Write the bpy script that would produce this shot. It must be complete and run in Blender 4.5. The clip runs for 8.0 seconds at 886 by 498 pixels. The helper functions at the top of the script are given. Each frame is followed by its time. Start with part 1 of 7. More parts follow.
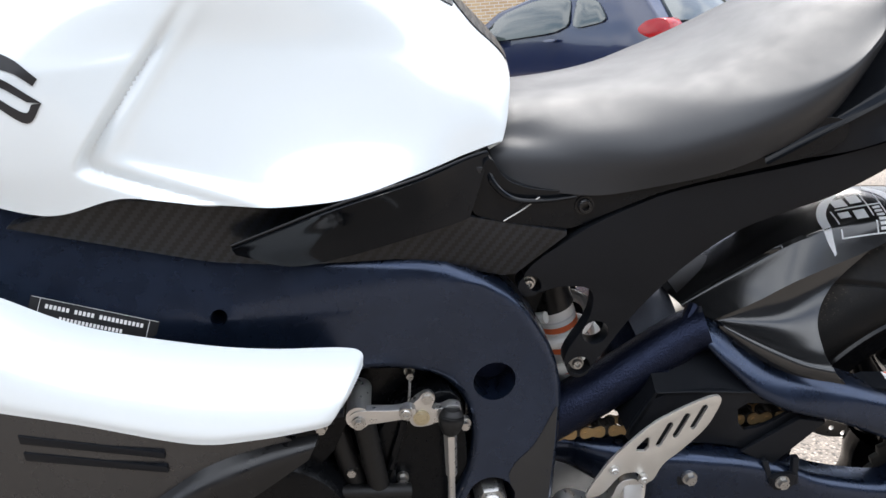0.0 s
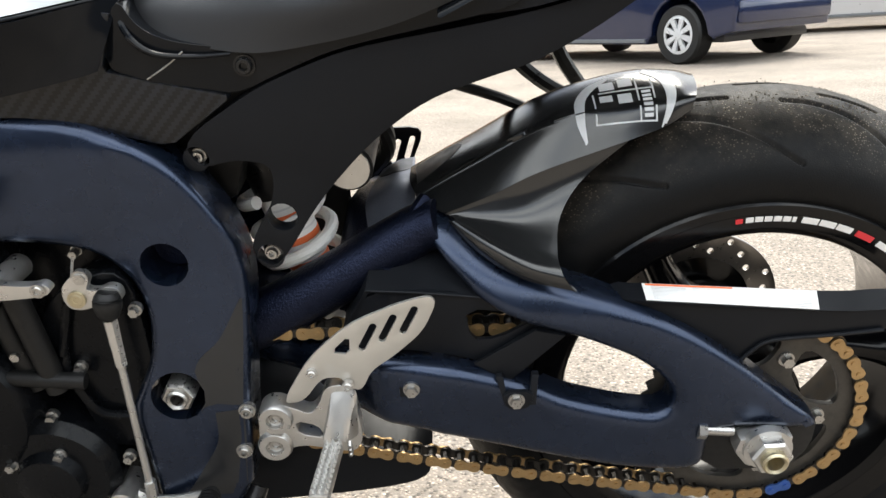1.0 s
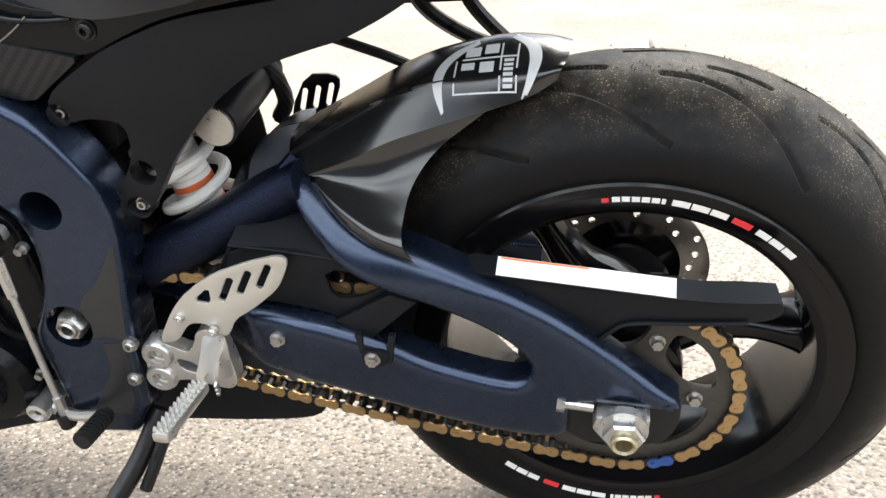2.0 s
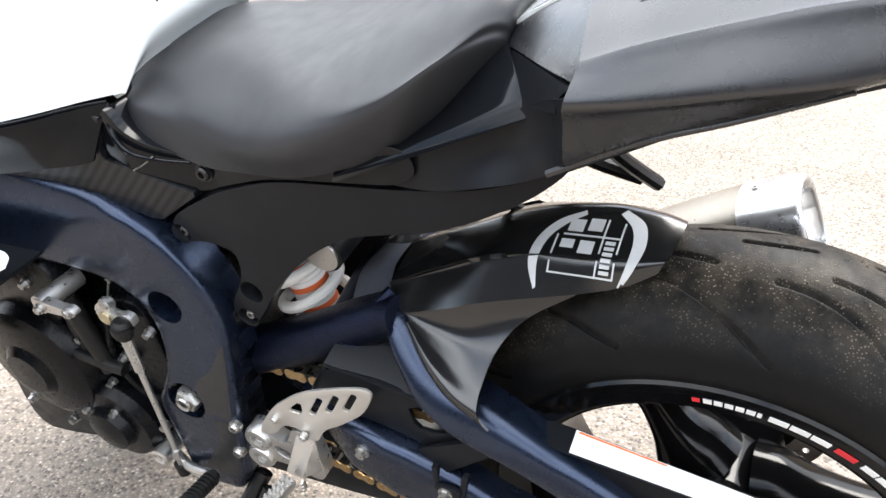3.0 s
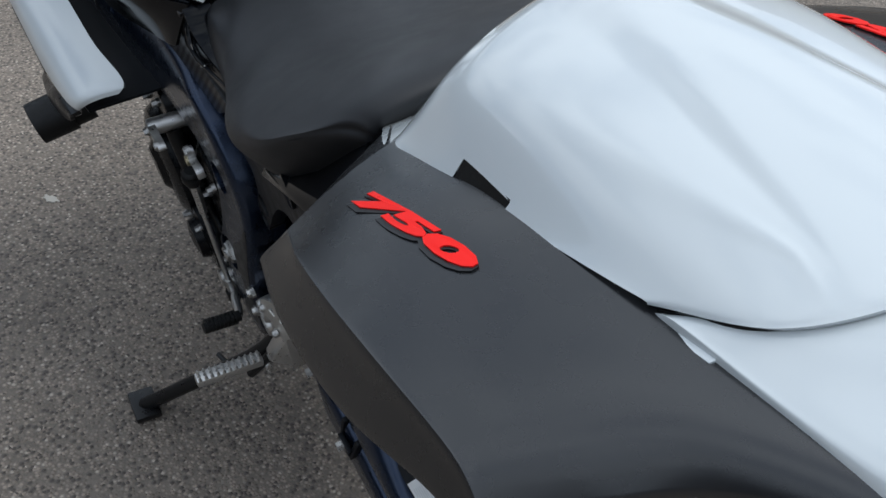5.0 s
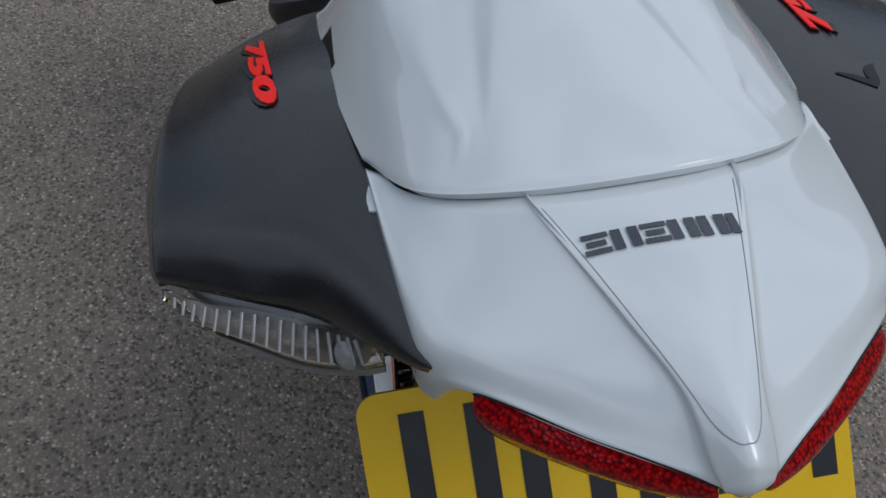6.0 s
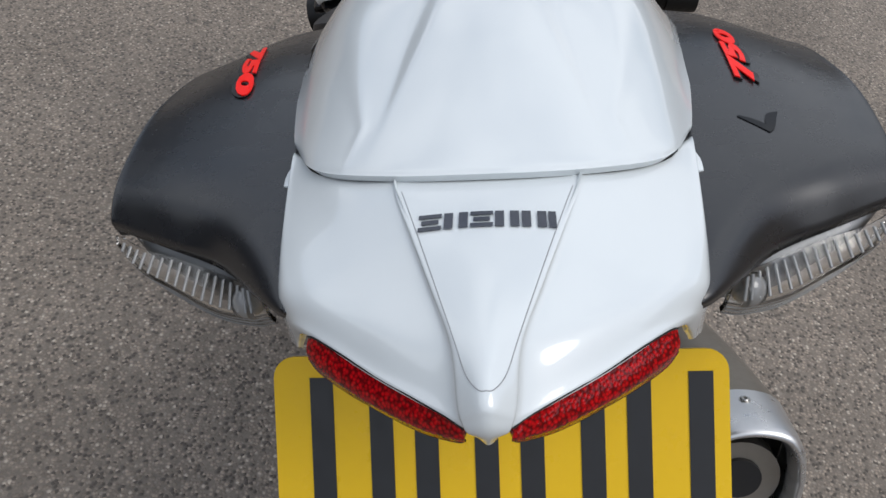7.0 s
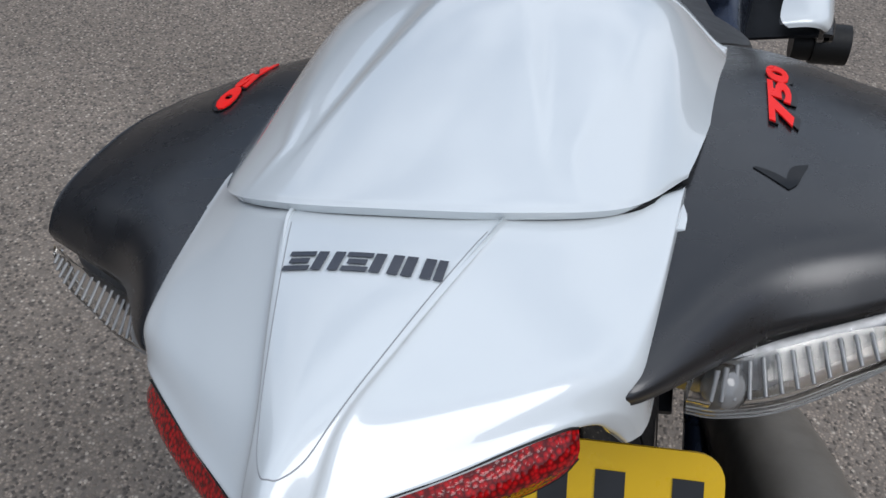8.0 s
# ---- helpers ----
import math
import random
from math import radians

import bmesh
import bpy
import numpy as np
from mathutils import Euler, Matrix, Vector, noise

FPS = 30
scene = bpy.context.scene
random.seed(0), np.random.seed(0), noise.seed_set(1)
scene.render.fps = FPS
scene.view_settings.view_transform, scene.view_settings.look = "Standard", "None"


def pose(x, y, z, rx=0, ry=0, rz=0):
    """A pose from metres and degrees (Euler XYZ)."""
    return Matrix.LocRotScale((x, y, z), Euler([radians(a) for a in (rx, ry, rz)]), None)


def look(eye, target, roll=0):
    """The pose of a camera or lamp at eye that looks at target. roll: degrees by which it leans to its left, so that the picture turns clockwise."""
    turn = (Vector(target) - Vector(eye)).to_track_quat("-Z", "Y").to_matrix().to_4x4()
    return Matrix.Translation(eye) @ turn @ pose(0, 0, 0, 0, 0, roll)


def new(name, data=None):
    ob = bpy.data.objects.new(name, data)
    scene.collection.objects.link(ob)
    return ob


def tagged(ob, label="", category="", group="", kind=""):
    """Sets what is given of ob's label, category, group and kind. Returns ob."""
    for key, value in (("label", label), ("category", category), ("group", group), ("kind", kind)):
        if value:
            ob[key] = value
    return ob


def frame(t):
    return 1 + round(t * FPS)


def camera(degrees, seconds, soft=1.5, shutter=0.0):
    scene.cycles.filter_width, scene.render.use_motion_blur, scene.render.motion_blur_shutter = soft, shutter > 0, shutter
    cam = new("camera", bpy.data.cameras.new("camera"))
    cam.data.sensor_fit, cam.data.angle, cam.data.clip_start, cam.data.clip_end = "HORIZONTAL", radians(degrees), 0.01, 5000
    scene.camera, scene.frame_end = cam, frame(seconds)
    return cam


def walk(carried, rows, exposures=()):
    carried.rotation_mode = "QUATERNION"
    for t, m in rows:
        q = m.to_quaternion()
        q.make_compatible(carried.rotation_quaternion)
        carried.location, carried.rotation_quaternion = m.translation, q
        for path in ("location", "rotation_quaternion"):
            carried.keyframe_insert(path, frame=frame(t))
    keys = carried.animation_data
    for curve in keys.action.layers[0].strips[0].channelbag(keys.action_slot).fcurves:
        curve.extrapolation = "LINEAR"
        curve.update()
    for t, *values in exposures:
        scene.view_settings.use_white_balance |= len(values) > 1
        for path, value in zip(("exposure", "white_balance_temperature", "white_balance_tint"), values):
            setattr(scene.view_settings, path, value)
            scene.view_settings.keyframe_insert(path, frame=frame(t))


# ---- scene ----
from mathutils import geometry
from mathutils.bvhtree import BVHTree

# ---- camera ----
LEAN = 12.0
STAND = pose(0, 0, 0, LEAN, 0, 0)
cam = camera(56.0, 8.0)
PATH = [
    (0, (-0.652, -1.0397, 0.8177), (-0.5141, 0.906, 0.3759), -4.73),
    (0.2, (-0.589, -1.0595, 0.8288), (-0.497, 0.8827, 0.3603), -4.52),
    (0.5, (-0.49, -1.0426, 0.7833), (-0.422, 0.8975, 0.3023), -3.56),
    (0.8, (-0.363, -1.0008, 0.7258), (-0.353, 0.9268, 0.1926), -3.47),
    (1, (-0.287, -0.9764, 0.7074), (-0.343, 0.945, 0.1551), -3.71),
    (1.2, (-0.231, -0.9495, 0.7152), (-0.337, 0.952, 0.1043), -3.74),
    (2.3, (0.038, -0.9228, 0.7822), (-0.492, 0.82, -0.0435), -3.82),
    (2.5, (0.054, -0.8909, 0.8054), (-0.568, 0.804, -0.055), -3.98),
    (3, (0.053, -0.8089, 0.9486), (-0.7612, 0.7738, 0.0363), -2.30),
    (3.5, (0.05, -0.7685, 1.0614), (-0.9576, 0.6688, 0.1028), -0.67),
    (4, (0.124, -0.7103, 1.1004), (-1.03, 0.5274, 0.0344), 0.95),
    (4.2, (0.157, -0.6836, 1.1142), (-1.0131, 0.4815, -0.0143), 2.39),
    (5.3, (0.2718, -0.4526, 1.1375), (-0.969, 0.3225, -0.2262), 11.73),
    (5.5, (0.2916, -0.4268, 1.1444), (-0.9583, 0.26, -0.2577), 13.25),
    (6, (0.3801, -0.3368, 1.1588), (-0.9364, 0.0649, -0.2923), 11.46),
    (6.5, (0.45, -0.2911, 1.1884), (-0.9358, -0.051, -0.2336), 10.58),
    (7, (0.4408, -0.2412, 1.186), (-0.9767, -0.1154, -0.2193), 10.30),
    (7.5, (0.3978, -0.1811, 1.1502), (-1.0471, -0.2055, -0.2325), 8.48),
    (8, (0.3819, -0.1453, 1.1534), (-1.0545, -0.4037, -0.214), 5.27),
]
STOPS = [(0.0, 2.0, 6400, 10), (0.2, 1.45, 6200, 8), (0.5, 1.02, 6400, 9), (0.8, 1.3, 6800, 10), (1.0, 2.15, 6750, 6), (2.5, 2.48, 6650, 7), (3.0, 2.5, 6550, 9), (3.5, 1.42, 6400, 9), (4.0, 0.92, 6300, 8), (5.5, -0.25, 5900, 6),
         (6.0, -0.48, 5950, 8), (6.5, -0.28, 6050, 10), (7.0, 0.10, 6300, 10), (8.0, -0.02, 6000, 10)]
walk(cam, [(t, look(eye, target, roll)) for t, eye, target, roll in PATH], STOPS)

# ---- world and light: a bright, mostly overcast sky ----
SUN_EL, SUN_AZ = radians(60), radians(25)
world = bpy.data.worlds.new("sky")
scene.world = world
world.use_nodes = True
wn, wl = world.node_tree.nodes, world.node_tree.links
wn.clear()
sky = wn.new("ShaderNodeTexSky")
sky.sky_type, sky.sun_disc, sky.sun_elevation, sky.sun_rotation = "NISHITA", False, SUN_EL, SUN_AZ
sky.air_density, sky.dust_density = 1.0, 2.0
coord = wn.new("ShaderNodeTexCoord")
stretch = wn.new("ShaderNodeMapping")
stretch.inputs["Scale"].default_value = (1.0, 1.0, 2.2)
cloud = wn.new("ShaderNodeTexNoise")
cloud.inputs["Scale"].default_value, cloud.inputs["Detail"].default_value = 3.4, 7
cover = wn.new("ShaderNodeMapRange")
cover.inputs[1].default_value, cover.inputs[2].default_value = 0.37, 0.56
cover.inputs[3].default_value, cover.inputs[4].default_value = 0.14, 1.0
mixer = wn.new("ShaderNodeMix")
mixer.data_type = "RGBA"
mixer.inputs["B"].default_value = (8.6, 8.9, 9.4, 1)
back, wout = wn.new("ShaderNodeBackground"), wn.new("ShaderNodeOutputWorld")
back.inputs["Strength"].default_value = 0.10
wl.new(coord.outputs["Generated"], stretch.inputs["Vector"])
wl.new(stretch.outputs["Vector"], cloud.inputs["Vector"])
wl.new(cloud.outputs["Fac"], cover.inputs[0])
wl.new(cover.outputs[0], mixer.inputs["Factor"])
wl.new(sky.outputs["Color"], mixer.inputs["A"])
split = wn.new("ShaderNodeSeparateXYZ")
rise = wn.new("ShaderNodeMapRange")
rise.inputs[1].default_value, rise.inputs[2].default_value, rise.inputs[3].default_value, rise.inputs[4].default_value = 0.0, 0.9, 0.80, 1.28
dome = wn.new("ShaderNodeVectorMath")
dome.operation = "SCALE"
wl.new(coord.outputs["Generated"], split.inputs[0])
wl.new(split.outputs["Z"], rise.inputs[0])
wl.new(mixer.outputs["Result"], dome.inputs[0])
wl.new(rise.outputs[0], dome.inputs["Scale"])
wl.new(dome.outputs[0], back.inputs["Color"])
wl.new(back.outputs["Background"], wout.inputs["Surface"])
sun = new("sun", bpy.data.lights.new("sun", "SUN"))
sun.data.energy, sun.data.angle, sun.data.color = 1.2, radians(34), (1.0, 0.96, 0.9)
sun_to = Vector((math.sin(SUN_AZ) * math.cos(SUN_EL), math.cos(SUN_AZ) * math.cos(SUN_EL), math.sin(SUN_EL)))
sun.rotation_euler = sun_to.to_track_quat("Z", "Y").to_euler()


# ---- materials ----
class Mat:
    """A node material around one Principled shader."""

    def __init__(self, name):
        self.m = bpy.data.materials.new(name)
        self.m.use_nodes = True
        self.n, self.l = self.m.node_tree.nodes, self.m.node_tree.links
        self.b = self.n["Principled BSDF"]
        self.co = self.n.new("ShaderNodeTexCoord").outputs["Object"]

    def noise(self, scale, detail=4, rough=0.55, vec=None):
        t = self.n.new("ShaderNodeTexNoise")
        t.inputs["Scale"].default_value, t.inputs["Detail"].default_value, t.inputs["Roughness"].default_value = scale, detail, rough
        self.l.new(vec or self.co, t.inputs["Vector"])
        return t.outputs["Fac"]

    def voronoi(self, scale, out="Color", vec=None):
        t = self.n.new("ShaderNodeTexVoronoi")
        t.inputs["Scale"].default_value = scale
        self.l.new(vec or self.co, t.inputs["Vector"])
        return t.outputs[out]

    def span(self, fac, a, b, lo, hi):
        r = self.n.new("ShaderNodeMapRange")
        for k, v in zip((1, 2, 3, 4), (a, b, lo, hi)):
            r.inputs[k].default_value = v
        self.l.new(fac, r.inputs[0])
        return r.outputs[0]

    def math(self, op, a, b=None):
        t = self.n.new("ShaderNodeMath")
        t.operation = op
        for k, v in ((0, a), (1, b)):
            if v is None:
                continue
            if isinstance(v, (int, float)):
                t.inputs[k].default_value = v
            else:
                self.l.new(v, t.inputs[k])
        return t.outputs[0]

    def mix(self, fac, a, b):
        t = self.n.new("ShaderNodeMix")
        t.data_type = "RGBA"
        for key, v in (("Factor", fac), ("A", a), ("B", b)):
            if isinstance(v, (int, float)):
                t.inputs[key].default_value = v
            elif isinstance(v, tuple):
                t.inputs[key].default_value = (*v, 1)
            else:
                self.l.new(v, t.inputs[key])
        return t.outputs["Result"]

    def xyz(self):
        s = self.n.new("ShaderNodeSeparateXYZ")
        self.l.new(self.co, s.inputs[0])
        return s.outputs

    def put(self, key, v):
        if isinstance(v, (int, float)):
            self.b.inputs[key].default_value = v
        elif isinstance(v, tuple):
            self.b.inputs[key].default_value = (*v, 1)
        else:
            self.l.new(v, self.b.inputs[key])
        return self

    def bump(self, height, strength, distance):
        t = self.n.new("ShaderNodeBump")
        t.inputs["Strength"].default_value, t.inputs["Distance"].default_value = strength, distance
        self.l.new(height, t.inputs["Height"])
        self.l.new(t.outputs["Normal"], self.b.inputs["Normal"])
        return self


def plain(name, col, rough=0.5, metal=0.0, var=0.12, scale=30, wear=0.1, grain=0.0, gscale=600, coat=0.0, spec=0.5, coat_rough=0.05):
    """Paint, plastic or metal with stains at a large scale and grain at a small one."""
    m = Mat(name)
    big, small = m.noise(scale, 5), m.noise(scale * 9, 3)
    lo, hi = tuple(c * (1 - var) for c in col), tuple(min(1.0, c * (1 + var)) for c in col)
    m.put("Base Color", m.mix(m.math("ADD", m.math("MULTIPLY", big, 0.65), m.math("MULTIPLY", small, 0.35)), lo, hi))
    m.put("Roughness", m.span(m.noise(scale * 3, 5), 0.3, 0.7, max(0.02, rough - wear), min(1.0, rough + wear)))
    m.put("Metallic", metal).put("Coat Weight", coat).put("Coat Roughness", coat_rough).put("Specular IOR Level", spec)
    if grain:
        m.bump(m.noise(gscale, 2), grain, 0.0006)
    return m.m


WHITE = plain("white_paint", (0.630, 0.668, 0.678), 0.22, var=0.012, scale=6, wear=0.03, coat=1.0, coat_rough=0.03)
WHITE.node_tree.nodes["Principled BSDF"].inputs["Coat IOR"].default_value = 1.58
SATIN = plain("satin_black_plastic", (0.0100, 0.0104, 0.0118), 0.27, var=0.2, scale=14, wear=0.05, grain=0.06, gscale=2500, spec=0.75)
GLOSS = plain("gloss_black_plastic", (0.0042, 0.0048, 0.0060), 0.10, var=0.2, scale=20, wear=0.04, spec=0.17)
MATT = plain("matt_black_plastic", (0.0062, 0.0070, 0.0088), 0.36, var=0.25, scale=18, wear=0.07, grain=0.12, gscale=1800, spec=0.15)
VINYL = plain("black_seat_vinyl", (0.0185, 0.0193, 0.0215), 0.48, var=0.12, scale=12, wear=0.05, grain=0.18, gscale=1300, spec=0.36)
HUGPLASTIC = plain("dusty_hugger_plastic", (0.0095, 0.0098, 0.0102), 0.18, var=0.2, scale=16, wear=0.04, grain=0.05, gscale=1800, spec=0.65)
BLACKMETAL = plain("black_painted_metal", (0.006, 0.006, 0.0065), 0.34, var=0.3, scale=25, wear=0.1, grain=0.1, spec=0.35)
CAST = plain("black_engine_casting", (0.0030, 0.0034, 0.0042), 0.24, var=0.35, scale=35, wear=0.08, grain=0.14, gscale=900, spec=0.14)
ALLOY = plain("machined_alloy", (0.54, 0.53, 0.51), 0.34, metal=0.9, var=0.08, scale=40, wear=0.1, grain=0.1)
BRUSHED = plain("brushed_alloy_plate", (0.55, 0.53, 0.49), 0.42, metal=0.75, var=0.05, scale=20, wear=0.06, grain=0.12)
STEEL = plain("plated_steel", (0.42, 0.41, 0.39), 0.34, metal=0.95, var=0.3, scale=120, wear=0.12)
BRASSY = plain("passivated_steel", (0.50, 0.44, 0.30), 0.35, metal=0.9, var=0.2, scale=120, wear=0.1)
GOLD = plain("gold_chain_plate", (0.40, 0.265, 0.125), 0.44, metal=0.75, var=0.2, scale=90, wear=0.1)
BLUED = plain("blue_master_link", (0.05, 0.12, 0.38), 0.35, metal=0.6, var=0.2, scale=90)
CHAINDARK = plain("oiled_chain_steel", (0.05, 0.045, 0.04), 0.42, metal=0.8, var=0.35, scale=150)
SPRINGWHITE = plain("white_spring_paint", (0.72, 0.71, 0.68), 0.35, var=0.06, scale=40)
ORANGE = plain("orange_label", (0.75, 0.16, 0.05), 0.45, var=0.06)
PAPER = plain("white_label", (0.76, 0.75, 0.73), 0.45, var=0.05, scale=60)
GREYINK = plain("grey_print", (0.60, 0.60, 0.60), 0.5)
FILMEDGE = plain("grey_film_edge", (0.30, 0.31, 0.32), 0.5)
SILVERFILM = plain("silver_film", (0.62, 0.64, 0.66), 0.35, metal=0.0, var=0.1, scale=50)
RED = plain("red_badge", (0.92, 0.014, 0.010), 0.35, var=0.04, spec=0.2)
REDFILM = plain("red_film", (0.62, 0.03, 0.04), 0.4)
INK = plain("black_ink", (0.012, 0.012, 0.013), 0.4)
DARKCHROME = plain("dark_chrome_letters", (0.10, 0.105, 0.12), 0.2, metal=0.7, var=0.4, scale=30)
YELLOW = plain("yellow_plate", (0.80, 0.50, 0.006), 0.32, var=0.04, scale=20, spec=0.3)
RUBBERBLACK = plain("black_rubber", (0.007, 0.007, 0.007), 0.5, var=0.2, scale=60, grain=0.2, spec=0.3)
MUFFLER = plain("brushed_silencer", (0.60, 0.60, 0.60), 0.32, metal=0.85, var=0.08, scale=18, wear=0.08)
SMOKE = plain("heat_stained_steel", (0.26, 0.235, 0.20), 0.45, metal=0.7, var=0.2, scale=14)
RIMBLACK = plain("black_rim_paint", (0.0030, 0.0030, 0.0034), 0.16, var=0.3, scale=25, wear=0.06, coat=0.05, spec=0.2)
DISC = plain("brake_disc_steel", (0.32, 0.30, 0.28), 0.35, metal=0.9, var=0.15, scale=60)
SPROCKET = plain("dirty_sprocket_steel", (0.065, 0.060, 0.053), 0.5, metal=0.6, var=0.45, scale=60, wear=0.15)
CARBLUE = plain("blue_car_paint", (0.005, 0.011, 0.040), 0.2, metal=0.2, var=0.08, scale=2, wear=0.03, coat=0.8)
CARRED = plain("red_car_paint", (0.50, 0.035, 0.045), 0.22, var=0.05, scale=2, wear=0.03, coat=1.0)
CARSILVER = plain("silver_car_paint", (0.45, 0.45, 0.46), 0.3, metal=0.5, var=0.04, scale=2, wear=0.03, coat=1.0)
CARTRIM = plain("grey_car_trim", (0.10, 0.105, 0.11), 0.5, var=0.1, scale=8)
CARGLASS = plain("tinted_car_glass", (0.03, 0.04, 0.038), 0.04, var=0.3, scale=2, wear=0.02, spec=0.9)
HUBCAP = plain("silver_hubcap", (0.55, 0.56, 0.57), 0.35, metal=0.5, var=0.05, scale=10)


def blue_frame():
    m = Mat("dark_blue_frame_paint")
    wornfac = m.span(m.noise(7, 5, 0.6), 0.42, 0.72, 0.0, 0.4)
    tint = m.mix(m.noise(60, 4), (0.0140, 0.0225, 0.045), (0.0205, 0.0330, 0.065))
    m.put("Base Color", m.mix(wornfac, tint, (0.0095, 0.0135, 0.024)))
    m.put("Roughness", m.span(m.noise(45, 5), 0.3, 0.7, 0.22, 0.34)).put("Metallic", 0.8).put("Specular IOR Level", 0.5).put("Coat Weight", 0.35).put("Coat Roughness", 0.2)
    m.bump(m.noise(1500, 2), 0.06, 0.0005)
    return m.m


def weld_blue():
    m = Mat("rough_cast_blue_paint")
    m.put("Base Color", m.mix(m.noise(80, 4), (0.007, 0.010, 0.024), (0.012, 0.017, 0.038)))
    m.put("Roughness", 0.34).put("Metallic", 0.8).put("Specular IOR Level", 0.5)
    m.bump(m.noise(420, 3), 0.9, 0.0012)
    return m.m


def carbon():
    m = Mat("carbon_fibre_twill")
    x, _, z = m.xyz()
    i = m.math("FLOOR", m.math("MULTIPLY", m.math("ADD", x, 4.0), 310.0))
    j = m.math("FLOOR", m.math("MULTIPLY", m.math("ADD", z, 4.0), 310.0))
    cell = m.math("LESS_THAN", m.math("MODULO", m.math("ADD", i, m.math("MULTIPLY", j, 3.0)), 4.0), 1.5)
    m.put("Base Color", m.mix(cell, (0.0009, 0.0011, 0.0016), (0.0058, 0.0073, 0.0105)))
    m.put("Roughness", m.span(cell, 0, 1, 0.5, 0.34)).put("Coat Weight", 0.2).put("Coat Roughness", 0.12).put("Specular IOR Level", 0.3)
    m.bump(cell, 0.35, 0.0004)
    return m.m


def tyre_rubber():
    """Black rubber, dusted with pale grit along the middle of the tread."""
    m = Mat("dusty_tyre_rubber")
    x, y, z = m.xyz()
    inside = m.span(m.math("ABSOLUTE", m.math("ADD", y, 0.01)), 0.03, 0.075, 1.0, 0.0)
    patch = m.span(m.noise(26, 5, 0.65), 0.44, 0.62, 0.0, 1.0)
    speck = m.span(m.voronoi(330, "Distance"), 0.16, 0.30, 1.0, 0.0)
    dirt = m.math("MULTIPLY", m.math("MULTIPLY", inside, patch), m.math("ADD", m.math("MULTIPLY", speck, 1.0), 0.15))
    film = m.math("MULTIPLY", inside, m.span(m.noise(60, 4), 0.35, 0.7, 0.03, 0.28))
    rubber = m.mix(m.noise(40, 5), (0.0018, 0.0020, 0.0024), (0.0034, 0.0036, 0.0040))
    m.put("Base Color", m.mix(dirt, m.mix(film, rubber, (0.10, 0.085, 0.068)), (0.24, 0.20, 0.15)))
    m.put("Roughness", m.span(m.noise(90, 4), 0.3, 0.7, 0.42, 0.6)).put("Specular IOR Level", 0.17)
    m.bump(m.math("ADD", m.math("MULTIPLY", dirt, 2.0), m.math("MULTIPLY", m.noise(700, 3), 0.5)), 0.5, 0.001)
    return m.m


def asphalt():
    """Worn, pale asphalt with stone chips of several sizes."""
    m = Mat("worn_asphalt")
    stones = m.voronoi(165)
    hue = m.n.new("ShaderNodeSeparateColor")
    m.l.new(stones, hue.inputs[0])
    chip = m.mix(m.span(hue.outputs[0], 0.0, 1.0, 0.0, 1.0), (0.155, 0.129, 0.105), (0.405, 0.335, 0.270))
    pale = m.math("GREATER_THAN", hue.outputs[1], 0.93)
    dark = m.math("GREATER_THAN", hue.outputs[2], 0.84)
    chip = m.mix(pale, chip, (0.54, 0.47, 0.39))
    chip = m.mix(dark, chip, (0.070, 0.061, 0.053))
    binder = m.span(m.voronoi(165, "Distance"), 0.30, 0.62, 0.0, 0.75)
    col = m.mix(binder, chip, (0.138, 0.120, 0.103))
    col = m.mix(m.math("MULTIPLY", m.noise(420, 3), 0.35), col, (0.265, 0.228, 0.190))
    stain = m.span(m.noise(1.3, 6, 0.6), 0.35, 0.7, 0.78, 1.16)
    lane = m.n.new("ShaderNodeVectorMath")
    lane.operation = "SCALE"
    m.l.new(col, lane.inputs[0])
    m.l.new(stain, lane.inputs["Scale"])
    m.put("Base Color", lane.outputs[0]).put("Roughness", 0.82).put("Specular IOR Level", 0.3)
    high = m.math("ADD", m.span(m.voronoi(165, "Distance"), 0.1, 0.6, 1.0, 0.0), m.math("MULTIPLY", m.noise(60, 4), 0.8))
    m.bump(high, 0.6, 0.004)
    return m.m


def brick_wall():
    m = Mat("yellow_brick")
    t = m.n.new("ShaderNodeTexBrick")
    t.inputs["Scale"].default_value = 1.0
    t.inputs["Brick Width"].default_value, t.inputs["Row Height"].default_value, t.inputs["Mortar Size"].default_value = 0.225, 0.075, 0.01
    t.inputs["Color1"].default_value, t.inputs["Color2"].default_value = (0.42, 0.30, 0.16, 1), (0.33, 0.22, 0.12, 1)
    t.inputs["Mortar"].default_value = (0.45, 0.42, 0.38, 1)
    turned = m.n.new("ShaderNodeMapping")
    turned.inputs["Rotation"].default_value = (radians(-90), 0, 0)
    m.l.new(m.co, turned.inputs["Vector"])
    m.l.new(turned.outputs["Vector"], t.inputs["Vector"])
    m.put("Base Color", t.outputs["Color"]).put("Roughness", 0.85)
    return m.m


def lens(name, col, rough, ior=1.49):
    m = Mat(name)
    m.put("Base Color", col).put("Roughness", rough).put("Transmission Weight", 1.0).put("IOR", ior)
    m.bump(m.noise(500, 2), 0.1, 0.0004)
    return m.m


def red_lens():
    """Moulded red plastic over a faceted reflector."""
    m = Mat("red_lamp_lens")
    facet = m.voronoi(620, "Distance")
    m.put("Base Color", m.mix(m.span(facet, 0.1, 0.7, 0, 1), (0.50, 0.003, 0.006), (0.10, 0.001, 0.002)))
    m.put("Roughness", 0.07).put("Specular IOR Level", 0.4)
    m.bump(facet, 0.15, 0.001)
    return m.m


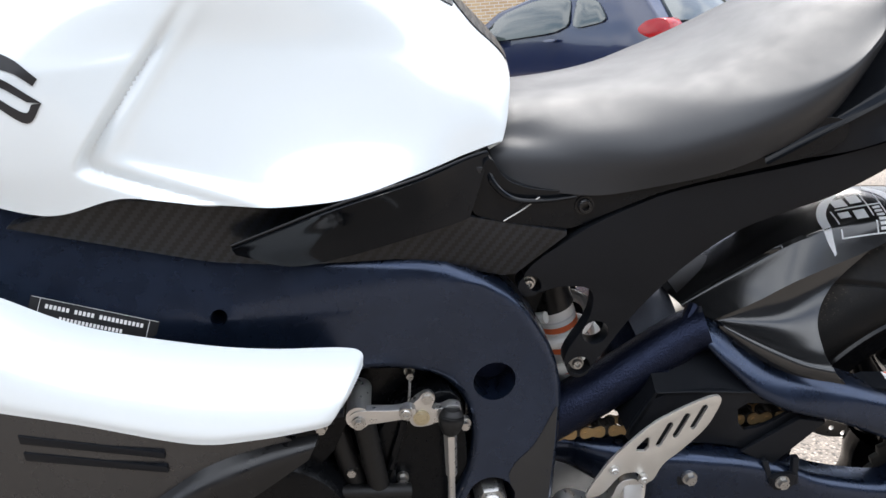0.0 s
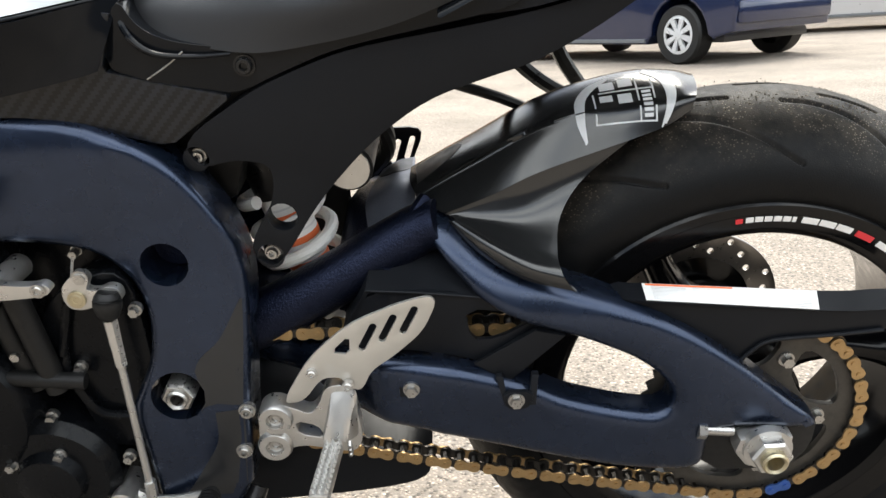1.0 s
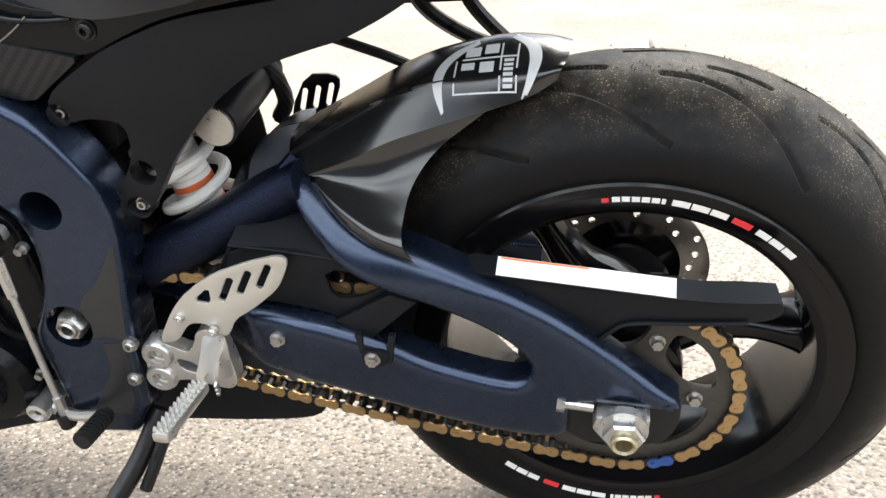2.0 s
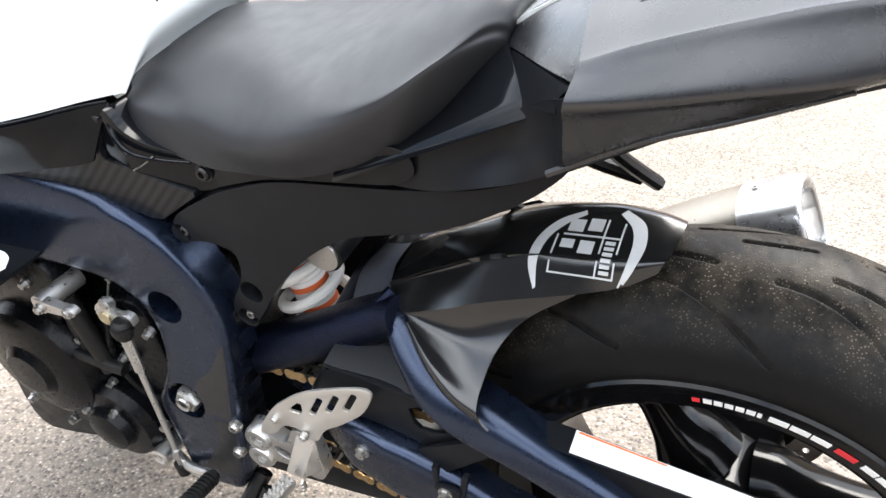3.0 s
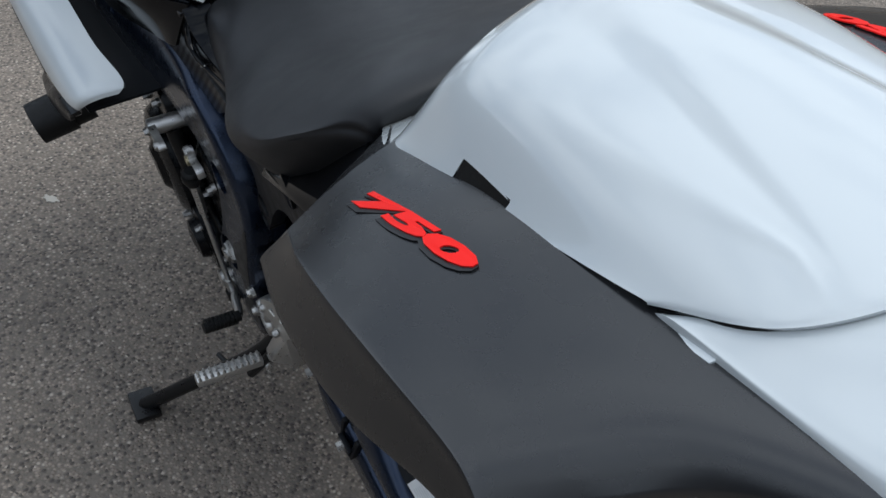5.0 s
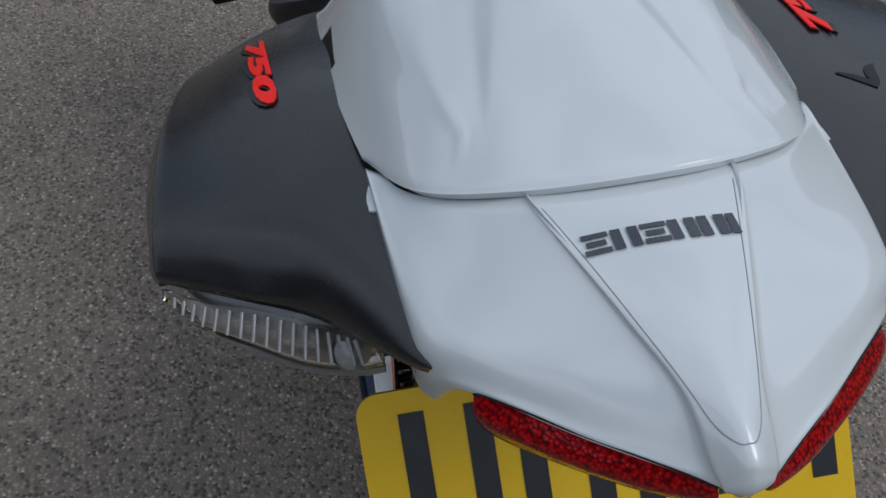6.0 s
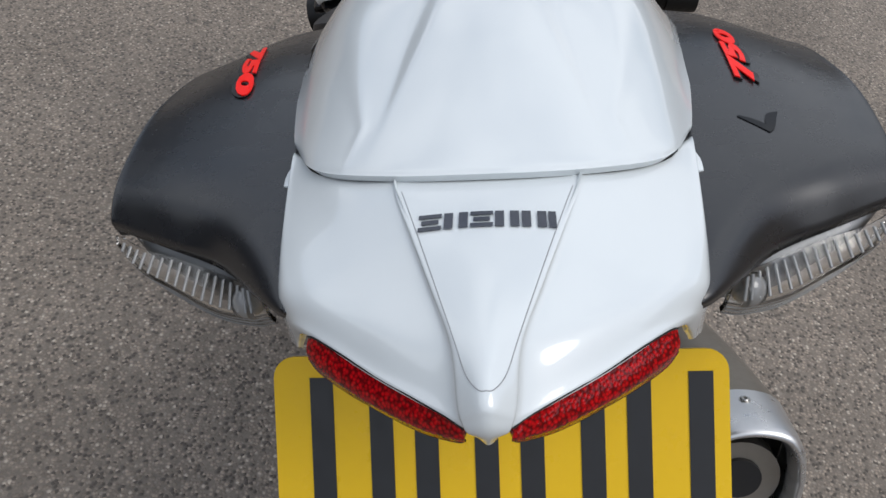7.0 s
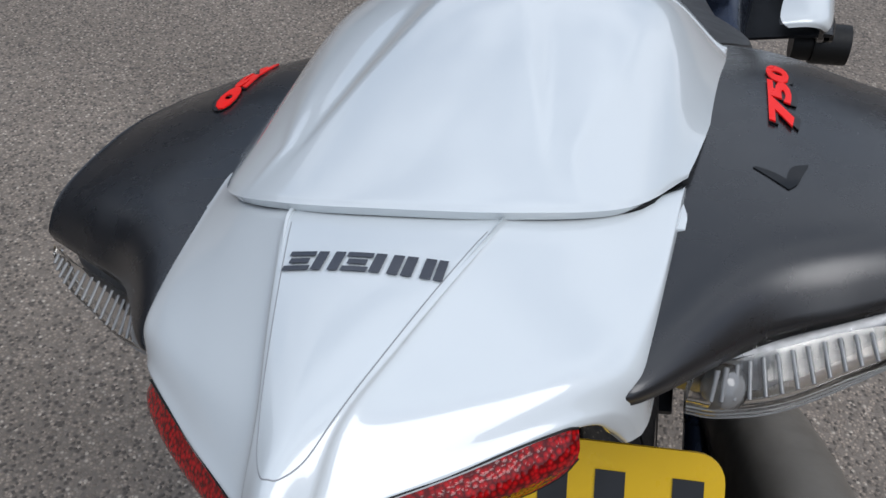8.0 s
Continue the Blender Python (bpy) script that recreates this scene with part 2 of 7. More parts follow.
BLUE, WELDBLUE, CARBON, TYRE = blue_frame(), weld_blue(), carbon(), tyre_rubber()
CLEAR, REDLENS = lens("clear_lamp_lens", (0.97, 0.96, 0.93), 0.05), red_lens()
RIBCLEAR = plain("pale_lens_plastic", (0.22, 0.22, 0.215), 0.12, var=0.1, scale=200, wear=0.04, coat=0.6)
REFLECT = plain("silver_reflector", (0.20, 0.205, 0.21), 0.35, metal=0.9, var=0.1, scale=120)


# ---- shape helpers ----
def part(name, shape, material, parent=None, label=""):
    """Links a bmesh or a mesh as one object under a thing or a part."""
    if isinstance(shape, bmesh.types.BMesh):
        mesh = bpy.data.meshes.new(name)
        shape.to_mesh(mesh)
        shape.free()
    else:
        mesh = shape
    mesh.materials.append(material)
    ob = new(name, mesh)
    if parent:
        ob.parent = parent
    return tagged(ob, label)


def spline(pts, n, closed=False):
    """A smooth curve through points, with n steps between each two."""
    p = [Vector(v) for v in pts]
    out, last = [], len(p) if closed else len(p) - 1
    for i in range(last):
        if closed:
            a, b, c, d = p[i - 1], p[i], p[(i + 1) % len(p)], p[(i + 2) % len(p)]
        else:
            b, c = p[i], p[i + 1]
            a, d = (p[i - 1] if i else 2 * b - c), (p[i + 2] if i + 2 < len(p) else 2 * c - b)
        for k in range(n):
            t = k / n
            out.append(0.5 * (2 * b + (c - a) * t + (2 * a - 5 * b + 4 * c - d) * t * t + (3 * b - a - 3 * c + d) * t ** 3))
    return out if closed else out + [p[-1]]


def corners_cut(pts, times=2, share=0.22):
    """A closed outline with its corners rounded."""
    for _ in range(times):
        done = []
        for i, a in enumerate(pts):
            b = pts[(i + 1) % len(pts)]
            done.append(tuple(x + share * (y - x) for x, y in zip(a, b)))
            done.append(tuple(x + (1 - share) * (y - x) for x, y in zip(a, b)))
        pts = done
    return pts


def shaded(bm, angle=35):
    bmesh.ops.recalc_face_normals(bm, faces=bm.faces[:])
    for f in bm.faces:
        f.smooth = True
    for e in bm.edges:
        if len(e.link_faces) == 2 and e.calc_face_angle(0) > radians(angle):
            e.smooth = False
    return bm


def skin(rows, nu=6, nv=6, mirror=False, thick=0.003, bend=None, angle=40):
    """A smooth shell through rows of points; with mirror, the rows run from the middle outwards on one side and are repeated on the other."""
    rows = [[Vector(p) for p in r] for r in rows]
    if mirror:
        rows = [[Vector((p.x, -p.y, p.z)) for p in reversed(r[1:])] + r for r in rows]
    fine = [spline(r, nv) for r in rows]
    grid = list(zip(*[spline(col, nu) for col in zip(*fine)]))
    bm = bmesh.new()
    vs = [[bm.verts.new(p) for p in r] for r in grid]
    for a, b in zip(vs, vs[1:]):
        for i in range(len(a) - 1):
            bm.faces.new((a[i], a[i + 1], b[i + 1], b[i]))
    bmesh.ops.recalc_face_normals(bm, faces=bm.faces[:])
    if thick:
        bm.normal_update()
        shell = {p: p.normal.copy() for p in bm.verts}
        rims = [e for e in bm.edges if e.is_boundary]
        faces = bm.faces[:]
        under = {p: bm.verts.new(p.co - n * thick) for p, n in shell.items()}
        for f in faces:
            bm.faces.new([under[p] for p in reversed(f.verts)])
        for e in rims:
            a, b = e.verts
            bm.faces.new((a, b, under[b], under[a]))
        bmesh.ops.recalc_face_normals(bm, faces=bm.faces[:])
    if bend:
        for p in bm.verts:
            p.co = bend(p.co)
    return shaded(bm, angle)


def plate(outline, y0, y1, bevel=0.003, holes=(), rounds=2, warp=None, segments=2, share=0.22):
    """A flat part from its outline in x and z, between two y, with bevelled rims; warp moves its points afterwards."""
    bm = bmesh.new()
    edges = []
    loops = [corners_cut(outline, rounds, share) if rounds else outline] + [h for h in holes]
    for loop in loops:
        vs = [bm.verts.new((x, y0, z)) for x, z in loop]
        edges += [bm.edges.new((vs[i - 1], vs[i])) for i in range(len(vs))]
    made = bmesh.ops.triangle_fill(bm, use_beauty=True, edges=edges)
    faces = [g for g in made["geom"] if isinstance(g, bmesh.types.BMFace)]
    up = bmesh.ops.extrude_face_region(bm, geom=faces)
    bmesh.ops.translate(bm, vec=(0, y1 - y0, 0), verts=[g for g in up["geom"] if isinstance(g, bmesh.types.BMVert)])
    bmesh.ops.recalc_face_normals(bm, faces=bm.faces[:])
    if bevel:
        rim = [e for e in bm.edges if len(e.link_faces) == 2 and e.calc_face_angle(0) > radians(60) and abs(e.verts[0].co.y - e.verts[1].co.y) < 1e-6]
        bmesh.ops.bevel(bm, geom=rim, offset=bevel, segments=segments, profile=0.6, affect="EDGES", clamp_overlap=True)
    if warp:
        for v in bm.verts:
            v.co = warp(v.co)
    return shaded(bm)


def inside(p, loop):
    """Whether a point lies in a closed outline."""
    hit = False
    for (ax, az), (bx, bz) in zip(loop, loop[1:] + loop[:1]):
        if (az > p[1]) != (bz > p[1]) and p[0] < ax + (p[1] - az) * (bx - ax) / (bz - az):
            hit = not hit
    return hit


def even(loop, step):
    """A closed outline with points at even steps."""
    pts = np.array(loop + loop[:1])
    run = np.concatenate([[0], np.cumsum(np.hypot(*np.diff(pts, axis=0).T))])
    at = np.linspace(0, run[-1], max(12, round(run[-1] / step)), endpoint=False)
    return [(float(a), float(b)) for a, b in zip(np.interp(at, run, pts[:, 0]), np.interp(at, run, pts[:, 1]))]


def rounded_plate(outline, front, back, r, holes=(), rounds=2, warp=None, steps=5, step=0.006, mesh=0.016):
    """A plate with a fully rounded front rim, from its outline in x and z; the front is the lower y."""
    loop = even(corners_cut(outline, rounds), step)
    if sum(a[0] * b[1] - b[0] * a[1] for a, b in zip(loop, loop[1:] + loop[:1])) < 0:
        loop.reverse()
    n, p = len(loop), np.array(loop)
    ahead = np.roll(p, -2, 0) - np.roll(p, 2, 0)
    inward = np.stack([-ahead[:, 1], ahead[:, 0]], -1) / np.linalg.norm(ahead, axis=1)[:, None]
    room = np.full(n, r)
    for i in range(n):
        off = p - p[i]
        far = np.minimum(np.abs(np.arange(n) - i), n - np.abs(np.arange(n) - i)) > 6
        facing = far & ((off * inward[i]).sum(1) > 0)
        if facing.any():
            room[i] = min(r, 0.42 * np.linalg.norm(off[facing], axis=1).min())
    for _ in range(6):
        room = (np.roll(room, 1) + 2 * room + np.roll(room, -1)) / 4
    bm = bmesh.new()
    rings = [[bm.verts.new((x, back, z)) for x, z in loop]]
    for k in range(steps + 1):
        a = k / steps * math.pi / 2
        q = p + inward * (room * (1 - math.cos(a)))[:, None]
        rings.append([bm.verts.new((q[i, 0], front + room[i] * (1 - math.sin(a)), q[i, 1])) for i in range(n)])
    for a, b in zip(rings, rings[1:]):
        for i in range(n):
            bm.faces.new((a[i - 1], a[i], b[i], b[i - 1]))
    for ring, y in ((rings[-1], front), (rings[0], back)):
        rim = [(v.co.x, v.co.z) for v in ring]
        flat, edges, known = list(rim), [(i, (i + 1) % n) for i in range(n)], list(ring)
        for h in holes:
            first = len(flat)
            flat += h
            edges += [(first + i, first + (i + 1) % len(h)) for i in range(len(h))]
        lo, hi = np.min(rim, 0), np.max(rim, 0)
        tight = np.array(flat)
        for gx in np.arange(lo[0] + mesh / 2, hi[0], mesh):
            for gz in np.arange(lo[1] + mesh / 2, hi[1], mesh):
                if inside((gx, gz), rim) and not any(inside((gx, gz), h) for h in holes) and np.hypot(*(tight - (gx, gz)).T).min() > mesh * 0.45:
                    flat.append((gx, gz))
        pts, _, tris, origin, _, _ = geometry.delaunay_2d_cdt([Vector(v) for v in flat], edges, [], 0, 1e-7)
        made = {}
        for i, (v, o) in enumerate(zip(pts, origin)):
            made[i] = known[o[0]] if o and o[0] < n else bm.verts.new((v.x, y, v.y))
            if o and n <= o[0] < n + sum(len(h) for h in holes):
                made[("hole", y, o[0])] = made[i]
        for t in tris:
            c = sum((pts[i] for i in t), Vector((0, 0))) / len(t)
            if inside(c, rim) and not any(inside(c, h) for h in holes):
                bm.faces.new([made[i] for i in t])
        if y == front:
            brim = made
        else:
            first = n
            for h in holes:
                ids = range(first, first + len(h))
                for i, j in zip(ids, [*ids[1:], ids[0]]):
                    bm.faces.new((brim[("hole", front, i)], brim[("hole", front, j)], made[("hole", back, j)], made[("hole", back, i)]))
                first += len(h)
    if warp:
        for v in bm.verts:
            v.co = warp(v.co)
    return shaded(bm, 50)


def ring_loop(x, z, rx, rz=None, n=20, turn=0):
    """A round or oval outline in x and z."""
    rz, c, s = rz or rx, math.cos(radians(turn)), math.sin(radians(turn))
    out = []
    for k in range(n):
        a, b = rx * math.cos(2 * math.pi * k / n), rz * math.sin(2 * math.pi * k / n)
        out.append((x + a * c - b * s, z + a * s + b * c))
    return out


def slot_loop(x0, z0, x1, z1, r, n=6):
    """An outline with round ends between two points."""
    a = math.atan2(z1 - z0, x1 - x0)
    half = [a + math.pi / 2 + math.pi * k / n for k in range(n + 1)]
    return [(x0 + r * math.cos(t), z0 + r * math.sin(t)) for t in half] + [(x1 - r * math.cos(t), z1 - r * math.sin(t)) for t in half]


def rod(bm, a, b, r, r2=None, n=16, caps=True):
    """A round bar between two points, into bm."""
    a, b = Vector(a), Vector(b)
    q = (b - a).to_track_quat("Z", "Y")
    vs = [[bm.verts.new(p + q @ Vector((rr * math.cos(2 * math.pi * k / n), rr * math.sin(2 * math.pi * k / n), 0))) for k in range(n)]
          for p, rr in ((a, r), (b, r if r2 is None else r2))]
    for k in range(n):
        bm.faces.new((vs[0][k - 1], vs[0][k], vs[1][k], vs[1][k - 1]))
    if caps:
        bm.faces.new(vs[0][::-1])
        bm.faces.new(vs[1])
    return bm


def tube(pts, r, n=12, steps=6, bm=None):
    """A round bar along a smooth curve."""
    bm = bm or bmesh.new()
    path = spline(pts, steps)
    rings = []
    for i, p in enumerate(path):
        d = (path[min(i + 1, len(path) - 1)] - path[max(i - 1, 0)]).normalized()
        side = d.cross(Vector((0.13, 0.2, 0.97))).normalized()
        top = side.cross(d)
        rr = r(i / (len(path) - 1)) if callable(r) else r
        rings.append([bm.verts.new(p + rr * (side * math.cos(2 * math.pi * k / n) + top * math.sin(2 * math.pi * k / n))) for k in range(n)])
    for a, b in zip(rings, rings[1:]):
        for k in range(n):
            bm.faces.new((a[k - 1], a[k], b[k], b[k - 1]))
    bm.faces.new(rings[0][::-1])
    bm.faces.new(rings[-1])
    return shaded(bm)


def turned(profile, x, z, n=40, closed=True):
    """A turned part about an axis along y: a profile of (radius, y)."""
    bm = bmesh.new()
    rings = [[bm.verts.new((x + r * math.cos(2 * math.pi * k / n), y, z + r * math.sin(2 * math.pi * k / n))) for k in range(n)] for r, y in profile]
    for a, b in zip(rings, rings[1:] + ([rings[0]] if closed else [])):
        for k in range(n):
            bm.faces.new((a[k - 1], a[k], b[k], b[k - 1]))
    return shaded(bm, 30)


def block(c, s, bevel=0.004, turn=None):
    bm = bmesh.new()
    bmesh.ops.create_cube(bm, size=1, matrix=Matrix.Diagonal((*s, 1)))
    if bevel:
        bmesh.ops.bevel(bm, geom=bm.edges[:], offset=bevel, segments=2, profile=0.6, affect="EDGES", clamp_overlap=True)
    bm.transform(Matrix.Translation(c) @ (turn or Matrix()))
    return shaded(bm, 30)


def join(*bms):
    out = bmesh.new()
    for b in bms:
        mesh = bpy.data.meshes.new("joined")
        b.to_mesh(mesh)
        b.free()
        out.from_mesh(mesh)
        bpy.data.meshes.remove(mesh)
    return out


def prism(base, tip, bevel=0.003):
    """A solid between two loops of equally many points."""
    bm = bmesh.new()
    a, b = [bm.verts.new(p) for p in base], [bm.verts.new(p) for p in tip]
    bm.faces.new(a[::-1])
    bm.faces.new(b)
    for i in range(len(a)):
        bm.faces.new((a[i - 1], a[i], b[i], b[i - 1]))
    bmesh.ops.recalc_face_normals(bm, faces=bm.faces[:])
    if bevel:
        bmesh.ops.bevel(bm, geom=bm.edges[:], offset=bevel, segments=2, profile=0.6, affect="EDGES", clamp_overlap=True)
    return shaded(bm)


def bolt(name, parent, x, y, z, r=0.007, deep=0.006, material=STEEL, kind="hex", way=(0, -1, 0)):
    """A bolt head that stands proud of a face: hexagonal with a washer, or round with a socket."""
    bm = bmesh.new()
    o, d = Vector((x, y, z)), Vector(way)
    r *= 0.84
    rod(bm, o - d * 0.004, o + d * 0.0015, r * 1.3, n=18)
    if kind == "hex":
        rod(bm, o, o + d * deep, r, r * 0.95, n=6)
    else:
        q = d.to_track_quat("Z", "Y")
        prof = [(r, 0.0), (r, deep * 0.7), (r * 0.85, deep), (r * 0.5, deep), (r * 0.45, deep * 0.3), (0.0002, deep * 0.3)]
        rings = [[bm.verts.new(o + q @ Vector((p * math.cos(2 * math.pi * k / 18), p * math.sin(2 * math.pi * k / 18), h))) for k in range(18)] for p, h in prof]
        for a, b in zip(rings, rings[1:]):
            for k in range(18):
                bm.faces.new((a[k - 1], a[k], b[k], b[k - 1]))
    return part(name, shaded(bm, 30), material, parent)


def tree_of(ob):
    me = ob.data
    return BVHTree.FromPolygons([v.co.copy() for v in me.vertices], [tuple(p.vertices) for p in me.polygons])


def laid(strips, origin, u, v, tree, lift=0.0006, thick=0.0006, fine=8, reach=0.25):
    """Thin film laid on a surface: strips are pairs of curves in the film's own two axes."""
    o, u, v = Vector(origin), Vector(u).normalized(), Vector(v).normalized()
    n = u.cross(v).normalized()
    bm = bmesh.new()
    for one, two in strips:
        k = max(len(one), fine)
        ca, cb = ([c[0].lerp(c[1], i / (k - 1)) for i in range(k)] if len(c) == 2 else spline(c, 5) for c in ([Vector(p) for p in one], [Vector(p) for p in two]))
        rows = []
        for w in range(5):
            row = []
            for p, q in zip(ca, cb):
                a, b = p.lerp(q, w / 4)
                at = o + u * a + v * b
                hit, nor, _, _ = tree.ray_cast(at + n * reach, -n, 2 * reach)
                if not hit:
                    hit, nor, _, _ = tree.find_nearest(at)
                row.append(bm.verts.new((hit + (nor if nor.dot(n) > 0 else -nor) * lift) if hit else at))
            rows.append(row)
        for a, b in zip(rows, rows[1:]):
            for i in range(len(a) - 1):
                bm.faces.new((a[i], a[i + 1], b[i + 1], b[i]))
    bmesh.ops.recalc_face_normals(bm, faces=bm.faces[:])
    bmesh.ops.solidify(bm, geom=bm.faces[:], thickness=thick)
    return shaded(bm, 50)


def bar(x0, y0, x1, y1, lean=0.0):
    """One strip for laid(): an upright or slanted rectangle."""
    s = lean * (y1 - y0)
    return ([(x0, y0), (x1, y0)], [(x0 + s, y1), (x1 + s, y1)])


def lettering(text, origin, u, v, tree, wide, high, shear=0.0, fat=0.0, deep=0.001, lift=0.001, rim=0.0):
    """Raised lettering of a given width and height laid on a surface, in Blender's own font; rim widens it all round."""
    c = bpy.data.curves.new("letters", "FONT")
    c.body, c.size, c.shear, c.offset, c.align_x, c.space_character = text, 0.02, shear, fat, "LEFT", 1.0
    c.resolution_u = 3
    ob = bpy.data.objects.new("letters", c)
    scene.collection.objects.link(ob)
    me = bpy.data.meshes.new_from_object(ob.evaluated_get(bpy.context.evaluated_depsgraph_get()))
    bpy.data.objects.remove(ob)
    o, u, v = Vector(origin), Vector(u).normalized(), Vector(v).normalized()
    n = u.cross(v).normalized()
    bm = bmesh.new()
    bm.from_mesh(me)
    bpy.data.meshes.remove(me)
    lo, hi = ([f(p.co[k] for p in bm.verts) for k in (0, 1)] for f in (min, max))
    for p in bm.verts:
        at = o + u * ((p.co.x - lo[0]) / (hi[0] - lo[0]) * (wide + 2 * rim) - rim) + v * ((p.co.y - lo[1]) / (hi[1] - lo[1]) * (high + 2 * rim) - rim)
        hit, nor, _, _ = tree.ray_cast(at + n * 0.2, -n, 0.4)
        p.co = hit + n * lift if hit else at
    up = bmesh.ops.extrude_face_region(bm, geom=bm.faces[:])
    bmesh.ops.translate(bm, vec=n * deep, verts=[g for g in up["geom"] if isinstance(g, bmesh.types.BMVert)])
    return shaded(bm, 30)


def interp(x, pairs):
    return float(np.interp(x, [p[0] for p in pairs], [p[1] for p in pairs]))


def ease(v):
    v = max(0.0, min(1.0, v))
    return v * v * (3 - 2 * v)


# ---- ground ----
g = bmesh.new()
bmesh.ops.create_grid(g, x_segments=60, y_segments=60, size=150)
ground = part("ground", g, asphalt())
tagged(ground, "worn grey-brown asphalt of a car park with pale stone chips", "ground", kind="structure")
b = bmesh.new()
bmesh.ops.create_circle(b, cap_ends=True, segments=18, radius=1.0)
for i, p in enumerate(b.verts):
    p.co *= 1.0 + 0.22 * math.sin(2.3 * i) + 0.12 * math.sin(5.1 * i)
up = bmesh.ops.extrude_face_region(b, geom=b.faces[:])
bmesh.ops.translate(b, vec=(0, 0, 1.0), verts=[g for g in up["geom"] if isinstance(g, bmesh.types.BMVert)])
b.transform(Matrix.Translation((-1.25, -0.41, 0.0)) @ Matrix.Rotation(0.6, 4, "Z") @ Matrix.Diagonal((0.017, 0.009, 0.002, 1)))
part("trodden_gum", shaded(b), plain("trodden_gum_grey", (0.42, 0.39, 0.34), 0.8, var=0.15, scale=80), ground, "pale trodden blob on the asphalt")

# ---- the motorcycle: x to its tail, y to its right, z up, rear axle over the origin ----
AXLE, PIVOT = (0.0, 0.312), (-0.568, 0.415)
bike = new("motorcycle")
bike.matrix_basis = STAND
tagged(bike, "white and dark blue sports motorcycle leaning on its side stand", "motorcycle")


# fuel tank, with a dished knee panel behind a slanting ridge
def tank_bend(p):
    s = 1 if p.y > 0 else -1
    rear = (p.x + 0.881) * 0.771 - (p.z - 0.825) * 0.637
    above = (p.z - 0.8155) * 0.930 + (p.x + 0.881) * 0.368
    inner = 0.5 * (rear + above - math.sqrt((rear - above) ** 2 + 0.00012))
    on = max(0.0, min(1.0, (abs(p.y) - 0.10) / 0.05)) * max(0.0, min(1.0, (0.945 - p.z) / 0.05))
    k = (1.0 - ease(inner / 0.0065 + 0.5)) * 0.012 + 0.0035 * math.exp(-((inner - 0.012) / 0.006) ** 2)
    k = k * on
    narrow = interp(p.x, [(-0.90, 0.92), (-0.70, 0.82), (-0.56, 0.62)]) if s > 0 else 1.0
    return Vector((p.x, narrow * (p.y + s * k), p.z))


tank = part("fuel_tank", skin([
    [(-0.540, 0, 0.796), (-0.540, -0.045, 0.795), (-0.541, -0.078, 0.793), (-0.543, -0.098, 0.788), (-0.545, -0.111, 0.782), (-0.548, -0.120, 0.776)],
    [(-0.517, 0, 0.838), (-0.517, -0.045, 0.838), (-0.520, -0.078, 0.832), (-0.525, -0.098, 0.815), (-0.530, -0.111, 0.798), (-0.536, -0.120, 0.783)],
    [(-0.555, 0, 0.893), (-0.555, -0.045, 0.890), (-0.560, -0.085, 0.876), (-0.562, -0.112, 0.845), (-0.565, -0.128, 0.810), (-0.570, -0.137, 0.780)],
    [(-0.620, 0, 0.955), (-0.620, -0.065, 0.950), (-0.622, -0.115, 0.925), (-0.622, -0.138, 0.870), (-0.622, -0.158, 0.812), (-0.622, -0.173, 0.776)],
    [(-0.700, 0, 0.988), (-0.700, -0.085, 0.983), (-0.700, -0.145, 0.950), (-0.700, -0.158, 0.885), (-0.700, -0.182, 0.815), (-0.690, -0.204, 0.771)],
    [(-0.780, 0, 1.000), (-0.780, -0.095, 0.995), (-0.780, -0.165, 0.960), (-0.780, -0.172, 0.895), (-0.780, -0.192, 0.825), (-0.775, -0.208, 0.778)],
    [(-0.850, 0, 1.005), (-0.850, -0.105, 1.000), (-0.850, -0.178, 0.962), (-0.850, -0.190, 0.895), (-0.850, -0.203, 0.835), (-0.848, -0.206, 0.795)],
    [(-0.910, 0, 1.003), (-0.910, -0.108, 0.997), (-0.910, -0.182, 0.955), (-0.910, -0.202, 0.885), (-0.912, -0.206, 0.830), (-0.916, -0.200, 0.785)],
    [(-1.000, 0, 0.990), (-1.000, -0.105, 0.984), (-1.000, -0.175, 0.940), (-1.000, -0.198, 0.872), (-1.000, -0.205, 0.835), (-1.000, -0.198, 0.818)],
    [(-1.070, 0, 0.960), (-1.070, -0.095, 0.954), (-1.070, -0.155, 0.915), (-1.070, -0.175, 0.870), (-1.070, -0.182, 0.845), (-1.070, -0.180, 0.838)],
], 26, 20, True, 0.004, tank_bend), WHITE, bike, "pearl white painted fuel tank with dished knee panels")
tank_tree = tree_of(tank)
part("tank_emblem", laid([
    ([(-0.0131, 0.0295), (-0.0009, 0.0227), (0.013, 0.0089)], [(-0.0152, 0.0187), (-0.0019, 0.0133), (0.0091, 0.0043)]),
    ([(-0.0162, 0.0133), (-0.0075, 0.0081), (0.0127, -0.0085)], [(-0.0174, 0.0071), (-0.0106, 0.0034), (0.0032, -0.0068)]),
    ([(0.0127, -0.0085), (0.0002, -0.0222), (-0.0202, -0.0071)], [(0.0058, -0.0087), (-0.0005, -0.0142), (-0.0189, -0.0006)]),
], (-0.9062, -0.25, 0.8825), (1, 0, 0), (0, 0, 1), tank_tree, 0.001, 0.0008), INK, tank, "black angular tank emblem with a silver rim")
pad = [
    ([(-0.521, -0.014), (-0.544, -0.005), (-0.574, -0.022), (-0.600, -0.024), (-0.660, -0.010)], [(-0.521, -0.061), (-0.551, -0.064), (-0.575, -0.053), (-0.600, -0.046), (-0.660, -0.050)]),
]
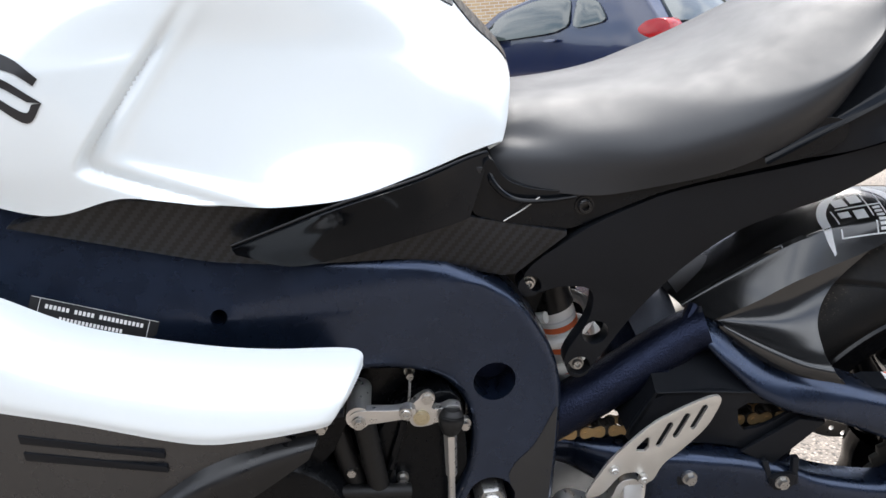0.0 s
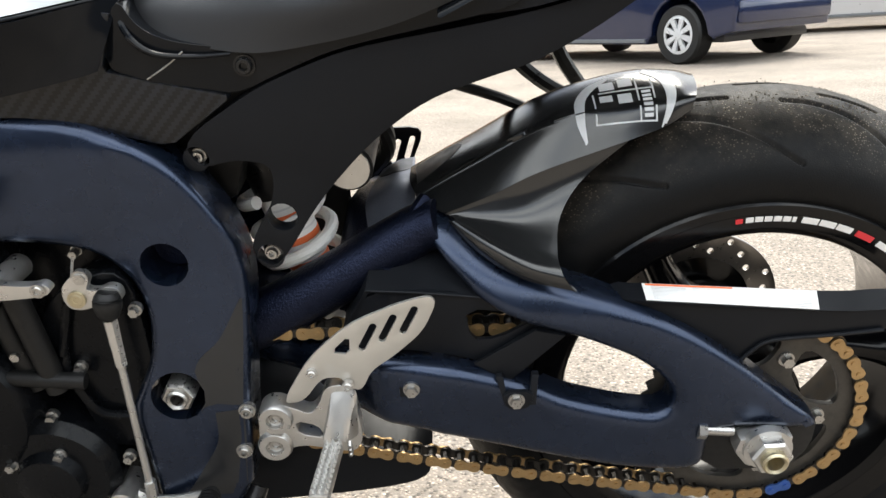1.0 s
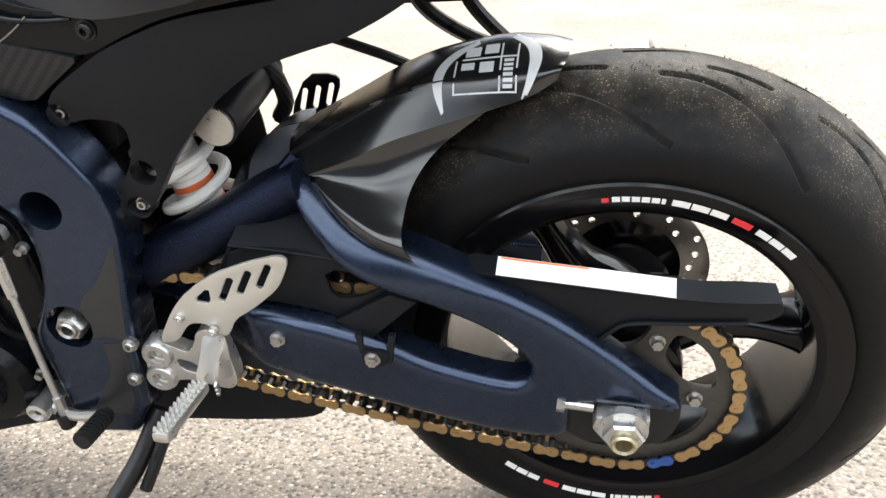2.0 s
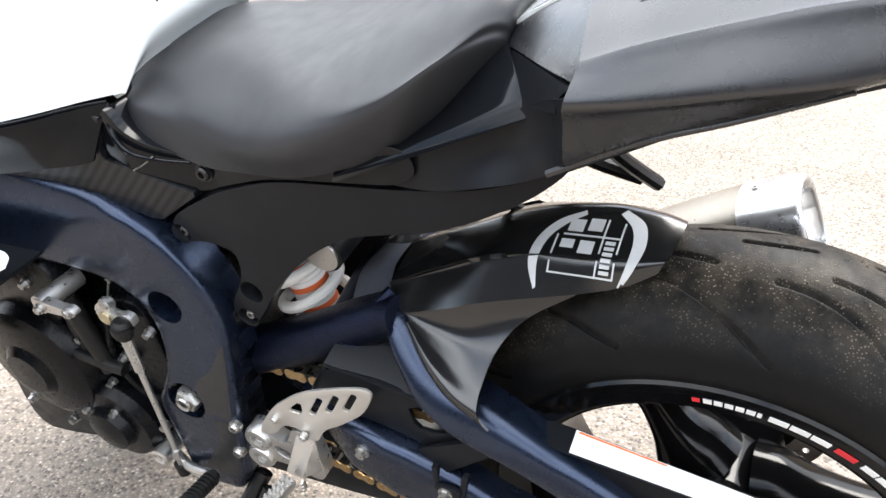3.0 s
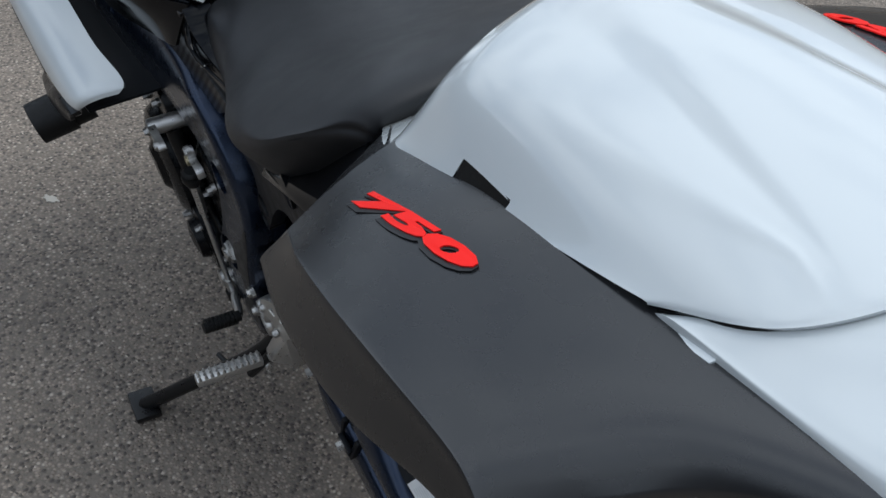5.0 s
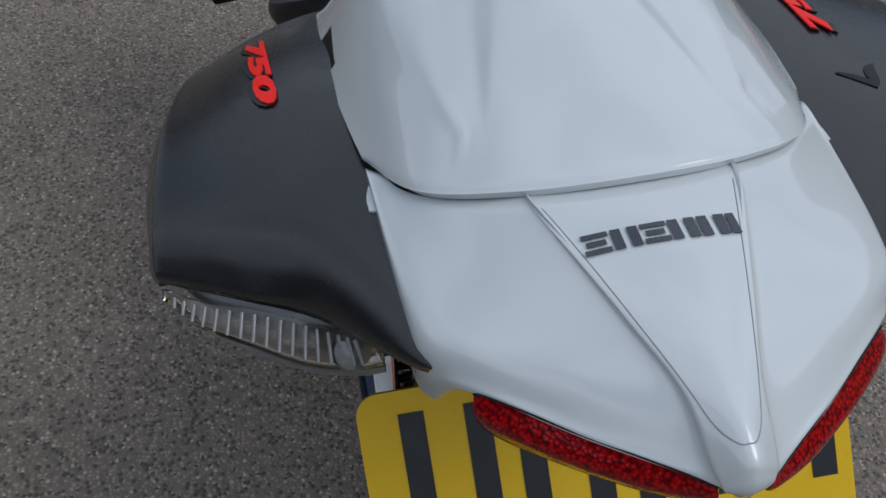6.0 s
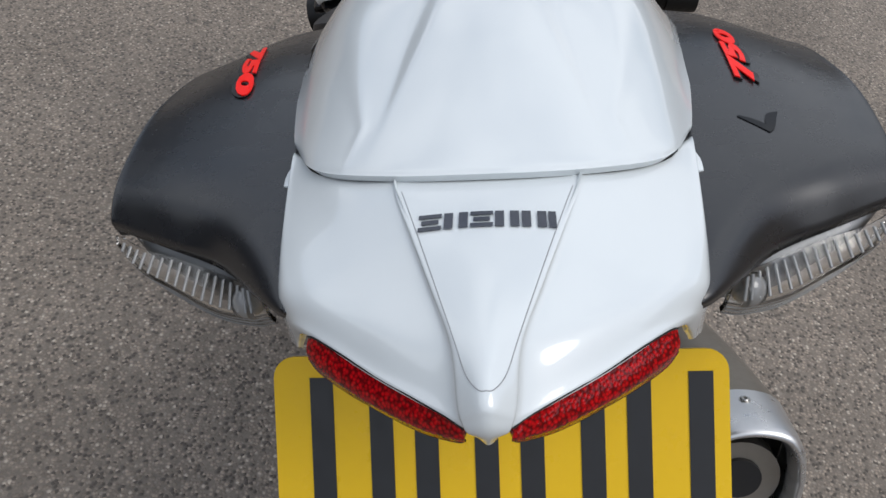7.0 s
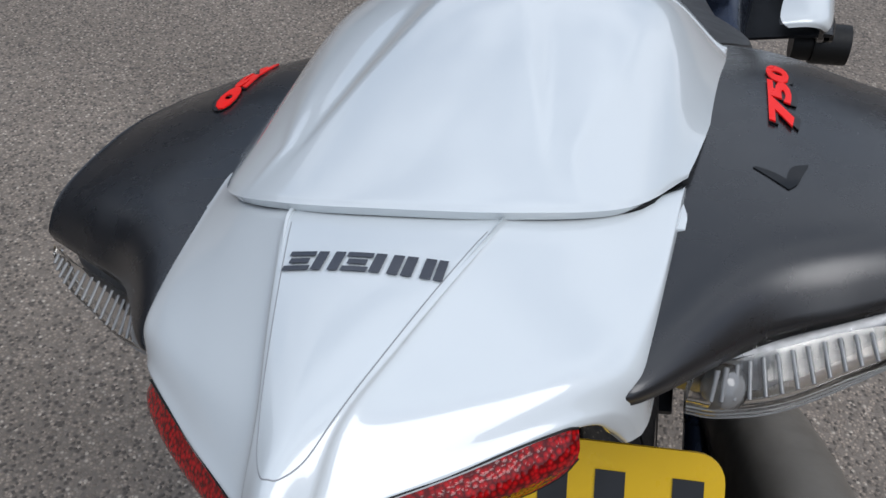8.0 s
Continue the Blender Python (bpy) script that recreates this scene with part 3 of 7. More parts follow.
part("tank_pad", laid(pad, (0, 0, 0.9), (1, 0, 0), (0, 1, 0), tank_tree, 0.0015, 0.0018, 20), CARBON, tank, "carbon-look protector on the tank's spine")
wing = [([(-0.569, -0.063), (-0.580, -0.060), (-0.592, -0.058), (-0.630, -0.070), (-0.680, -0.120)], [(-0.570, -0.069), (-0.584, -0.082), (-0.601, -0.092), (-0.635, -0.119), (-0.676, -0.138)])]
part("tank_pad_wing", laid(wing, (0, 0, 0.9), (1, 0, 0), (0, 1, 0), tank_tree, 0.0015, 0.0018, 20), CARBON, tank, "carbon-look side protector")

# rider's seat
SEAT = [
    [(-0.566, 0, 0.788), (-0.566, -0.040, 0.786), (-0.566, -0.075, 0.776), (-0.562, -0.105, 0.762), (-0.558, -0.112, 0.748)],
    [(-0.535, 0, 0.798), (-0.535, -0.043, 0.797), (-0.536, -0.080, 0.789), (-0.538, -0.116, 0.770), (-0.536, -0.124, 0.746)],
    [(-0.505, 0, 0.803), (-0.505, -0.046, 0.801), (-0.505, -0.082, 0.793), (-0.505, -0.122, 0.766), (-0.505, -0.130, 0.736)],
    [(-0.455, 0, 0.805), (-0.455, -0.042, 0.805), (-0.455, -0.078, 0.797), (-0.455, -0.133, 0.761), (-0.452, -0.136, 0.727)],
    [(-0.400, 0, 0.811), (-0.400, -0.050, 0.810), (-0.400, -0.090, 0.803), (-0.396, -0.150, 0.763), (-0.395, -0.143, 0.733)],
    [(-0.345, 0, 0.823), (-0.345, -0.078, 0.819), (-0.343, -0.128, 0.810), (-0.338, -0.167, 0.775), (-0.340, -0.154, 0.745)],
    [(-0.295, 0, 0.841), (-0.295, -0.088, 0.836), (-0.292, -0.151, 0.820), (-0.286, -0.171, 0.792), (-0.292, -0.154, 0.760)],
    [(-0.245, 0, 0.864), (-0.245, -0.088, 0.858), (-0.242, -0.155, 0.836), (-0.236, -0.163, 0.815), (-0.245, -0.148, 0.779)],
    [(-0.205, 0, 0.880), (-0.205, -0.083, 0.876), (-0.203, -0.138, 0.855), (-0.202, -0.143, 0.840), (-0.210, -0.130, 0.803)],
    [(-0.172, 0, 0.888), (-0.172, -0.085, 0.885), (-0.174, -0.115, 0.872), (-0.176, -0.122, 0.856), (-0.182, -0.115, 0.830)],
    [(-0.156, 0, 0.881), (-0.156, -0.080, 0.878), (-0.159, -0.104, 0.868), (-0.163, -0.109, 0.854), (-0.170, -0.104, 0.836)],
    [(-0.162, 0, 0.858), (-0.162, -0.075, 0.856), (-0.164, -0.096, 0.850), (-0.168, -0.099, 0.842), (-0.172, -0.097, 0.834)],
]
for row in SEAT[3:9]:
    a, b = Vector(row[2]), Vector(row[3])
    row.insert(3, tuple(a.lerp(b, 0.62) + Vector((0, -0.006, 0.0065))))
for row in (*SEAT[:3], *SEAT[9:]):
    row.insert(3, tuple(Vector(row[2]).lerp(Vector(row[3]), 0.5)))
seat = part("rider_seat", skin(SEAT, 8, 10, True, 0.004, lambda p: Vector((p.x, p.y * 0.87 if p.y > 0 else p.y, p.z))), VINYL, bike, "black grained vinyl rider's seat, a little scuffed")
part("seat_base", prism([(-0.50, -0.10, 0.735), (-0.18, -0.10, 0.79), (-0.18, 0.10, 0.79), (-0.50, 0.10, 0.735)],
                        [(-0.50, -0.08, 0.760), (-0.19, -0.075, 0.825), (-0.19, 0.075, 0.825), (-0.50, 0.08, 0.760)]), RUBBERBLACK, bike)

# main frame: two pressed spars
SPAR_Y = [(-1.05, -0.222), (-0.95, -0.208), (-0.85, -0.192), (-0.70, -0.170), (-0.60, -0.160), (-0.50, -0.156)]


def spar_warp(side):
    def warp(p):
        d = interp(p.x, SPAR_Y) + max(0.0, p.z - 0.66) * 0.35 - 0.018 * ease((0.56 - p.z) / 0.18)
        return Vector((p.x, side * (d + p.y), p.z))
    return warp


SPAR = [(-1.05, 0.850), (-0.951, 0.804), (-0.913, 0.764), (-0.858, 0.745), (-0.797, 0.724), (-0.742, 0.707), (-0.670, 0.695), (-0.606, 0.684), (-0.566, 0.664), (-0.535, 0.641),
        (-0.515, 0.611), (-0.494, 0.568), (-0.487, 0.524), (-0.496, 0.450), (-0.522, 0.258), (-0.612, 0.255), (-0.614, 0.347), (-0.616, 0.404), (-0.600, 0.432), (-0.588, 0.456),
        (-0.582, 0.494), (-0.588, 0.531), (-0.611, 0.562), (-0.647, 0.576), (-0.695, 0.583), (-0.80, 0.590), (-0.95, 0.630), (-1.05, 0.690)]
for side in (1, -1):
    spar = part("frame_spar", rounded_plate(SPAR, 0.0, 0.052, 0.010, [ring_loop(-0.557, 0.549, 0.0215), ring_loop(*PIVOT, 0.026, n=24), ring_loop(-0.545, 0.322, 0.013, 0.010), ring_loop(-0.804, 0.664, 0.0075, n=14)],
                                            1, spar_warp(side)), BLUE, bike, "dark blue satin painted alloy frame spar, worn near the foot")
    if side > 0:
        left_spar = spar
spar_tree = tree_of(left_spar)
for a, b in (((-0.557, 0.549), 0.0205), (PIVOT, 0.0255), ((-0.545, 0.322), 0.012)):
    part("hole_bottom", turned([(b, -0.120), (b, -0.118), (0.0005, -0.118), (0.0005, -0.120)], *a, n=24), WELDBLUE, left_spar)
part("pivot_nut", join(turned([(0.0168, -0.145), (0.0168, -0.174), (0.0145, -0.178), (0.010, -0.178), (0.010, -0.145)], *PIVOT, n=6),
                       turned([(0.0105, -0.145), (0.0105, -0.181), (0.009, -0.183), (0.0065, -0.181), (0.006, -0.145)], *PIVOT, n=20)), STEEL, bike)
bolt("frame_bolt", bike, -0.506, -0.174, 0.394, 0.0075, 0.006, kind="round")
bolt("frame_bolt", bike, -0.517, -0.174, 0.345, 0.0075, 0.006, kind="round")
part("rub_guard", laid([([(-0.496, 0.510), (-0.520, 0.472), (-0.545, 0.448), (-0.556, 0.409)], [(-0.494, 0.510), (-0.498, 0.475), (-0.503, 0.440), (-0.509, 0.400)]),
                        ([(-0.5365, 0.394), (-0.540, 0.360), (-0.558, 0.330), (-0.585, 0.292)], [(-0.509, 0.396), (-0.513, 0.360), (-0.518, 0.325), (-0.523, 0.290)])], (0, -0.25, 0), (1, 0, 0), (0, 0, 1), spar_tree, 0.0004, 0.0003, 12), plain("rubbed_black_film", (0.011, 0.0115, 0.0125), 0.42, var=0.3, scale=30, wear=0.1), left_spar, "dark boot-rubbed film on the frame's foot")
# the maker's plate: brand and numbers as plain bars
sticker = part("frame_sticker", laid([bar(0, 0, 0.106, 0.034)], (-0.9634, -0.25, 0.6762), (0.93, 0.02, -0.366), (0.366, 0, 0.93), spar_tree, 0.0004, 0.0004, 24), INK, left_spar, "black maker's sticker with rows of pale print")
bars = [bar(0.013 + 0.0034 * k, 0.0262, 0.0153 + 0.0034 * k, 0.0296) for k in range(24) if k not in (6, 12)]
bars += [bar(0.026 + 0.0031 * k, 0.0185, 0.0280 + 0.0031 * k, 0.0216) for k in range(17)]
bars += [bar(0.016 + 0.0043 * k, 0.0080, 0.0172 + 0.0043 * k, 0.0128) for k in range(17)]
bars += [bar(0.0078, 0.001, 0.0082, 0.033), bar(0.0978, 0.001, 0.0982, 0.033), bar(0.001, 0.0334, 0.105, 0.0337)]
part("sticker_print", laid(bars, (-0.9634, -0.25, 0.6762), (0.93, 0.02, -0.366), (0.366, 0, 0.93), spar_tree, 0.0010, 0.0003, 2), PAPER, sticker)

# carbon panels and the gloss wedge below the tank
def side_warp(p):
    return Vector((p.x, p.y + interp(p.x, [(-1.0, -0.062), (-0.80, -0.050), (-0.62, -0.012), (-0.50, 0.0)]), p.z))


for s in (1, -1):
    part("infill_panel", plate([(-0.960, 0.772), (-0.863, 0.785), (-0.800, 0.775), (-0.690, 0.768), (-0.556, 0.770), (-0.574, 0.722), (-0.535, 0.709), (-0.474, 0.692), (-0.534, 0.652), (-0.635, 0.688), (-0.735, 0.702), (-0.804, 0.720), (-0.900, 0.752)],
                               s * -0.136 if s > 0 else 0.066, -0.120 if s > 0 else 0.080, 0.002, rounds=1, share=0.08,
                               warp=side_warp if s > 0 else None), CARBON, bike, "carbon-fibre infill panel")
wedge = [
    [(-0.778, -0.2035, 0.7400), (-0.777, -0.2010, 0.7365), (-0.776, -0.1980, 0.7330)], [(-0.735, -0.2045, 0.7535), (-0.733, -0.1940, 0.7330), (-0.735, -0.1880, 0.7120)],
    [(-0.690, -0.2040, 0.7670), (-0.687, -0.1870, 0.7410), (-0.690, -0.1780, 0.7110)], [(-0.622, -0.1750, 0.7725), (-0.624, -0.1670, 0.7450), (-0.640, -0.1650, 0.7150)],
    [(-0.575, -0.1430, 0.7760), (-0.580, -0.1490, 0.7500), (-0.590, -0.1550, 0.7210)], [(-0.552, -0.1285, 0.7765), (-0.562, -0.1400, 0.7520), (-0.574, -0.1500, 0.7240)]]
knee = part("knee_wedge", skin(wedge, 6, 8, False, 0.004), GLOSS, bike, "gloss black wedge below the tank")
part("wedge_edge", tube([(x, y - 0.001, z + 0.001) for (x, y, z), _, _ in wedge], 0.0014, 8), GLOSS, knee)

# gloss side cover under the seat
cover = part("side_cover", plate([(-0.552, 0.782), (-0.538, 0.752), (-0.510, 0.738), (-0.447, 0.728), (-0.372, 0.756), (-0.300, 0.774), (-0.250, 0.790), (-0.225, 0.786), (-0.222, 0.768),
                                  (-0.241, 0.754), (-0.291, 0.744), (-0.382, 0.727), (-0.43, 0.709), (-0.474, 0.690), (-0.535, 0.707), (-0.576, 0.722)], -0.139, -0.110, 0.006,
                                 rounds=2, warp=lambda p: Vector((p.x, p.y - interp(p.x, [(-0.54, 0.0), (-0.46, -0.010), (-0.30, 0.008), (-0.20, 0.020)]), p.z)), segments=3), GLOSS, bike, "gloss black side cover under the seat")
part("side_cover", plate([(-0.552, 0.782), (-0.447, 0.728), (-0.265, 0.778), (-0.100, 0.850), (-0.090, 0.800), (-0.241, 0.744), (-0.382, 0.719), (-0.474, 0.690), (-0.540, 0.712)], 0.062, 0.090, 0.005, warp=lambda p: Vector((p.x, p.y + interp(p.x, [(-0.50, 0.0), (-0.30, 0.045)]), p.z))), GLOSS, bike)
part("cover_lip", tube([(-0.555, -0.128, 0.775), (-0.548, -0.140, 0.750), (-0.530, -0.144, 0.734), (-0.500, -0.139, 0.728), (-0.470, -0.134, 0.727)], lambda t: 0.0038 * (1 - 0.6 * t), 10), GLOSS, cover)
part("cover_seam", tube([(-0.540, -0.1405, 0.712), (-0.522, -0.1412, 0.722), (-0.506, -0.1415, 0.733)], 0.0007, 6), STEEL, cover)
bolt("cover_bolt", cover, -0.461, -0.130, 0.716, 0.0085, 0.006, material=BLACKMETAL, kind="round")
part("cover_blade", prism([(-0.300, -0.152, 0.756), (-0.134, -0.152, 0.838), (-0.168, -0.098, 0.862), (-0.260, -0.120, 0.785)],
                          [(-0.300, -0.158, 0.748), (-0.130, -0.160, 0.828), (-0.165, -0.100, 0.850), (-0.260, -0.122, 0.775)], 0.002), GLOSS, cover)

# subframe plates
SUBPLATE = [(-0.525, 0.656), (-0.459, 0.695), (-0.424, 0.709), (-0.373, 0.726), (-0.282, 0.739), (-0.232, 0.747), (-0.166, 0.762), (-0.109, 0.793), (-0.103, 0.791), (-0.133, 0.762), (-0.183, 0.729), (-0.228, 0.707),
            (-0.261, 0.698), (-0.313, 0.681), (-0.363, 0.646), (-0.414, 0.593), (-0.448, 0.544), (-0.464, 0.528), (-0.480, 0.538), (-0.482, 0.556), (-0.454, 0.596), (-0.451, 0.630), (-0.484, 0.636), (-0.514, 0.629)]
for y0, y1 in ((-0.136, -0.118), (0.118, 0.136)):
    sub = part("subframe_plate", plate(SUBPLATE, y0, y1, 0.003, [ring_loop(-0.5157, 0.6384, 0.0115, n=18), ring_loop(-0.4497, 0.5785, 0.0135, n=18), ring_loop(-0.4664, 0.5396, 0.0125, n=18)], rounds=2,
                                       warp=lambda p: Vector((p.x, p.y * interp(p.x, [(-0.40, 1.0), (-0.10, 1.16)]), p.z))), MATT, bike, "matt black subframe cover plate")
    for x, z in ((-0.5157, 0.6384), (-0.4664, 0.5396)):
        bolt("subframe_bolt", sub, x, -0.127 if y0 < 0 else 0.127, z, 0.0065, 0.006, kind="round", way=(0, -1 if y0 < 0 else 1, 0))
for y0, y1 in ((-0.114, -0.108), (0.108, 0.114)):
    part("subframe_rail", plate([(-0.525, 0.640), (-0.455, 0.660), (-0.382, 0.675), (-0.291, 0.690), (-0.180, 0.730), (-0.105, 0.768), (0.000, 0.825), (0.030, 0.868), (-0.080, 0.850), (-0.150, 0.835), (-0.200, 0.815), (-0.270, 0.785), (-0.375, 0.755), (-0.450, 0.738), (-0.535, 0.745)], y0, y1, 0.001, rounds=1), MATT, bike, "black subframe rail behind the covers")
part("subframe_core", prism([(-0.50, -0.10, 0.66), (-0.15, -0.085, 0.765), (-0.15, 0.085, 0.765), (-0.50, 0.10, 0.66)],
                            [(-0.50, -0.10, 0.72), (-0.12, -0.125, 0.83), (-0.12, 0.125, 0.83), (-0.50, 0.10, 0.72)], 0.006), MATT, bike)
part("under_tray", prism([(-0.20, -0.085, 0.760), (0.10, -0.120, 0.865), (0.10, 0.120, 0.865), (-0.20, 0.085, 0.760)],
                         [(-0.20, -0.085, 0.800), (0.08, -0.130, 0.900), (0.08, 0.130, 0.900), (-0.20, 0.085, 0.800)], 0.008), MATT, bike, "matt black under-seat tray")

# swingarm
ARM = [(-0.322, 0.549), (-0.312, 0.555), (-0.296, 0.541), (-0.274, 0.520), (-0.245, 0.507), (-0.215, 0.500), (-0.185, 0.491), (-0.145, 0.476), (-0.110, 0.459), (-0.073, 0.437), (-0.026, 0.400), (0.023, 0.354), (0.060, 0.323),
       (0.046, 0.320), (-0.043, 0.3235), (-0.052, 0.316), (-0.055, 0.268), (-0.129, 0.275), (-0.199, 0.294), (-0.267, 0.316), (-0.329, 0.336), (-0.402, 0.347), (-0.500, 0.392), (-0.58, 0.40), (-0.58, 0.44), (-0.500, 0.424),
       (-0.440, 0.418), (-0.388, 0.422), (-0.350, 0.422), (-0.307, 0.416), (-0.264, 0.402), (-0.226, 0.388), (-0.199, 0.371), (-0.143, 0.353), (-0.107, 0.346), (-0.093, 0.354), (-0.092, 0.374), (-0.110, 0.398), (-0.135, 0.417), (-0.162, 0.431),
       (-0.185, 0.442), (-0.215, 0.453), (-0.245, 0.464), (-0.274, 0.481), (-0.296, 0.504), (-0.312, 0.520), (-0.322, 0.533)]


def arm_warp(p):
    d = interp(p.x, [(-0.58, 0.072), (-0.47, 0.062), (-0.375, 0.010), (-0.32, 0.0), (0.06, 0.002)]) + 0.067 * (max(0.0, p.z - 0.455) / 0.094) ** 1.6
    return Vector((p.x, p.y + d if p.y < 0 else p.y - d, p.z))


swing = part("swingarm", rounded_plate(ARM, -0.160, -0.124, 0.0145, [], 2, arm_warp, 4), BLUE, bike, "dark blue braced alloy swingarm with bright worn edges")
part("swingarm", plate([(-0.58, 0.44), (-0.44, 0.40), (-0.30, 0.345), (-0.10, 0.325), (0.05, 0.325), (0.05, 0.295), (-0.06, 0.27), (-0.20, 0.285), (-0.34, 0.33), (-0.58, 0.39)], 0.118, 0.160, 0.008, [], 1, arm_warp, 2), BLUE, bike, "dark blue alloy swingarm beam")
part("swingarm_bridge", tube([(-0.580, -0.100, 0.420), (-0.500, -0.098, 0.448), (-0.420, -0.092, 0.486), (-0.355, -0.084, 0.520), (-0.330, -0.082, 0.533), (-0.310, -0.086, 0.540)], lambda t: 0.030 - 0.006 * t, 20), WELDBLUE, swing)
part("swingarm_bridge", tube([(-0.380, -0.10, 0.470), (-0.375, 0.0, 0.500), (-0.380, 0.10, 0.470)], 0.042, 16), WELDBLUE, swing)
part("swingarm_web", plate([(-0.420, 0.470), (-0.345, 0.530), (-0.315, 0.525), (-0.275, 0.492), (-0.245, 0.468), (-0.300, 0.435), (-0.420, 0.440)], -0.086, -0.080, 0.001, rounds=1), WELDBLUE, swing)
part("weld_boss", tube([(-0.346, -0.094, 0.530), (-0.340, -0.092, 0.541), (-0.332, -0.084, 0.553), (-0.324, -0.074, 0.561)], 0.0075, 10), WELDBLUE, swing)
# the gusset's paint is lightened to stand in for reflected sky
gusset = part("swingarm_gusset", skin([[(-0.383, -0.070, 0.525), (-0.358, -0.072, 0.535), (-0.336, -0.066, 0.543)], [(-0.387, -0.035, 0.541), (-0.360, -0.035, 0.556), (-0.335, -0.030, 0.555)],
                                       [(-0.379, 0.000, 0.549), (-0.356, 0.004, 0.559), (-0.337, 0.006, 0.559)], [(-0.372, 0.030, 0.551), (-0.354, 0.036, 0.558), (-0.337, 0.040, 0.559)]], 6, 6, False, 0.004), plain("sky_lit_blue_paint", (0.13, 0.14, 0.17), 0.42, metal=0.5, var=0.25, scale=40, wear=0.1, grain=0.2), swing, "blue-grey gusset with its sky sheen painted in")
# an ink patch paints the shaded opening; the gusset itself is not cut
part("gusset_mouth_shade", laid([([(-0.374, 0.006), (-0.362, 0.000), (-0.350, 0.000), (-0.339, 0.008)], [(-0.372, 0.012), (-0.362, 0.026), (-0.350, 0.034), (-0.339, 0.036)])], (0, 0, 0.6), (1, 0, 0), (0, 1, 0), tree_of(gusset), 0.0005, 0.0004), INK, swing)
# chain adjuster and axle
part("adjuster_block", plate([(-0.026, 0.323), (0.025, 0.324), (0.024, 0.304), (0.016, 0.284), (-0.018, 0.288), (-0.031, 0.307)], -0.170, -0.150, 0.002, rounds=1, share=0.1), ALLOY, swing, "bright alloy chain adjuster block")
part("axle_nut", join(turned([(0.0205, -0.165), (0.0205, -0.186), (0.0185, -0.189), (0.012, -0.189), (0.012, -0.165)], *AXLE, n=6),
                      turned([(0.024, -0.165), (0.024, -0.175), (0.012, -0.175), (0.012, -0.165)], *AXLE, n=24)), ALLOY, swing)
part("axle_end", turned([(0.013, -0.170), (0.013, -0.195), (0.011, -0.197), (0.0085, -0.195), (0.0075, -0.180), (0.0005, -0.180)], *AXLE, n=24, closed=False), BRASSY, swing, "hollow brass-coloured axle end")
b = bmesh.new()
rod(b, (-0.062, -0.156, 0.326), (-0.030, -0.156, 0.322), 0.0052, n=12)
rod(b, (-0.066, -0.156, 0.3265), (-0.058, -0.156, 0.3255), 0.0095, n=6)
part("adjuster_screw", shaded(b, 30), STEEL, swing)
part("adjuster_recess", plate([(-0.058, 0.330), (0.056, 0.330), (0.054, 0.292), (0.034, 0.264), (-0.058, 0.266)], -0.150, -0.120, 0.002, rounds=1), RUBBERBLACK, swing)

# rear wheel
RIM = [(0.186, -0.055), (0.192, -0.078), (0.200, -0.0835), (0.216, -0.0860), (0.226, -0.0875), (0.229, -0.084), (0.226, -0.076), (0.212, -0.066), (0.200, -0.045), (0.196, -0.015)]
wheel = part("rear_wheel_rim", turned(RIM + [(r, -y) for r, y in reversed(RIM)] + [(0.184, 0.0)], *AXLE, n=120), RIMBLACK, bike, "gloss black three-spoke cast wheel rim")


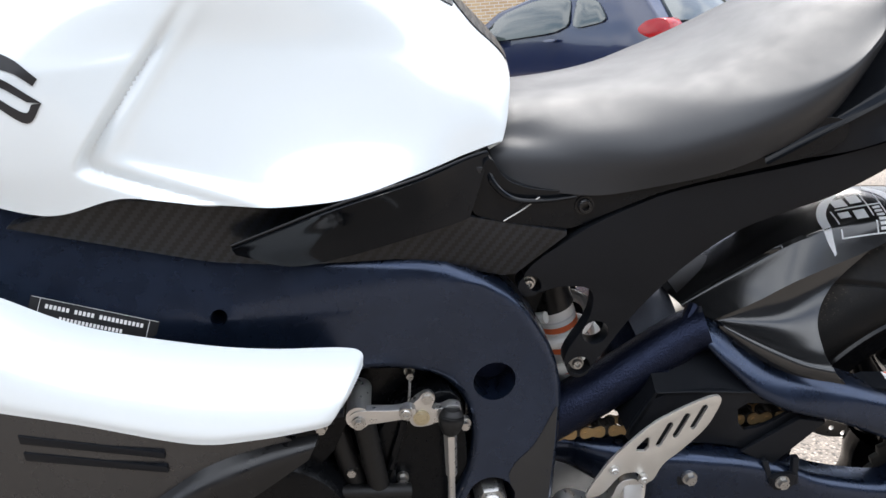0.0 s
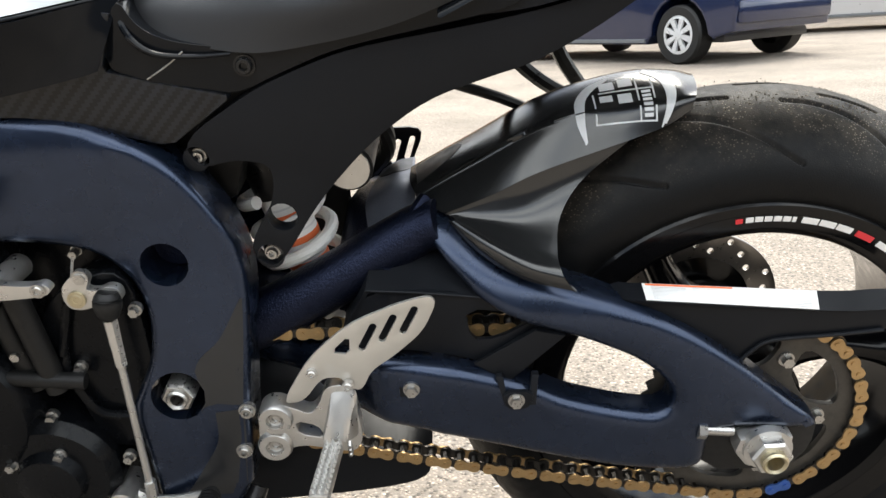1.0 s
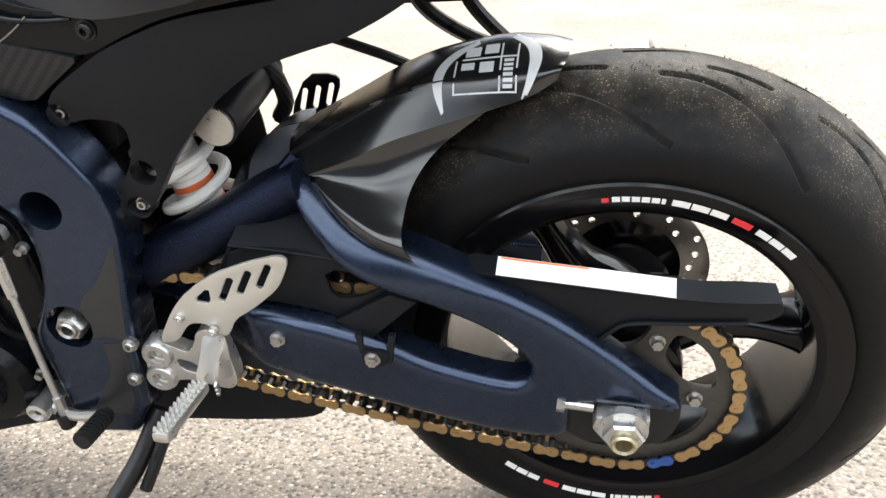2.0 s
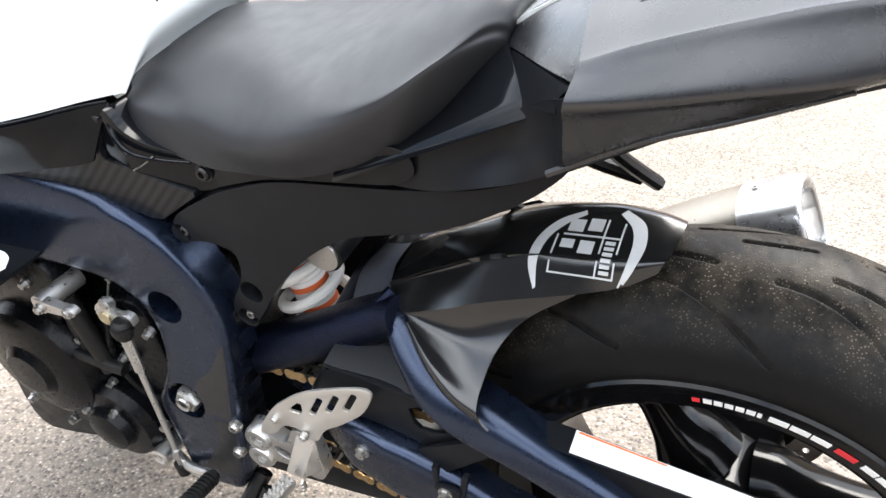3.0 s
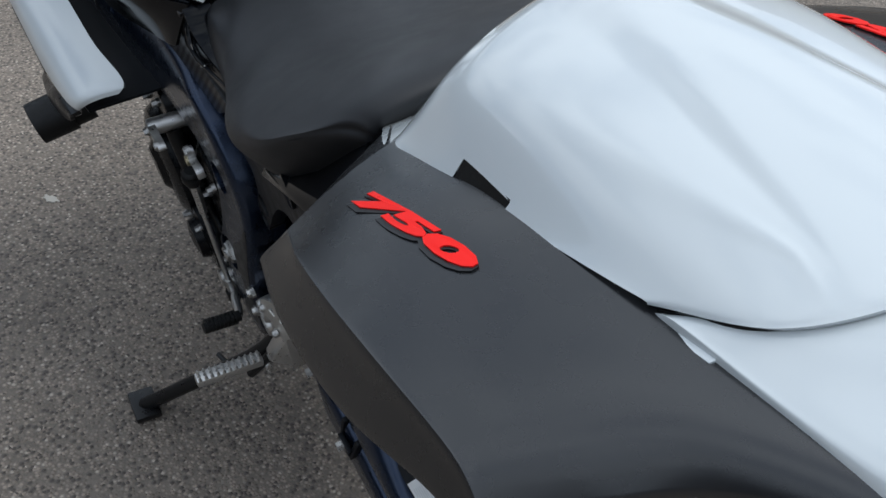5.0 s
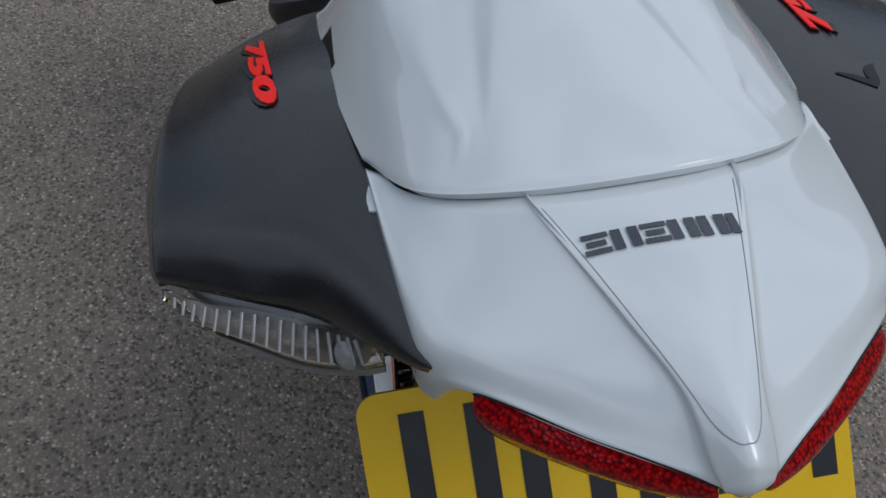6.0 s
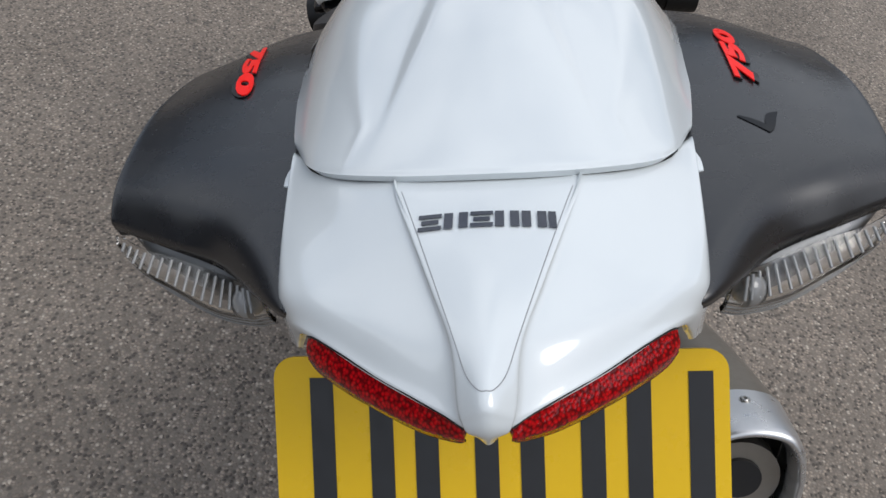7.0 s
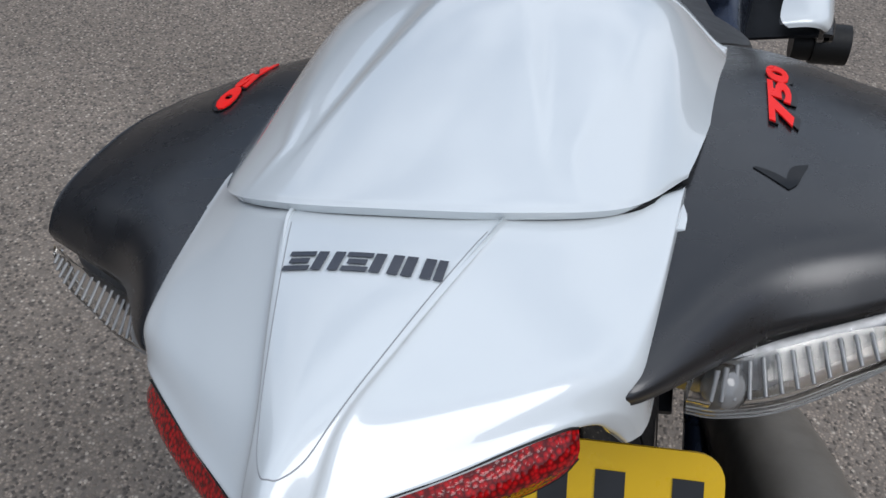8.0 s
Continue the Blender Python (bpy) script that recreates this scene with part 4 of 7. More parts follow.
def tyre_mesh():
    """A tyre as a fine ring, with curved tread grooves sunk into it."""
    na, nb = 1500, 241
    half = [(0.316, 0.0), (0.3145, 0.018), (0.309, 0.036), (0.299, 0.054), (0.285, 0.070), (0.269, 0.082), (0.253, 0.0885), (0.239, 0.0885), (0.228, 0.084), (0.221, 0.076)]
    line_ = [(r, -y) for r, y in reversed(half[1:])] + half
    fine_ = np.array([(v.x, v.y) for v in spline([(r, y, 0) for r, y in line_], 30)])
    far = np.concatenate([[0], np.cumsum(np.hypot(*np.diff(fine_, axis=0).T))])
    at_ = np.linspace(0, far[-1], nb)
    sect = np.stack([np.interp(at_, far, fine_[:, 0]), np.interp(at_, far, fine_[:, 1])], -1)
    run = np.concatenate([[0], np.cumsum(np.hypot(*np.diff(sect, axis=0).T))])
    run -= run[-1] / 2
    th = np.linspace(0, 2 * np.pi, na, endpoint=False)
    T, S = np.meshgrid(th, run, indexing="ij")
    deep = np.zeros_like(T)
    period = 2 * np.pi / 13
    for k in range(13):
        for side in (-1, 1):
            for t0, span_, s0, s1, width in ((0.0, 0.86, 0.100, 0.030, 0.0024), (0.42, 0.30, 0.020, 0.012, 0.0024)):
                u = np.linspace(0, 1, 110)
                gt = k * period + t0 * period + (0.5 * period if side > 0 else 0) + span_ * period * 1.25 * u ** 0.8
                gs = side * (s0 + (s1 - s0) * (1 - (1 - u) ** 2.3))
                lo, hi = gt.min() - 0.05, gt.max() + 0.05
                rows = np.where(((th - lo) % (2 * np.pi)) < (hi - lo))[0]
                d = np.full((len(rows), nb), 9.0)
                for a, s in zip(gt, gs):
                    da = (th[rows] - a + np.pi) % (2 * np.pi) - np.pi
                    d = np.minimum(d, np.hypot(da[:, None] * 0.31, run[None, :] - s))
                deep[rows] = np.maximum(deep[rows], np.exp(-(d / width) ** 3))
    R = sect[None, :, 0] - 0.0050 * deep
    X, Y, Z = R * np.cos(T), np.broadcast_to(sect[None, :, 1], T.shape), R * np.sin(T) + AXLE[1]
    co = np.stack([X, Y, Z], -1).reshape(-1, 3)
    i, j = np.meshgrid(np.arange(na), np.arange(nb - 1), indexing="ij")
    q = np.stack([i * nb + j, (i + 1) % na * nb + j, (i + 1) % na * nb + j + 1, i * nb + j + 1], -1).reshape(-1, 4)
    me = bpy.data.meshes.new("tyre")
    me.from_pydata(co.tolist(), [], q[:, ::-1].tolist())
    me.polygons.foreach_set("use_smooth", [True] * len(me.polygons))
    me.update()
    return me


part("tyre", tyre_mesh(), TYRE, wheel, "black road tyre with curved grooves and sandy grit on its crown")
# sand and small stones caught on the tread
rnd = random.Random(5)
grit = bmesh.new()
for _ in range(2600):
    a, y = rnd.uniform(radians(30), radians(150)), rnd.gauss(-0.012, 0.026)
    if abs(y) > 0.07 or rnd.random() > 0.35 + 0.65 * abs(math.sin(3.1 * a + 40 * y)):
        continue
    r = 0.3157 - 2.2 * y * y - 0.0006
    size = rnd.uniform(0.0003, 0.0008) if rnd.random() < 0.95 else rnd.uniform(0.0008, 0.0014)
    m = Matrix.Translation((r * math.cos(a), y, AXLE[1] + r * math.sin(a))) @ Matrix.Diagonal((size, size * rnd.uniform(0.6, 1.2), size * rnd.uniform(0.6, 1.2), 1)) @ Matrix.Rotation(rnd.uniform(0, 6), 4, "X")
    bmesh.ops.create_icosphere(grit, subdivisions=0, radius=1.0, matrix=m)
tagged(part("tyre_grit", grit, plain("sandy_grit", (0.115, 0.095, 0.072), 0.9, var=0.7, scale=260), wheel, "sandy grit and small stones on the tread"), kind="stuff")
part("hub", turned([(0.030, -0.075), (0.050, -0.072), (0.060, -0.055), (0.045, -0.035), (0.040, 0.035), (0.055, 0.060), (0.050, 0.075), (0.030, 0.075)], *AXLE, n=40), RIMBLACK, wheel)
for k in range(3):
    rows = []
    for r, w, d, lag in ((0.035, 0.046, 0.042, 8), (0.062, 0.040, 0.036, 7), (0.095, 0.024, 0.030, 5), (0.140, 0.0175, 0.028, 2), (0.178, 0.022, 0.036, 0), (0.198, 0.040, 0.046, 0)):
        a = radians(121 + 120 * k + lag)
        c, s = math.cos(a), math.sin(a)
        rows.append([(r * c - t * w * s, d * h, AXLE[1] + r * s + t * w * c) for t, h in ((-1, -0.3), (-0.55, -1), (0.55, -1), (1, -0.3), (1, 0.3), (0.55, 1), (-0.55, 1), (-1, 0.3), (-1, -0.3))])
    part("spoke", skin(rows, 5, 3, False, 0.0, angle=50), RIMBLACK, wheel)


def rim_marks(start, step, sizes, inner, outer):
    """Upright marks along the rim's left flange."""
    bm, a = bmesh.new(), radians(start)
    for w, gap in sizes:
        n = 5
        va, vb = [], []
        for k in range(n):
            t = a - radians(step) * w * k / (n - 1)
            for rr, out in ((inner, va), (outer, vb)):
                out.append(bm.verts.new((rr * math.cos(t), -0.0872 + (0.216 - rr) * 0.15, AXLE[1] + rr * math.sin(t))))
        for k in range(n - 1):
            bm.faces.new((va[k], va[k + 1], vb[k + 1], vb[k]))
        a -= radians(step) * (w + gap)
    bmesh.ops.recalc_face_normals(bm, faces=bm.faces[:])
    bmesh.ops.solidify(bm, geom=bm.faces[:], thickness=0.001)
    return bm


part("rim_band", turned([(0.2005, -0.0840), (0.2160, -0.0864), (0.2160, -0.0855), (0.2005, -0.0832)], *AXLE, n=96), RIMBLACK, wheel)
for base in (97, -77):
    part("rim_mark", rim_marks(base, 2.0, [(0.9, 0)], 0.2085, 0.2135), REDFILM, wheel, "red mark on the rim")
    part("rim_lettering", rim_marks(base - 2.6, 2.0, [(1, .22)] * 5 + [(.5, 0)], 0.2085, 0.2140), PAPER, wheel, "white block lettering on the rim")
    part("rim_lettering", rim_marks(base - 17.4, 2.0, [(2.2, .25)] * 3, 0.2082, 0.2146), PAPER, wheel, "white block lettering on the rim")
    part("rim_mark", rim_marks(base - 33, 2.0, [(2.6, 0)], 0.2082, 0.2146), REDFILM, wheel, "red mark on the rim")
    part("rim_lettering", rim_marks(base - 40, 2.0, [(1.9, .25)] * 3, 0.2082, 0.2146), PAPER, wheel, "white block lettering on the rim")

# sprocket, chain and guard
teeth = 45
prof = []
for k in range(teeth * 4):
    a = 2 * math.pi * k / (teeth * 4)
    r = 0.1095 + 0.0062 * (0.5 + 0.5 * math.cos(a * teeth))
    prof.append((r * math.cos(a), AXLE[1] + r * math.sin(a)))
cut = []
for k in range(5):
    a0 = 2 * math.pi * k / 5 + 0.5
    cut.append(corners_cut([(rr * math.cos(a0 + d), AXLE[1] + rr * math.sin(a0 + d)) for rr, d in ((0.060, -0.40), (0.094, -0.50), (0.098, 0.0), (0.094, 0.50), (0.060, 0.40), (0.054, 0.0))], 2))
sprocket = part("rear_sprocket", plate(prof, -0.1135, -0.1065, 0.0008, cut, 0), SPROCKET, bike, "worn steel rear sprocket, grey with road dirt")
for k in range(5):
    a = 2 * math.pi * (k + 0.5) / 5 + 0.5
    bolt("sprocket_nut", sprocket, 0.072 * math.cos(a), -0.1145, AXLE[1] + 0.072 * math.sin(a), 0.0075, 0.009)
part("sprocket_carrier", turned([(0.045, -0.100), (0.060, -0.096), (0.062, -0.075), (0.040, -0.070)], *AXLE, n=32), RIMBLACK, sprocket)


def chain_path():
    """The closed run of the chain round both sprockets."""
    r1, r2, c1, c2 = 0.0440, 0.1138, Vector((-0.645, 0.405)), Vector(AXLE)
    d = (c2 - c1).length
    tilt, open_ = math.atan2(c2.y - c1.y, c2.x - c1.x), math.asin((r2 - r1) / d)
    up, dn = tilt + math.pi / 2 + open_, tilt - math.pi / 2 - open_
    pts = []
    for k in range(61):
        a = dn + (up - dn) * k / 60
        pts.append(c2 + r2 * Vector((math.cos(a), math.sin(a))))
    for k in range(41):
        a = up + (dn + 2 * math.pi - up) * k / 40
        pts.append(c1 + r1 * Vector((math.cos(a), math.sin(a))))
    a, b = pts[-1], pts[0]
    sag = [a.lerp(b, k / 30) - Vector((0, 0.012 * math.sin(math.pi * k / 30))) for k in range(1, 30)]
    return pts + sag


loop = chain_path()
seg = [(loop[i], loop[(i + 1) % len(loop)]) for i in range(len(loop))]
lens_ = [(b - a).length for a, b in seg]
links = round(sum(lens_) / 0.015875 / 2) * 2
pitch = sum(lens_) / links


def along(s):
    s %= sum(lens_)
    for (a, b), l in zip(seg, lens_):
        if s <= l:
            return a.lerp(b, s / l)
        s -= l
    return seg[0][0]


def link_mesh(outer):
    half, ys = pitch / 2, ((-0.0105, -0.0085), (0.0085, 0.0105)) if outer else ((-0.0082, -0.0062), (0.0062, 0.0082))
    bms = []
    for y0, y1 in ys:
        bms.append(plate([(-half - 0.006, -0.004), (-half - 0.006, 0.004), (-half - 0.002, 0.0070), (-half + 0.003, 0.0066), (0, 0.0046), (half - 0.003, 0.0066), (half + 0.002, 0.0070), (half + 0.006, 0.004),
                          (half + 0.006, -0.004), (half + 0.002, -0.0070), (half - 0.003, -0.0066), (0, -0.0046), (-half + 0.003, -0.0066), (-half - 0.002, -0.0070)], y0, y1, 0, rounds=1))
    for x in (-half, half):
        c = bmesh.new()
        rod(c, (x, -0.0118 if outer else -0.006, 0), (x, 0.0118 if outer else 0.006, 0), 0.0026 if outer else 0.005, n=8)
        bms.append(c)
    return join(*bms)


chain = part("drive_chain", turned([(0.0425, -0.116), (0.0425, -0.104), (0.02, -0.104), (0.02, -0.116)], -0.645, 0.405, n=17), CHAINDARK, bike, "gold-plated drive chain with dark oiled rollers")
shapes = {}
for key, material in (("gold", GOLD), ("dark", CHAINDARK), ("blue", BLUED)):
    me = bpy.data.meshes.new("chain_link")
    c = link_mesh(key != "dark")
    shaded(c).to_mesh(me)
    c.free()
    me.materials.append(material)
    shapes[key] = me
for k in range(links):
    a, b = along(k * pitch), along((k + 1) * pitch)
    mid, ang = (a + b) / 2, math.atan2(b.y - a.y, b.x - a.x)
    ob = new("chain_link", shapes["blue" if k == 4 else "gold" if k % 2 == 0 else "dark"])
    ob.parent = chain
    ob.matrix_basis = Matrix.Translation((mid.x, -0.110, mid.y)) @ Matrix.Rotation(-ang, 4, "Y")

guard = part("chain_guard", join(
    plate([(-0.416, 0.445), (-0.384, 0.499), (-0.305, 0.491), (-0.275, 0.483), (-0.262, 0.471), (-0.206, 0.460), (-0.150, 0.4725), (-0.122, 0.4722), (0.045, 0.4502), (0.126, 0.4455), (0.136, 0.446), (0.138, 0.434), (0.126, 0.425), (0.091, 0.420), (0.004, 0.417), (-0.017, 0.405), (-0.030, 0.386),
           (-0.12, 0.452), (-0.197, 0.449), (-0.253, 0.392), (-0.283, 0.411), (-0.295, 0.416), (-0.332, 0.426), (-0.405, 0.434)], -0.137, -0.131, 0.0015,
          [corners_cut([(-0.292, 0.472), (-0.236, 0.463), (-0.224, 0.456), (-0.262, 0.436), (-0.287, 0.436)], 1)], 1),
    prism([(-0.412, -0.137, 0.447), (-0.384, -0.137, 0.499), (-0.379, -0.088, 0.516), (-0.412, -0.085, 0.450)], [(-0.408, -0.137, 0.446), (-0.381, -0.137, 0.496), (-0.376, -0.088, 0.513), (-0.408, -0.085, 0.448)], 0),
    prism([(-0.384, -0.1375, 0.499), (-0.270, -0.1375, 0.484), (-0.283, -0.088, 0.510), (-0.379, -0.088, 0.516)], [(-0.384, -0.1375, 0.496), (-0.270, -0.1375, 0.481), (-0.283, -0.088, 0.507), (-0.379, -0.088, 0.513)], 0),
    skin([[(-0.206, -0.1365, 0.460), (-0.206, -0.120, 0.461)], [(-0.150, -0.1375, 0.4728), (-0.150, -0.1165, 0.4785)], [(-0.122, -0.1420, 0.4725), (-0.122, -0.1165, 0.4775)], [(0.044, -0.1400, 0.4505), (0.044, -0.1275, 0.4650)],
          [(0.100, -0.1385, 0.4465), (0.100, -0.1260, 0.4625)], [(0.136, -0.1360, 0.4460), (0.130, -0.1230, 0.4590)]], 6, 6, False, 0.003)), MATT, bike, "matt black plastic chain guard")
part("guard_rib", tube([(-0.384, -0.1378, 0.4985), (-0.330, -0.1378, 0.4925), (-0.270, -0.1378, 0.4835)], 0.0016, 8), MATT, guard)
part("guard_rib", tube([(-0.030, -0.139, 0.389), (-0.016, -0.139, 0.4065), (0.004, -0.139, 0.4185), (0.060, -0.139, 0.421), (0.108, -0.139, 0.424)], 0.0022, 8), MATT, guard)
part("guard_panel", prism([(-0.286, -0.139, 0.411), (-0.253, -0.142, 0.391), (-0.196, -0.145, 0.447), (-0.225, -0.142, 0.452)], [(-0.286, -0.145, 0.413), (-0.253, -0.150, 0.393), (-0.198, -0.152, 0.445), (-0.226, -0.148, 0.450)], 0.001), MATT, guard)
for x0, x1 in ((-0.266, -0.257), (-0.231, -0.222)):
    part("guard_bracket", prism([(x0, -0.148, 0.404), (x0 + 0.007, -0.148, 0.404), (x1 + 0.003 if x0 < -0.25 else x1 - 0.006, -0.158, 0.376), (x0 + 0.008 if x0 < -0.25 else x0 - 0.004, -0.158, 0.376)],
                                [(x0, -0.155, 0.404), (x0 + 0.007, -0.155, 0.404), (x1 + 0.003 if x0 < -0.25 else x1 - 0.006, -0.166, 0.376), (x0 + 0.008 if x0 < -0.25 else x0 - 0.004, -0.166, 0.376)], 0.001), MATT, guard)
part("guard_bracket", plate([(-0.260, 0.392), (-0.230, 0.392), (-0.233, 0.374), (-0.247, 0.370), (-0.257, 0.374)], -0.166, -0.160, 0.001, rounds=1), MATT, guard)
bolt("guard_bolt", guard, -0.247, -0.166, 0.383, 0.0075, 0.007)
part("guard_bracket", prism([(-0.362, -0.140, 0.420), (-0.334, -0.140, 0.418), (-0.337, -0.150, 0.388), (-0.360, -0.150, 0.388)], [(-0.362, -0.146, 0.420), (-0.334, -0.146, 0.418), (-0.337, -0.156, 0.386), (-0.360, -0.156, 0.386)], 0.0015), MATT, guard)
bolt("guard_bolt", guard, -0.348, -0.157, 0.396, 0.0075, 0.007)
def on_guard(x0, x1, t0, t1, deep):
    """A patch on the guard's sloping shoulder between two x, and two shares of the label's height."""
    def corner(x, t, lift):
        k = (x + 0.122) / 0.166
        top = Vector((x, -0.1165 - 0.0115 * k, 0.4775 - 0.0125 * k))
        low = Vector((x, -0.1415 + 0.0012 * k, 0.4727 - 0.0220 * k))
        return top.lerp(low, t) + Vector((0, -0.45, 0.89)) * lift

    quad = ((x0, t0), (x1, t0), (x1, t1), (x0, t1))
    return prism([corner(x, t, 0.0002) for x, t in quad], [corner(x, t, 0.0010 + deep) for x, t in quad], 0)


label = part("warning_label", on_guard(-0.121, 0.043, 0.03, 0.97, 0.0), PAPER, guard, "white warning label with fine grey print")
b = []
for k in range(4):
    for r in range(9):
        x0 = -0.113 + 0.039 * k
        b.append(on_guard(x0, x0 + 0.033 - 0.008 * ((k * 5 + r * 3) % 3) / 2, 0.20 + 0.08 * r, 0.225 + 0.08 * r, 0.0002))
part("label_print", join(*b), GREYINK, label)
part("label_stripe", on_guard(-0.118, -0.036, 0.05, 0.13, 0.0003), ORANGE, label)

# rear hugger over the tyre
HUG = [
    [(-0.055, 0, 0.645), (-0.056, -0.020, 0.643), (-0.059, -0.036, 0.639), (-0.060, -0.040, 0.637), (-0.067, -0.052, 0.627)],
    [(-0.080, 0, 0.651), (-0.081, -0.026, 0.648), (-0.084, -0.046, 0.642), (-0.085, -0.0495, 0.639), (-0.092, -0.065, 0.617)],
    [(-0.125, 0, 0.652), (-0.125, -0.030, 0.648), (-0.126, -0.052, 0.640), (-0.127, -0.0555, 0.636), (-0.130, -0.077, 0.609)],
    [(-0.200, 0, 0.634), (-0.200, -0.034, 0.632), (-0.203, -0.063, 0.627), (-0.204, -0.0670, 0.623), (-0.213, -0.089, 0.588)],
    [(-0.280, 0, 0.594), (-0.280, -0.034, 0.593), (-0.277, -0.061, 0.590), (-0.276, -0.0650, 0.586), (-0.260, -0.091, 0.568)],
    [(-0.340, 0, 0.563), (-0.340, -0.034, 0.562), (-0.333, -0.062, 0.559), (-0.331, -0.0660, 0.557), (-0.306, -0.092, 0.552)],
]
for row, share in zip(HUG[:3], (0.42, 0.42, 0.30)):
    row[3] = tuple(Vector(row[2]).lerp(Vector(row[4]), share) + Vector((0, -0.004, 0.003)))
def hug_bend(p):
    """The right half is narrower and falls away."""
    return Vector((p.x, 0.5 * p.y, p.z - 0.14 * p.y)) if p.y > 0 else p


hugger = part("hugger", skin(HUG, 8, 6, True, 0.003, hug_bend), HUGPLASTIC, bike, "matt black rear hugger mudguard")
hug_tree = tree_of(hugger)
for s in (-1, 1):
    fan = [[(-0.306, -0.0915, 0.5515), (-0.260, -0.0905, 0.5675), (-0.213, -0.0885, 0.5875), (-0.130, -0.0765, 0.6085)],
           [(-0.302, -0.0915, 0.5500), (-0.263, -0.0930, 0.5580), (-0.226, -0.0935, 0.5650), (-0.175, -0.0890, 0.5770)],
           [(-0.299, -0.0940, 0.5490), (-0.263, -0.1000, 0.5470), (-0.233, -0.1050, 0.5460), (-0.198, -0.1090, 0.5500)],
           [(-0.297, -0.0965, 0.5478), (-0.263, -0.1150, 0.5385), (-0.231, -0.1290, 0.5310), (-0.204, -0.1380, 0.5280)],
           [(-0.297, -0.0990, 0.5472), (-0.263, -0.1290, 0.5340), (-0.229, -0.1490, 0.5220), (-0.202, -0.1570, 0.5170)],
           [(-0.299, -0.0990, 0.5466), (-0.270, -0.1270, 0.5270), (-0.235, -0.1490, 0.5130), (-0.197, -0.1620, 0.5080)],
           [(-0.303, -0.0965, 0.5460), (-0.276, -0.1190, 0.5220), (-0.238, -0.1440, 0.5060), (-0.190, -0.1630, 0.5000)]]
    rows = list(zip(*fan))
    part("hugger_skirt", skin([[(x, -s * y, z) for x, y, z in r] for r in rows], 8, 8, False, 0.002, hug_bend), HUGPLASTIC, hugger)
# the slot's dark inside is painted as an ink film on the closed shell
part("hugger_slot_shade", laid([([(-0.332, -0.047), (-0.316, -0.041), (-0.302, -0.034), (-0.292, -0.026), (-0.286, -0.016)], [(-0.334, -0.006), (-0.316, -0.005), (-0.303, -0.005), (-0.293, -0.007), (-0.2865, -0.013)])],
                         (0, 0, 0.70), (1, 0, 0), (0, 1, 0), hug_tree, 0.0005, 0.0004), INK, hugger, "dark patch painted as the shaded slot in the hugger's front")
o, u, v = (-0.134, -0.0455, 0.6265), (0.99, 0.05, 0.02), (0.02, 0.72, 0.69)
part("hugger_sticker", laid([
    ([(-0.036, -0.036), (-0.044, -0.014), (-0.043, 0.010), (-0.030, 0.030), (-0.008, 0.042)], [(-0.034, -0.034), (-0.036, -0.012), (-0.033, 0.010), (-0.022, 0.026), (-0.006, 0.038)]),
    ([(0.036, -0.030), (0.048, -0.008), (0.053, 0.014), (0.047, 0.034), (0.028, 0.046)], [(0.035, -0.028), (0.041, -0.006), (0.042, 0.014), (0.037, 0.029), (0.024, 0.041)]),
    bar(-0.026, -0.020, 0.032, -0.0185), bar(-0.026, -0.020, -0.0245, 0.016), bar(0.0305, -0.020, 0.032, 0.032), bar(0.0155, -0.020, 0.017, 0.034), bar(-0.020, 0.016, 0.032, 0.0175),
    bar(-0.020, 0.004, -0.008, 0.012), bar(-0.003, 0.000, 0.010, 0.012), bar(-0.018, 0.020, -0.004, 0.032), bar(0.000, 0.022, 0.013, 0.034),
], o, u, v, hug_tree, 0.0006, 0.0004, 6), SILVERFILM, hugger, "silver crescent sticker with worn block print")
part("sticker_print", laid([bar(0.0195, -0.016 + 0.0052 * k, 0.0280, -0.0128 + 0.0052 * k) for k in range(6)], o, u, v, hug_tree, 0.0012, 0.0003, 2), SILVERFILM, hugger)

# rear shock seen through the frame
b = bmesh.new()
coil = []
p0, p1 = Vector((-0.440, -0.040, 0.435)), Vector((-0.474, -0.040, 0.570))
ax = (p1 - p0).normalized()
e1 = ax.cross(Vector((0, 1, 0))).normalized()
e2 = ax.cross(e1)
for k in range(4 * 14 + 1):
    a = 2 * math.pi * k / 14 + 1.2
    coil.append(p0.lerp(p1, k / 56) + 0.0375 * (e1 * math.cos(a) + e2 * math.sin(a)))
shock = part("shock_body", shaded(rod(bmesh.new(), p0 - ax * 0.02, p0.lerp(p1, 0.95), 0.0225, n=28), 30), PAPER, bike, "white rear shock absorber with orange warning bands")
part("shock_spring", tube(coil, 0.0068, 10, 2, b), SPRINGWHITE, shock, "white painted coil spring")
for k in range(3):
    part("shock_band", shaded(rod(bmesh.new(), p0.lerp(p1, 0.36 + 0.2 * k), p0.lerp(p1, 0.41 + 0.2 * k), 0.0229, n=28), 30), ORANGE, shock)
    part("shock_print", shaded(rod(bmesh.new(), p0.lerp(p1, 0.45 + 0.2 * k), p0.lerp(p1, 0.465 + 0.2 * k), 0.0228, n=28), 30), GREYINK, shock)
part("shock_reservoir", tube([(-0.393, -0.084, 0.601), (-0.392, -0.020, 0.604), (-0.390, 0.045, 0.608)], 0.0235, 28), MATT, shock)
part("reservoir_cap", shaded(rod(bmesh.new(), (-0.3932, -0.0870, 0.6008), (-0.393, -0.0820, 0.601), 0.0205, n=32), 30), ALLOY, shock, "bare alloy reservoir cap")
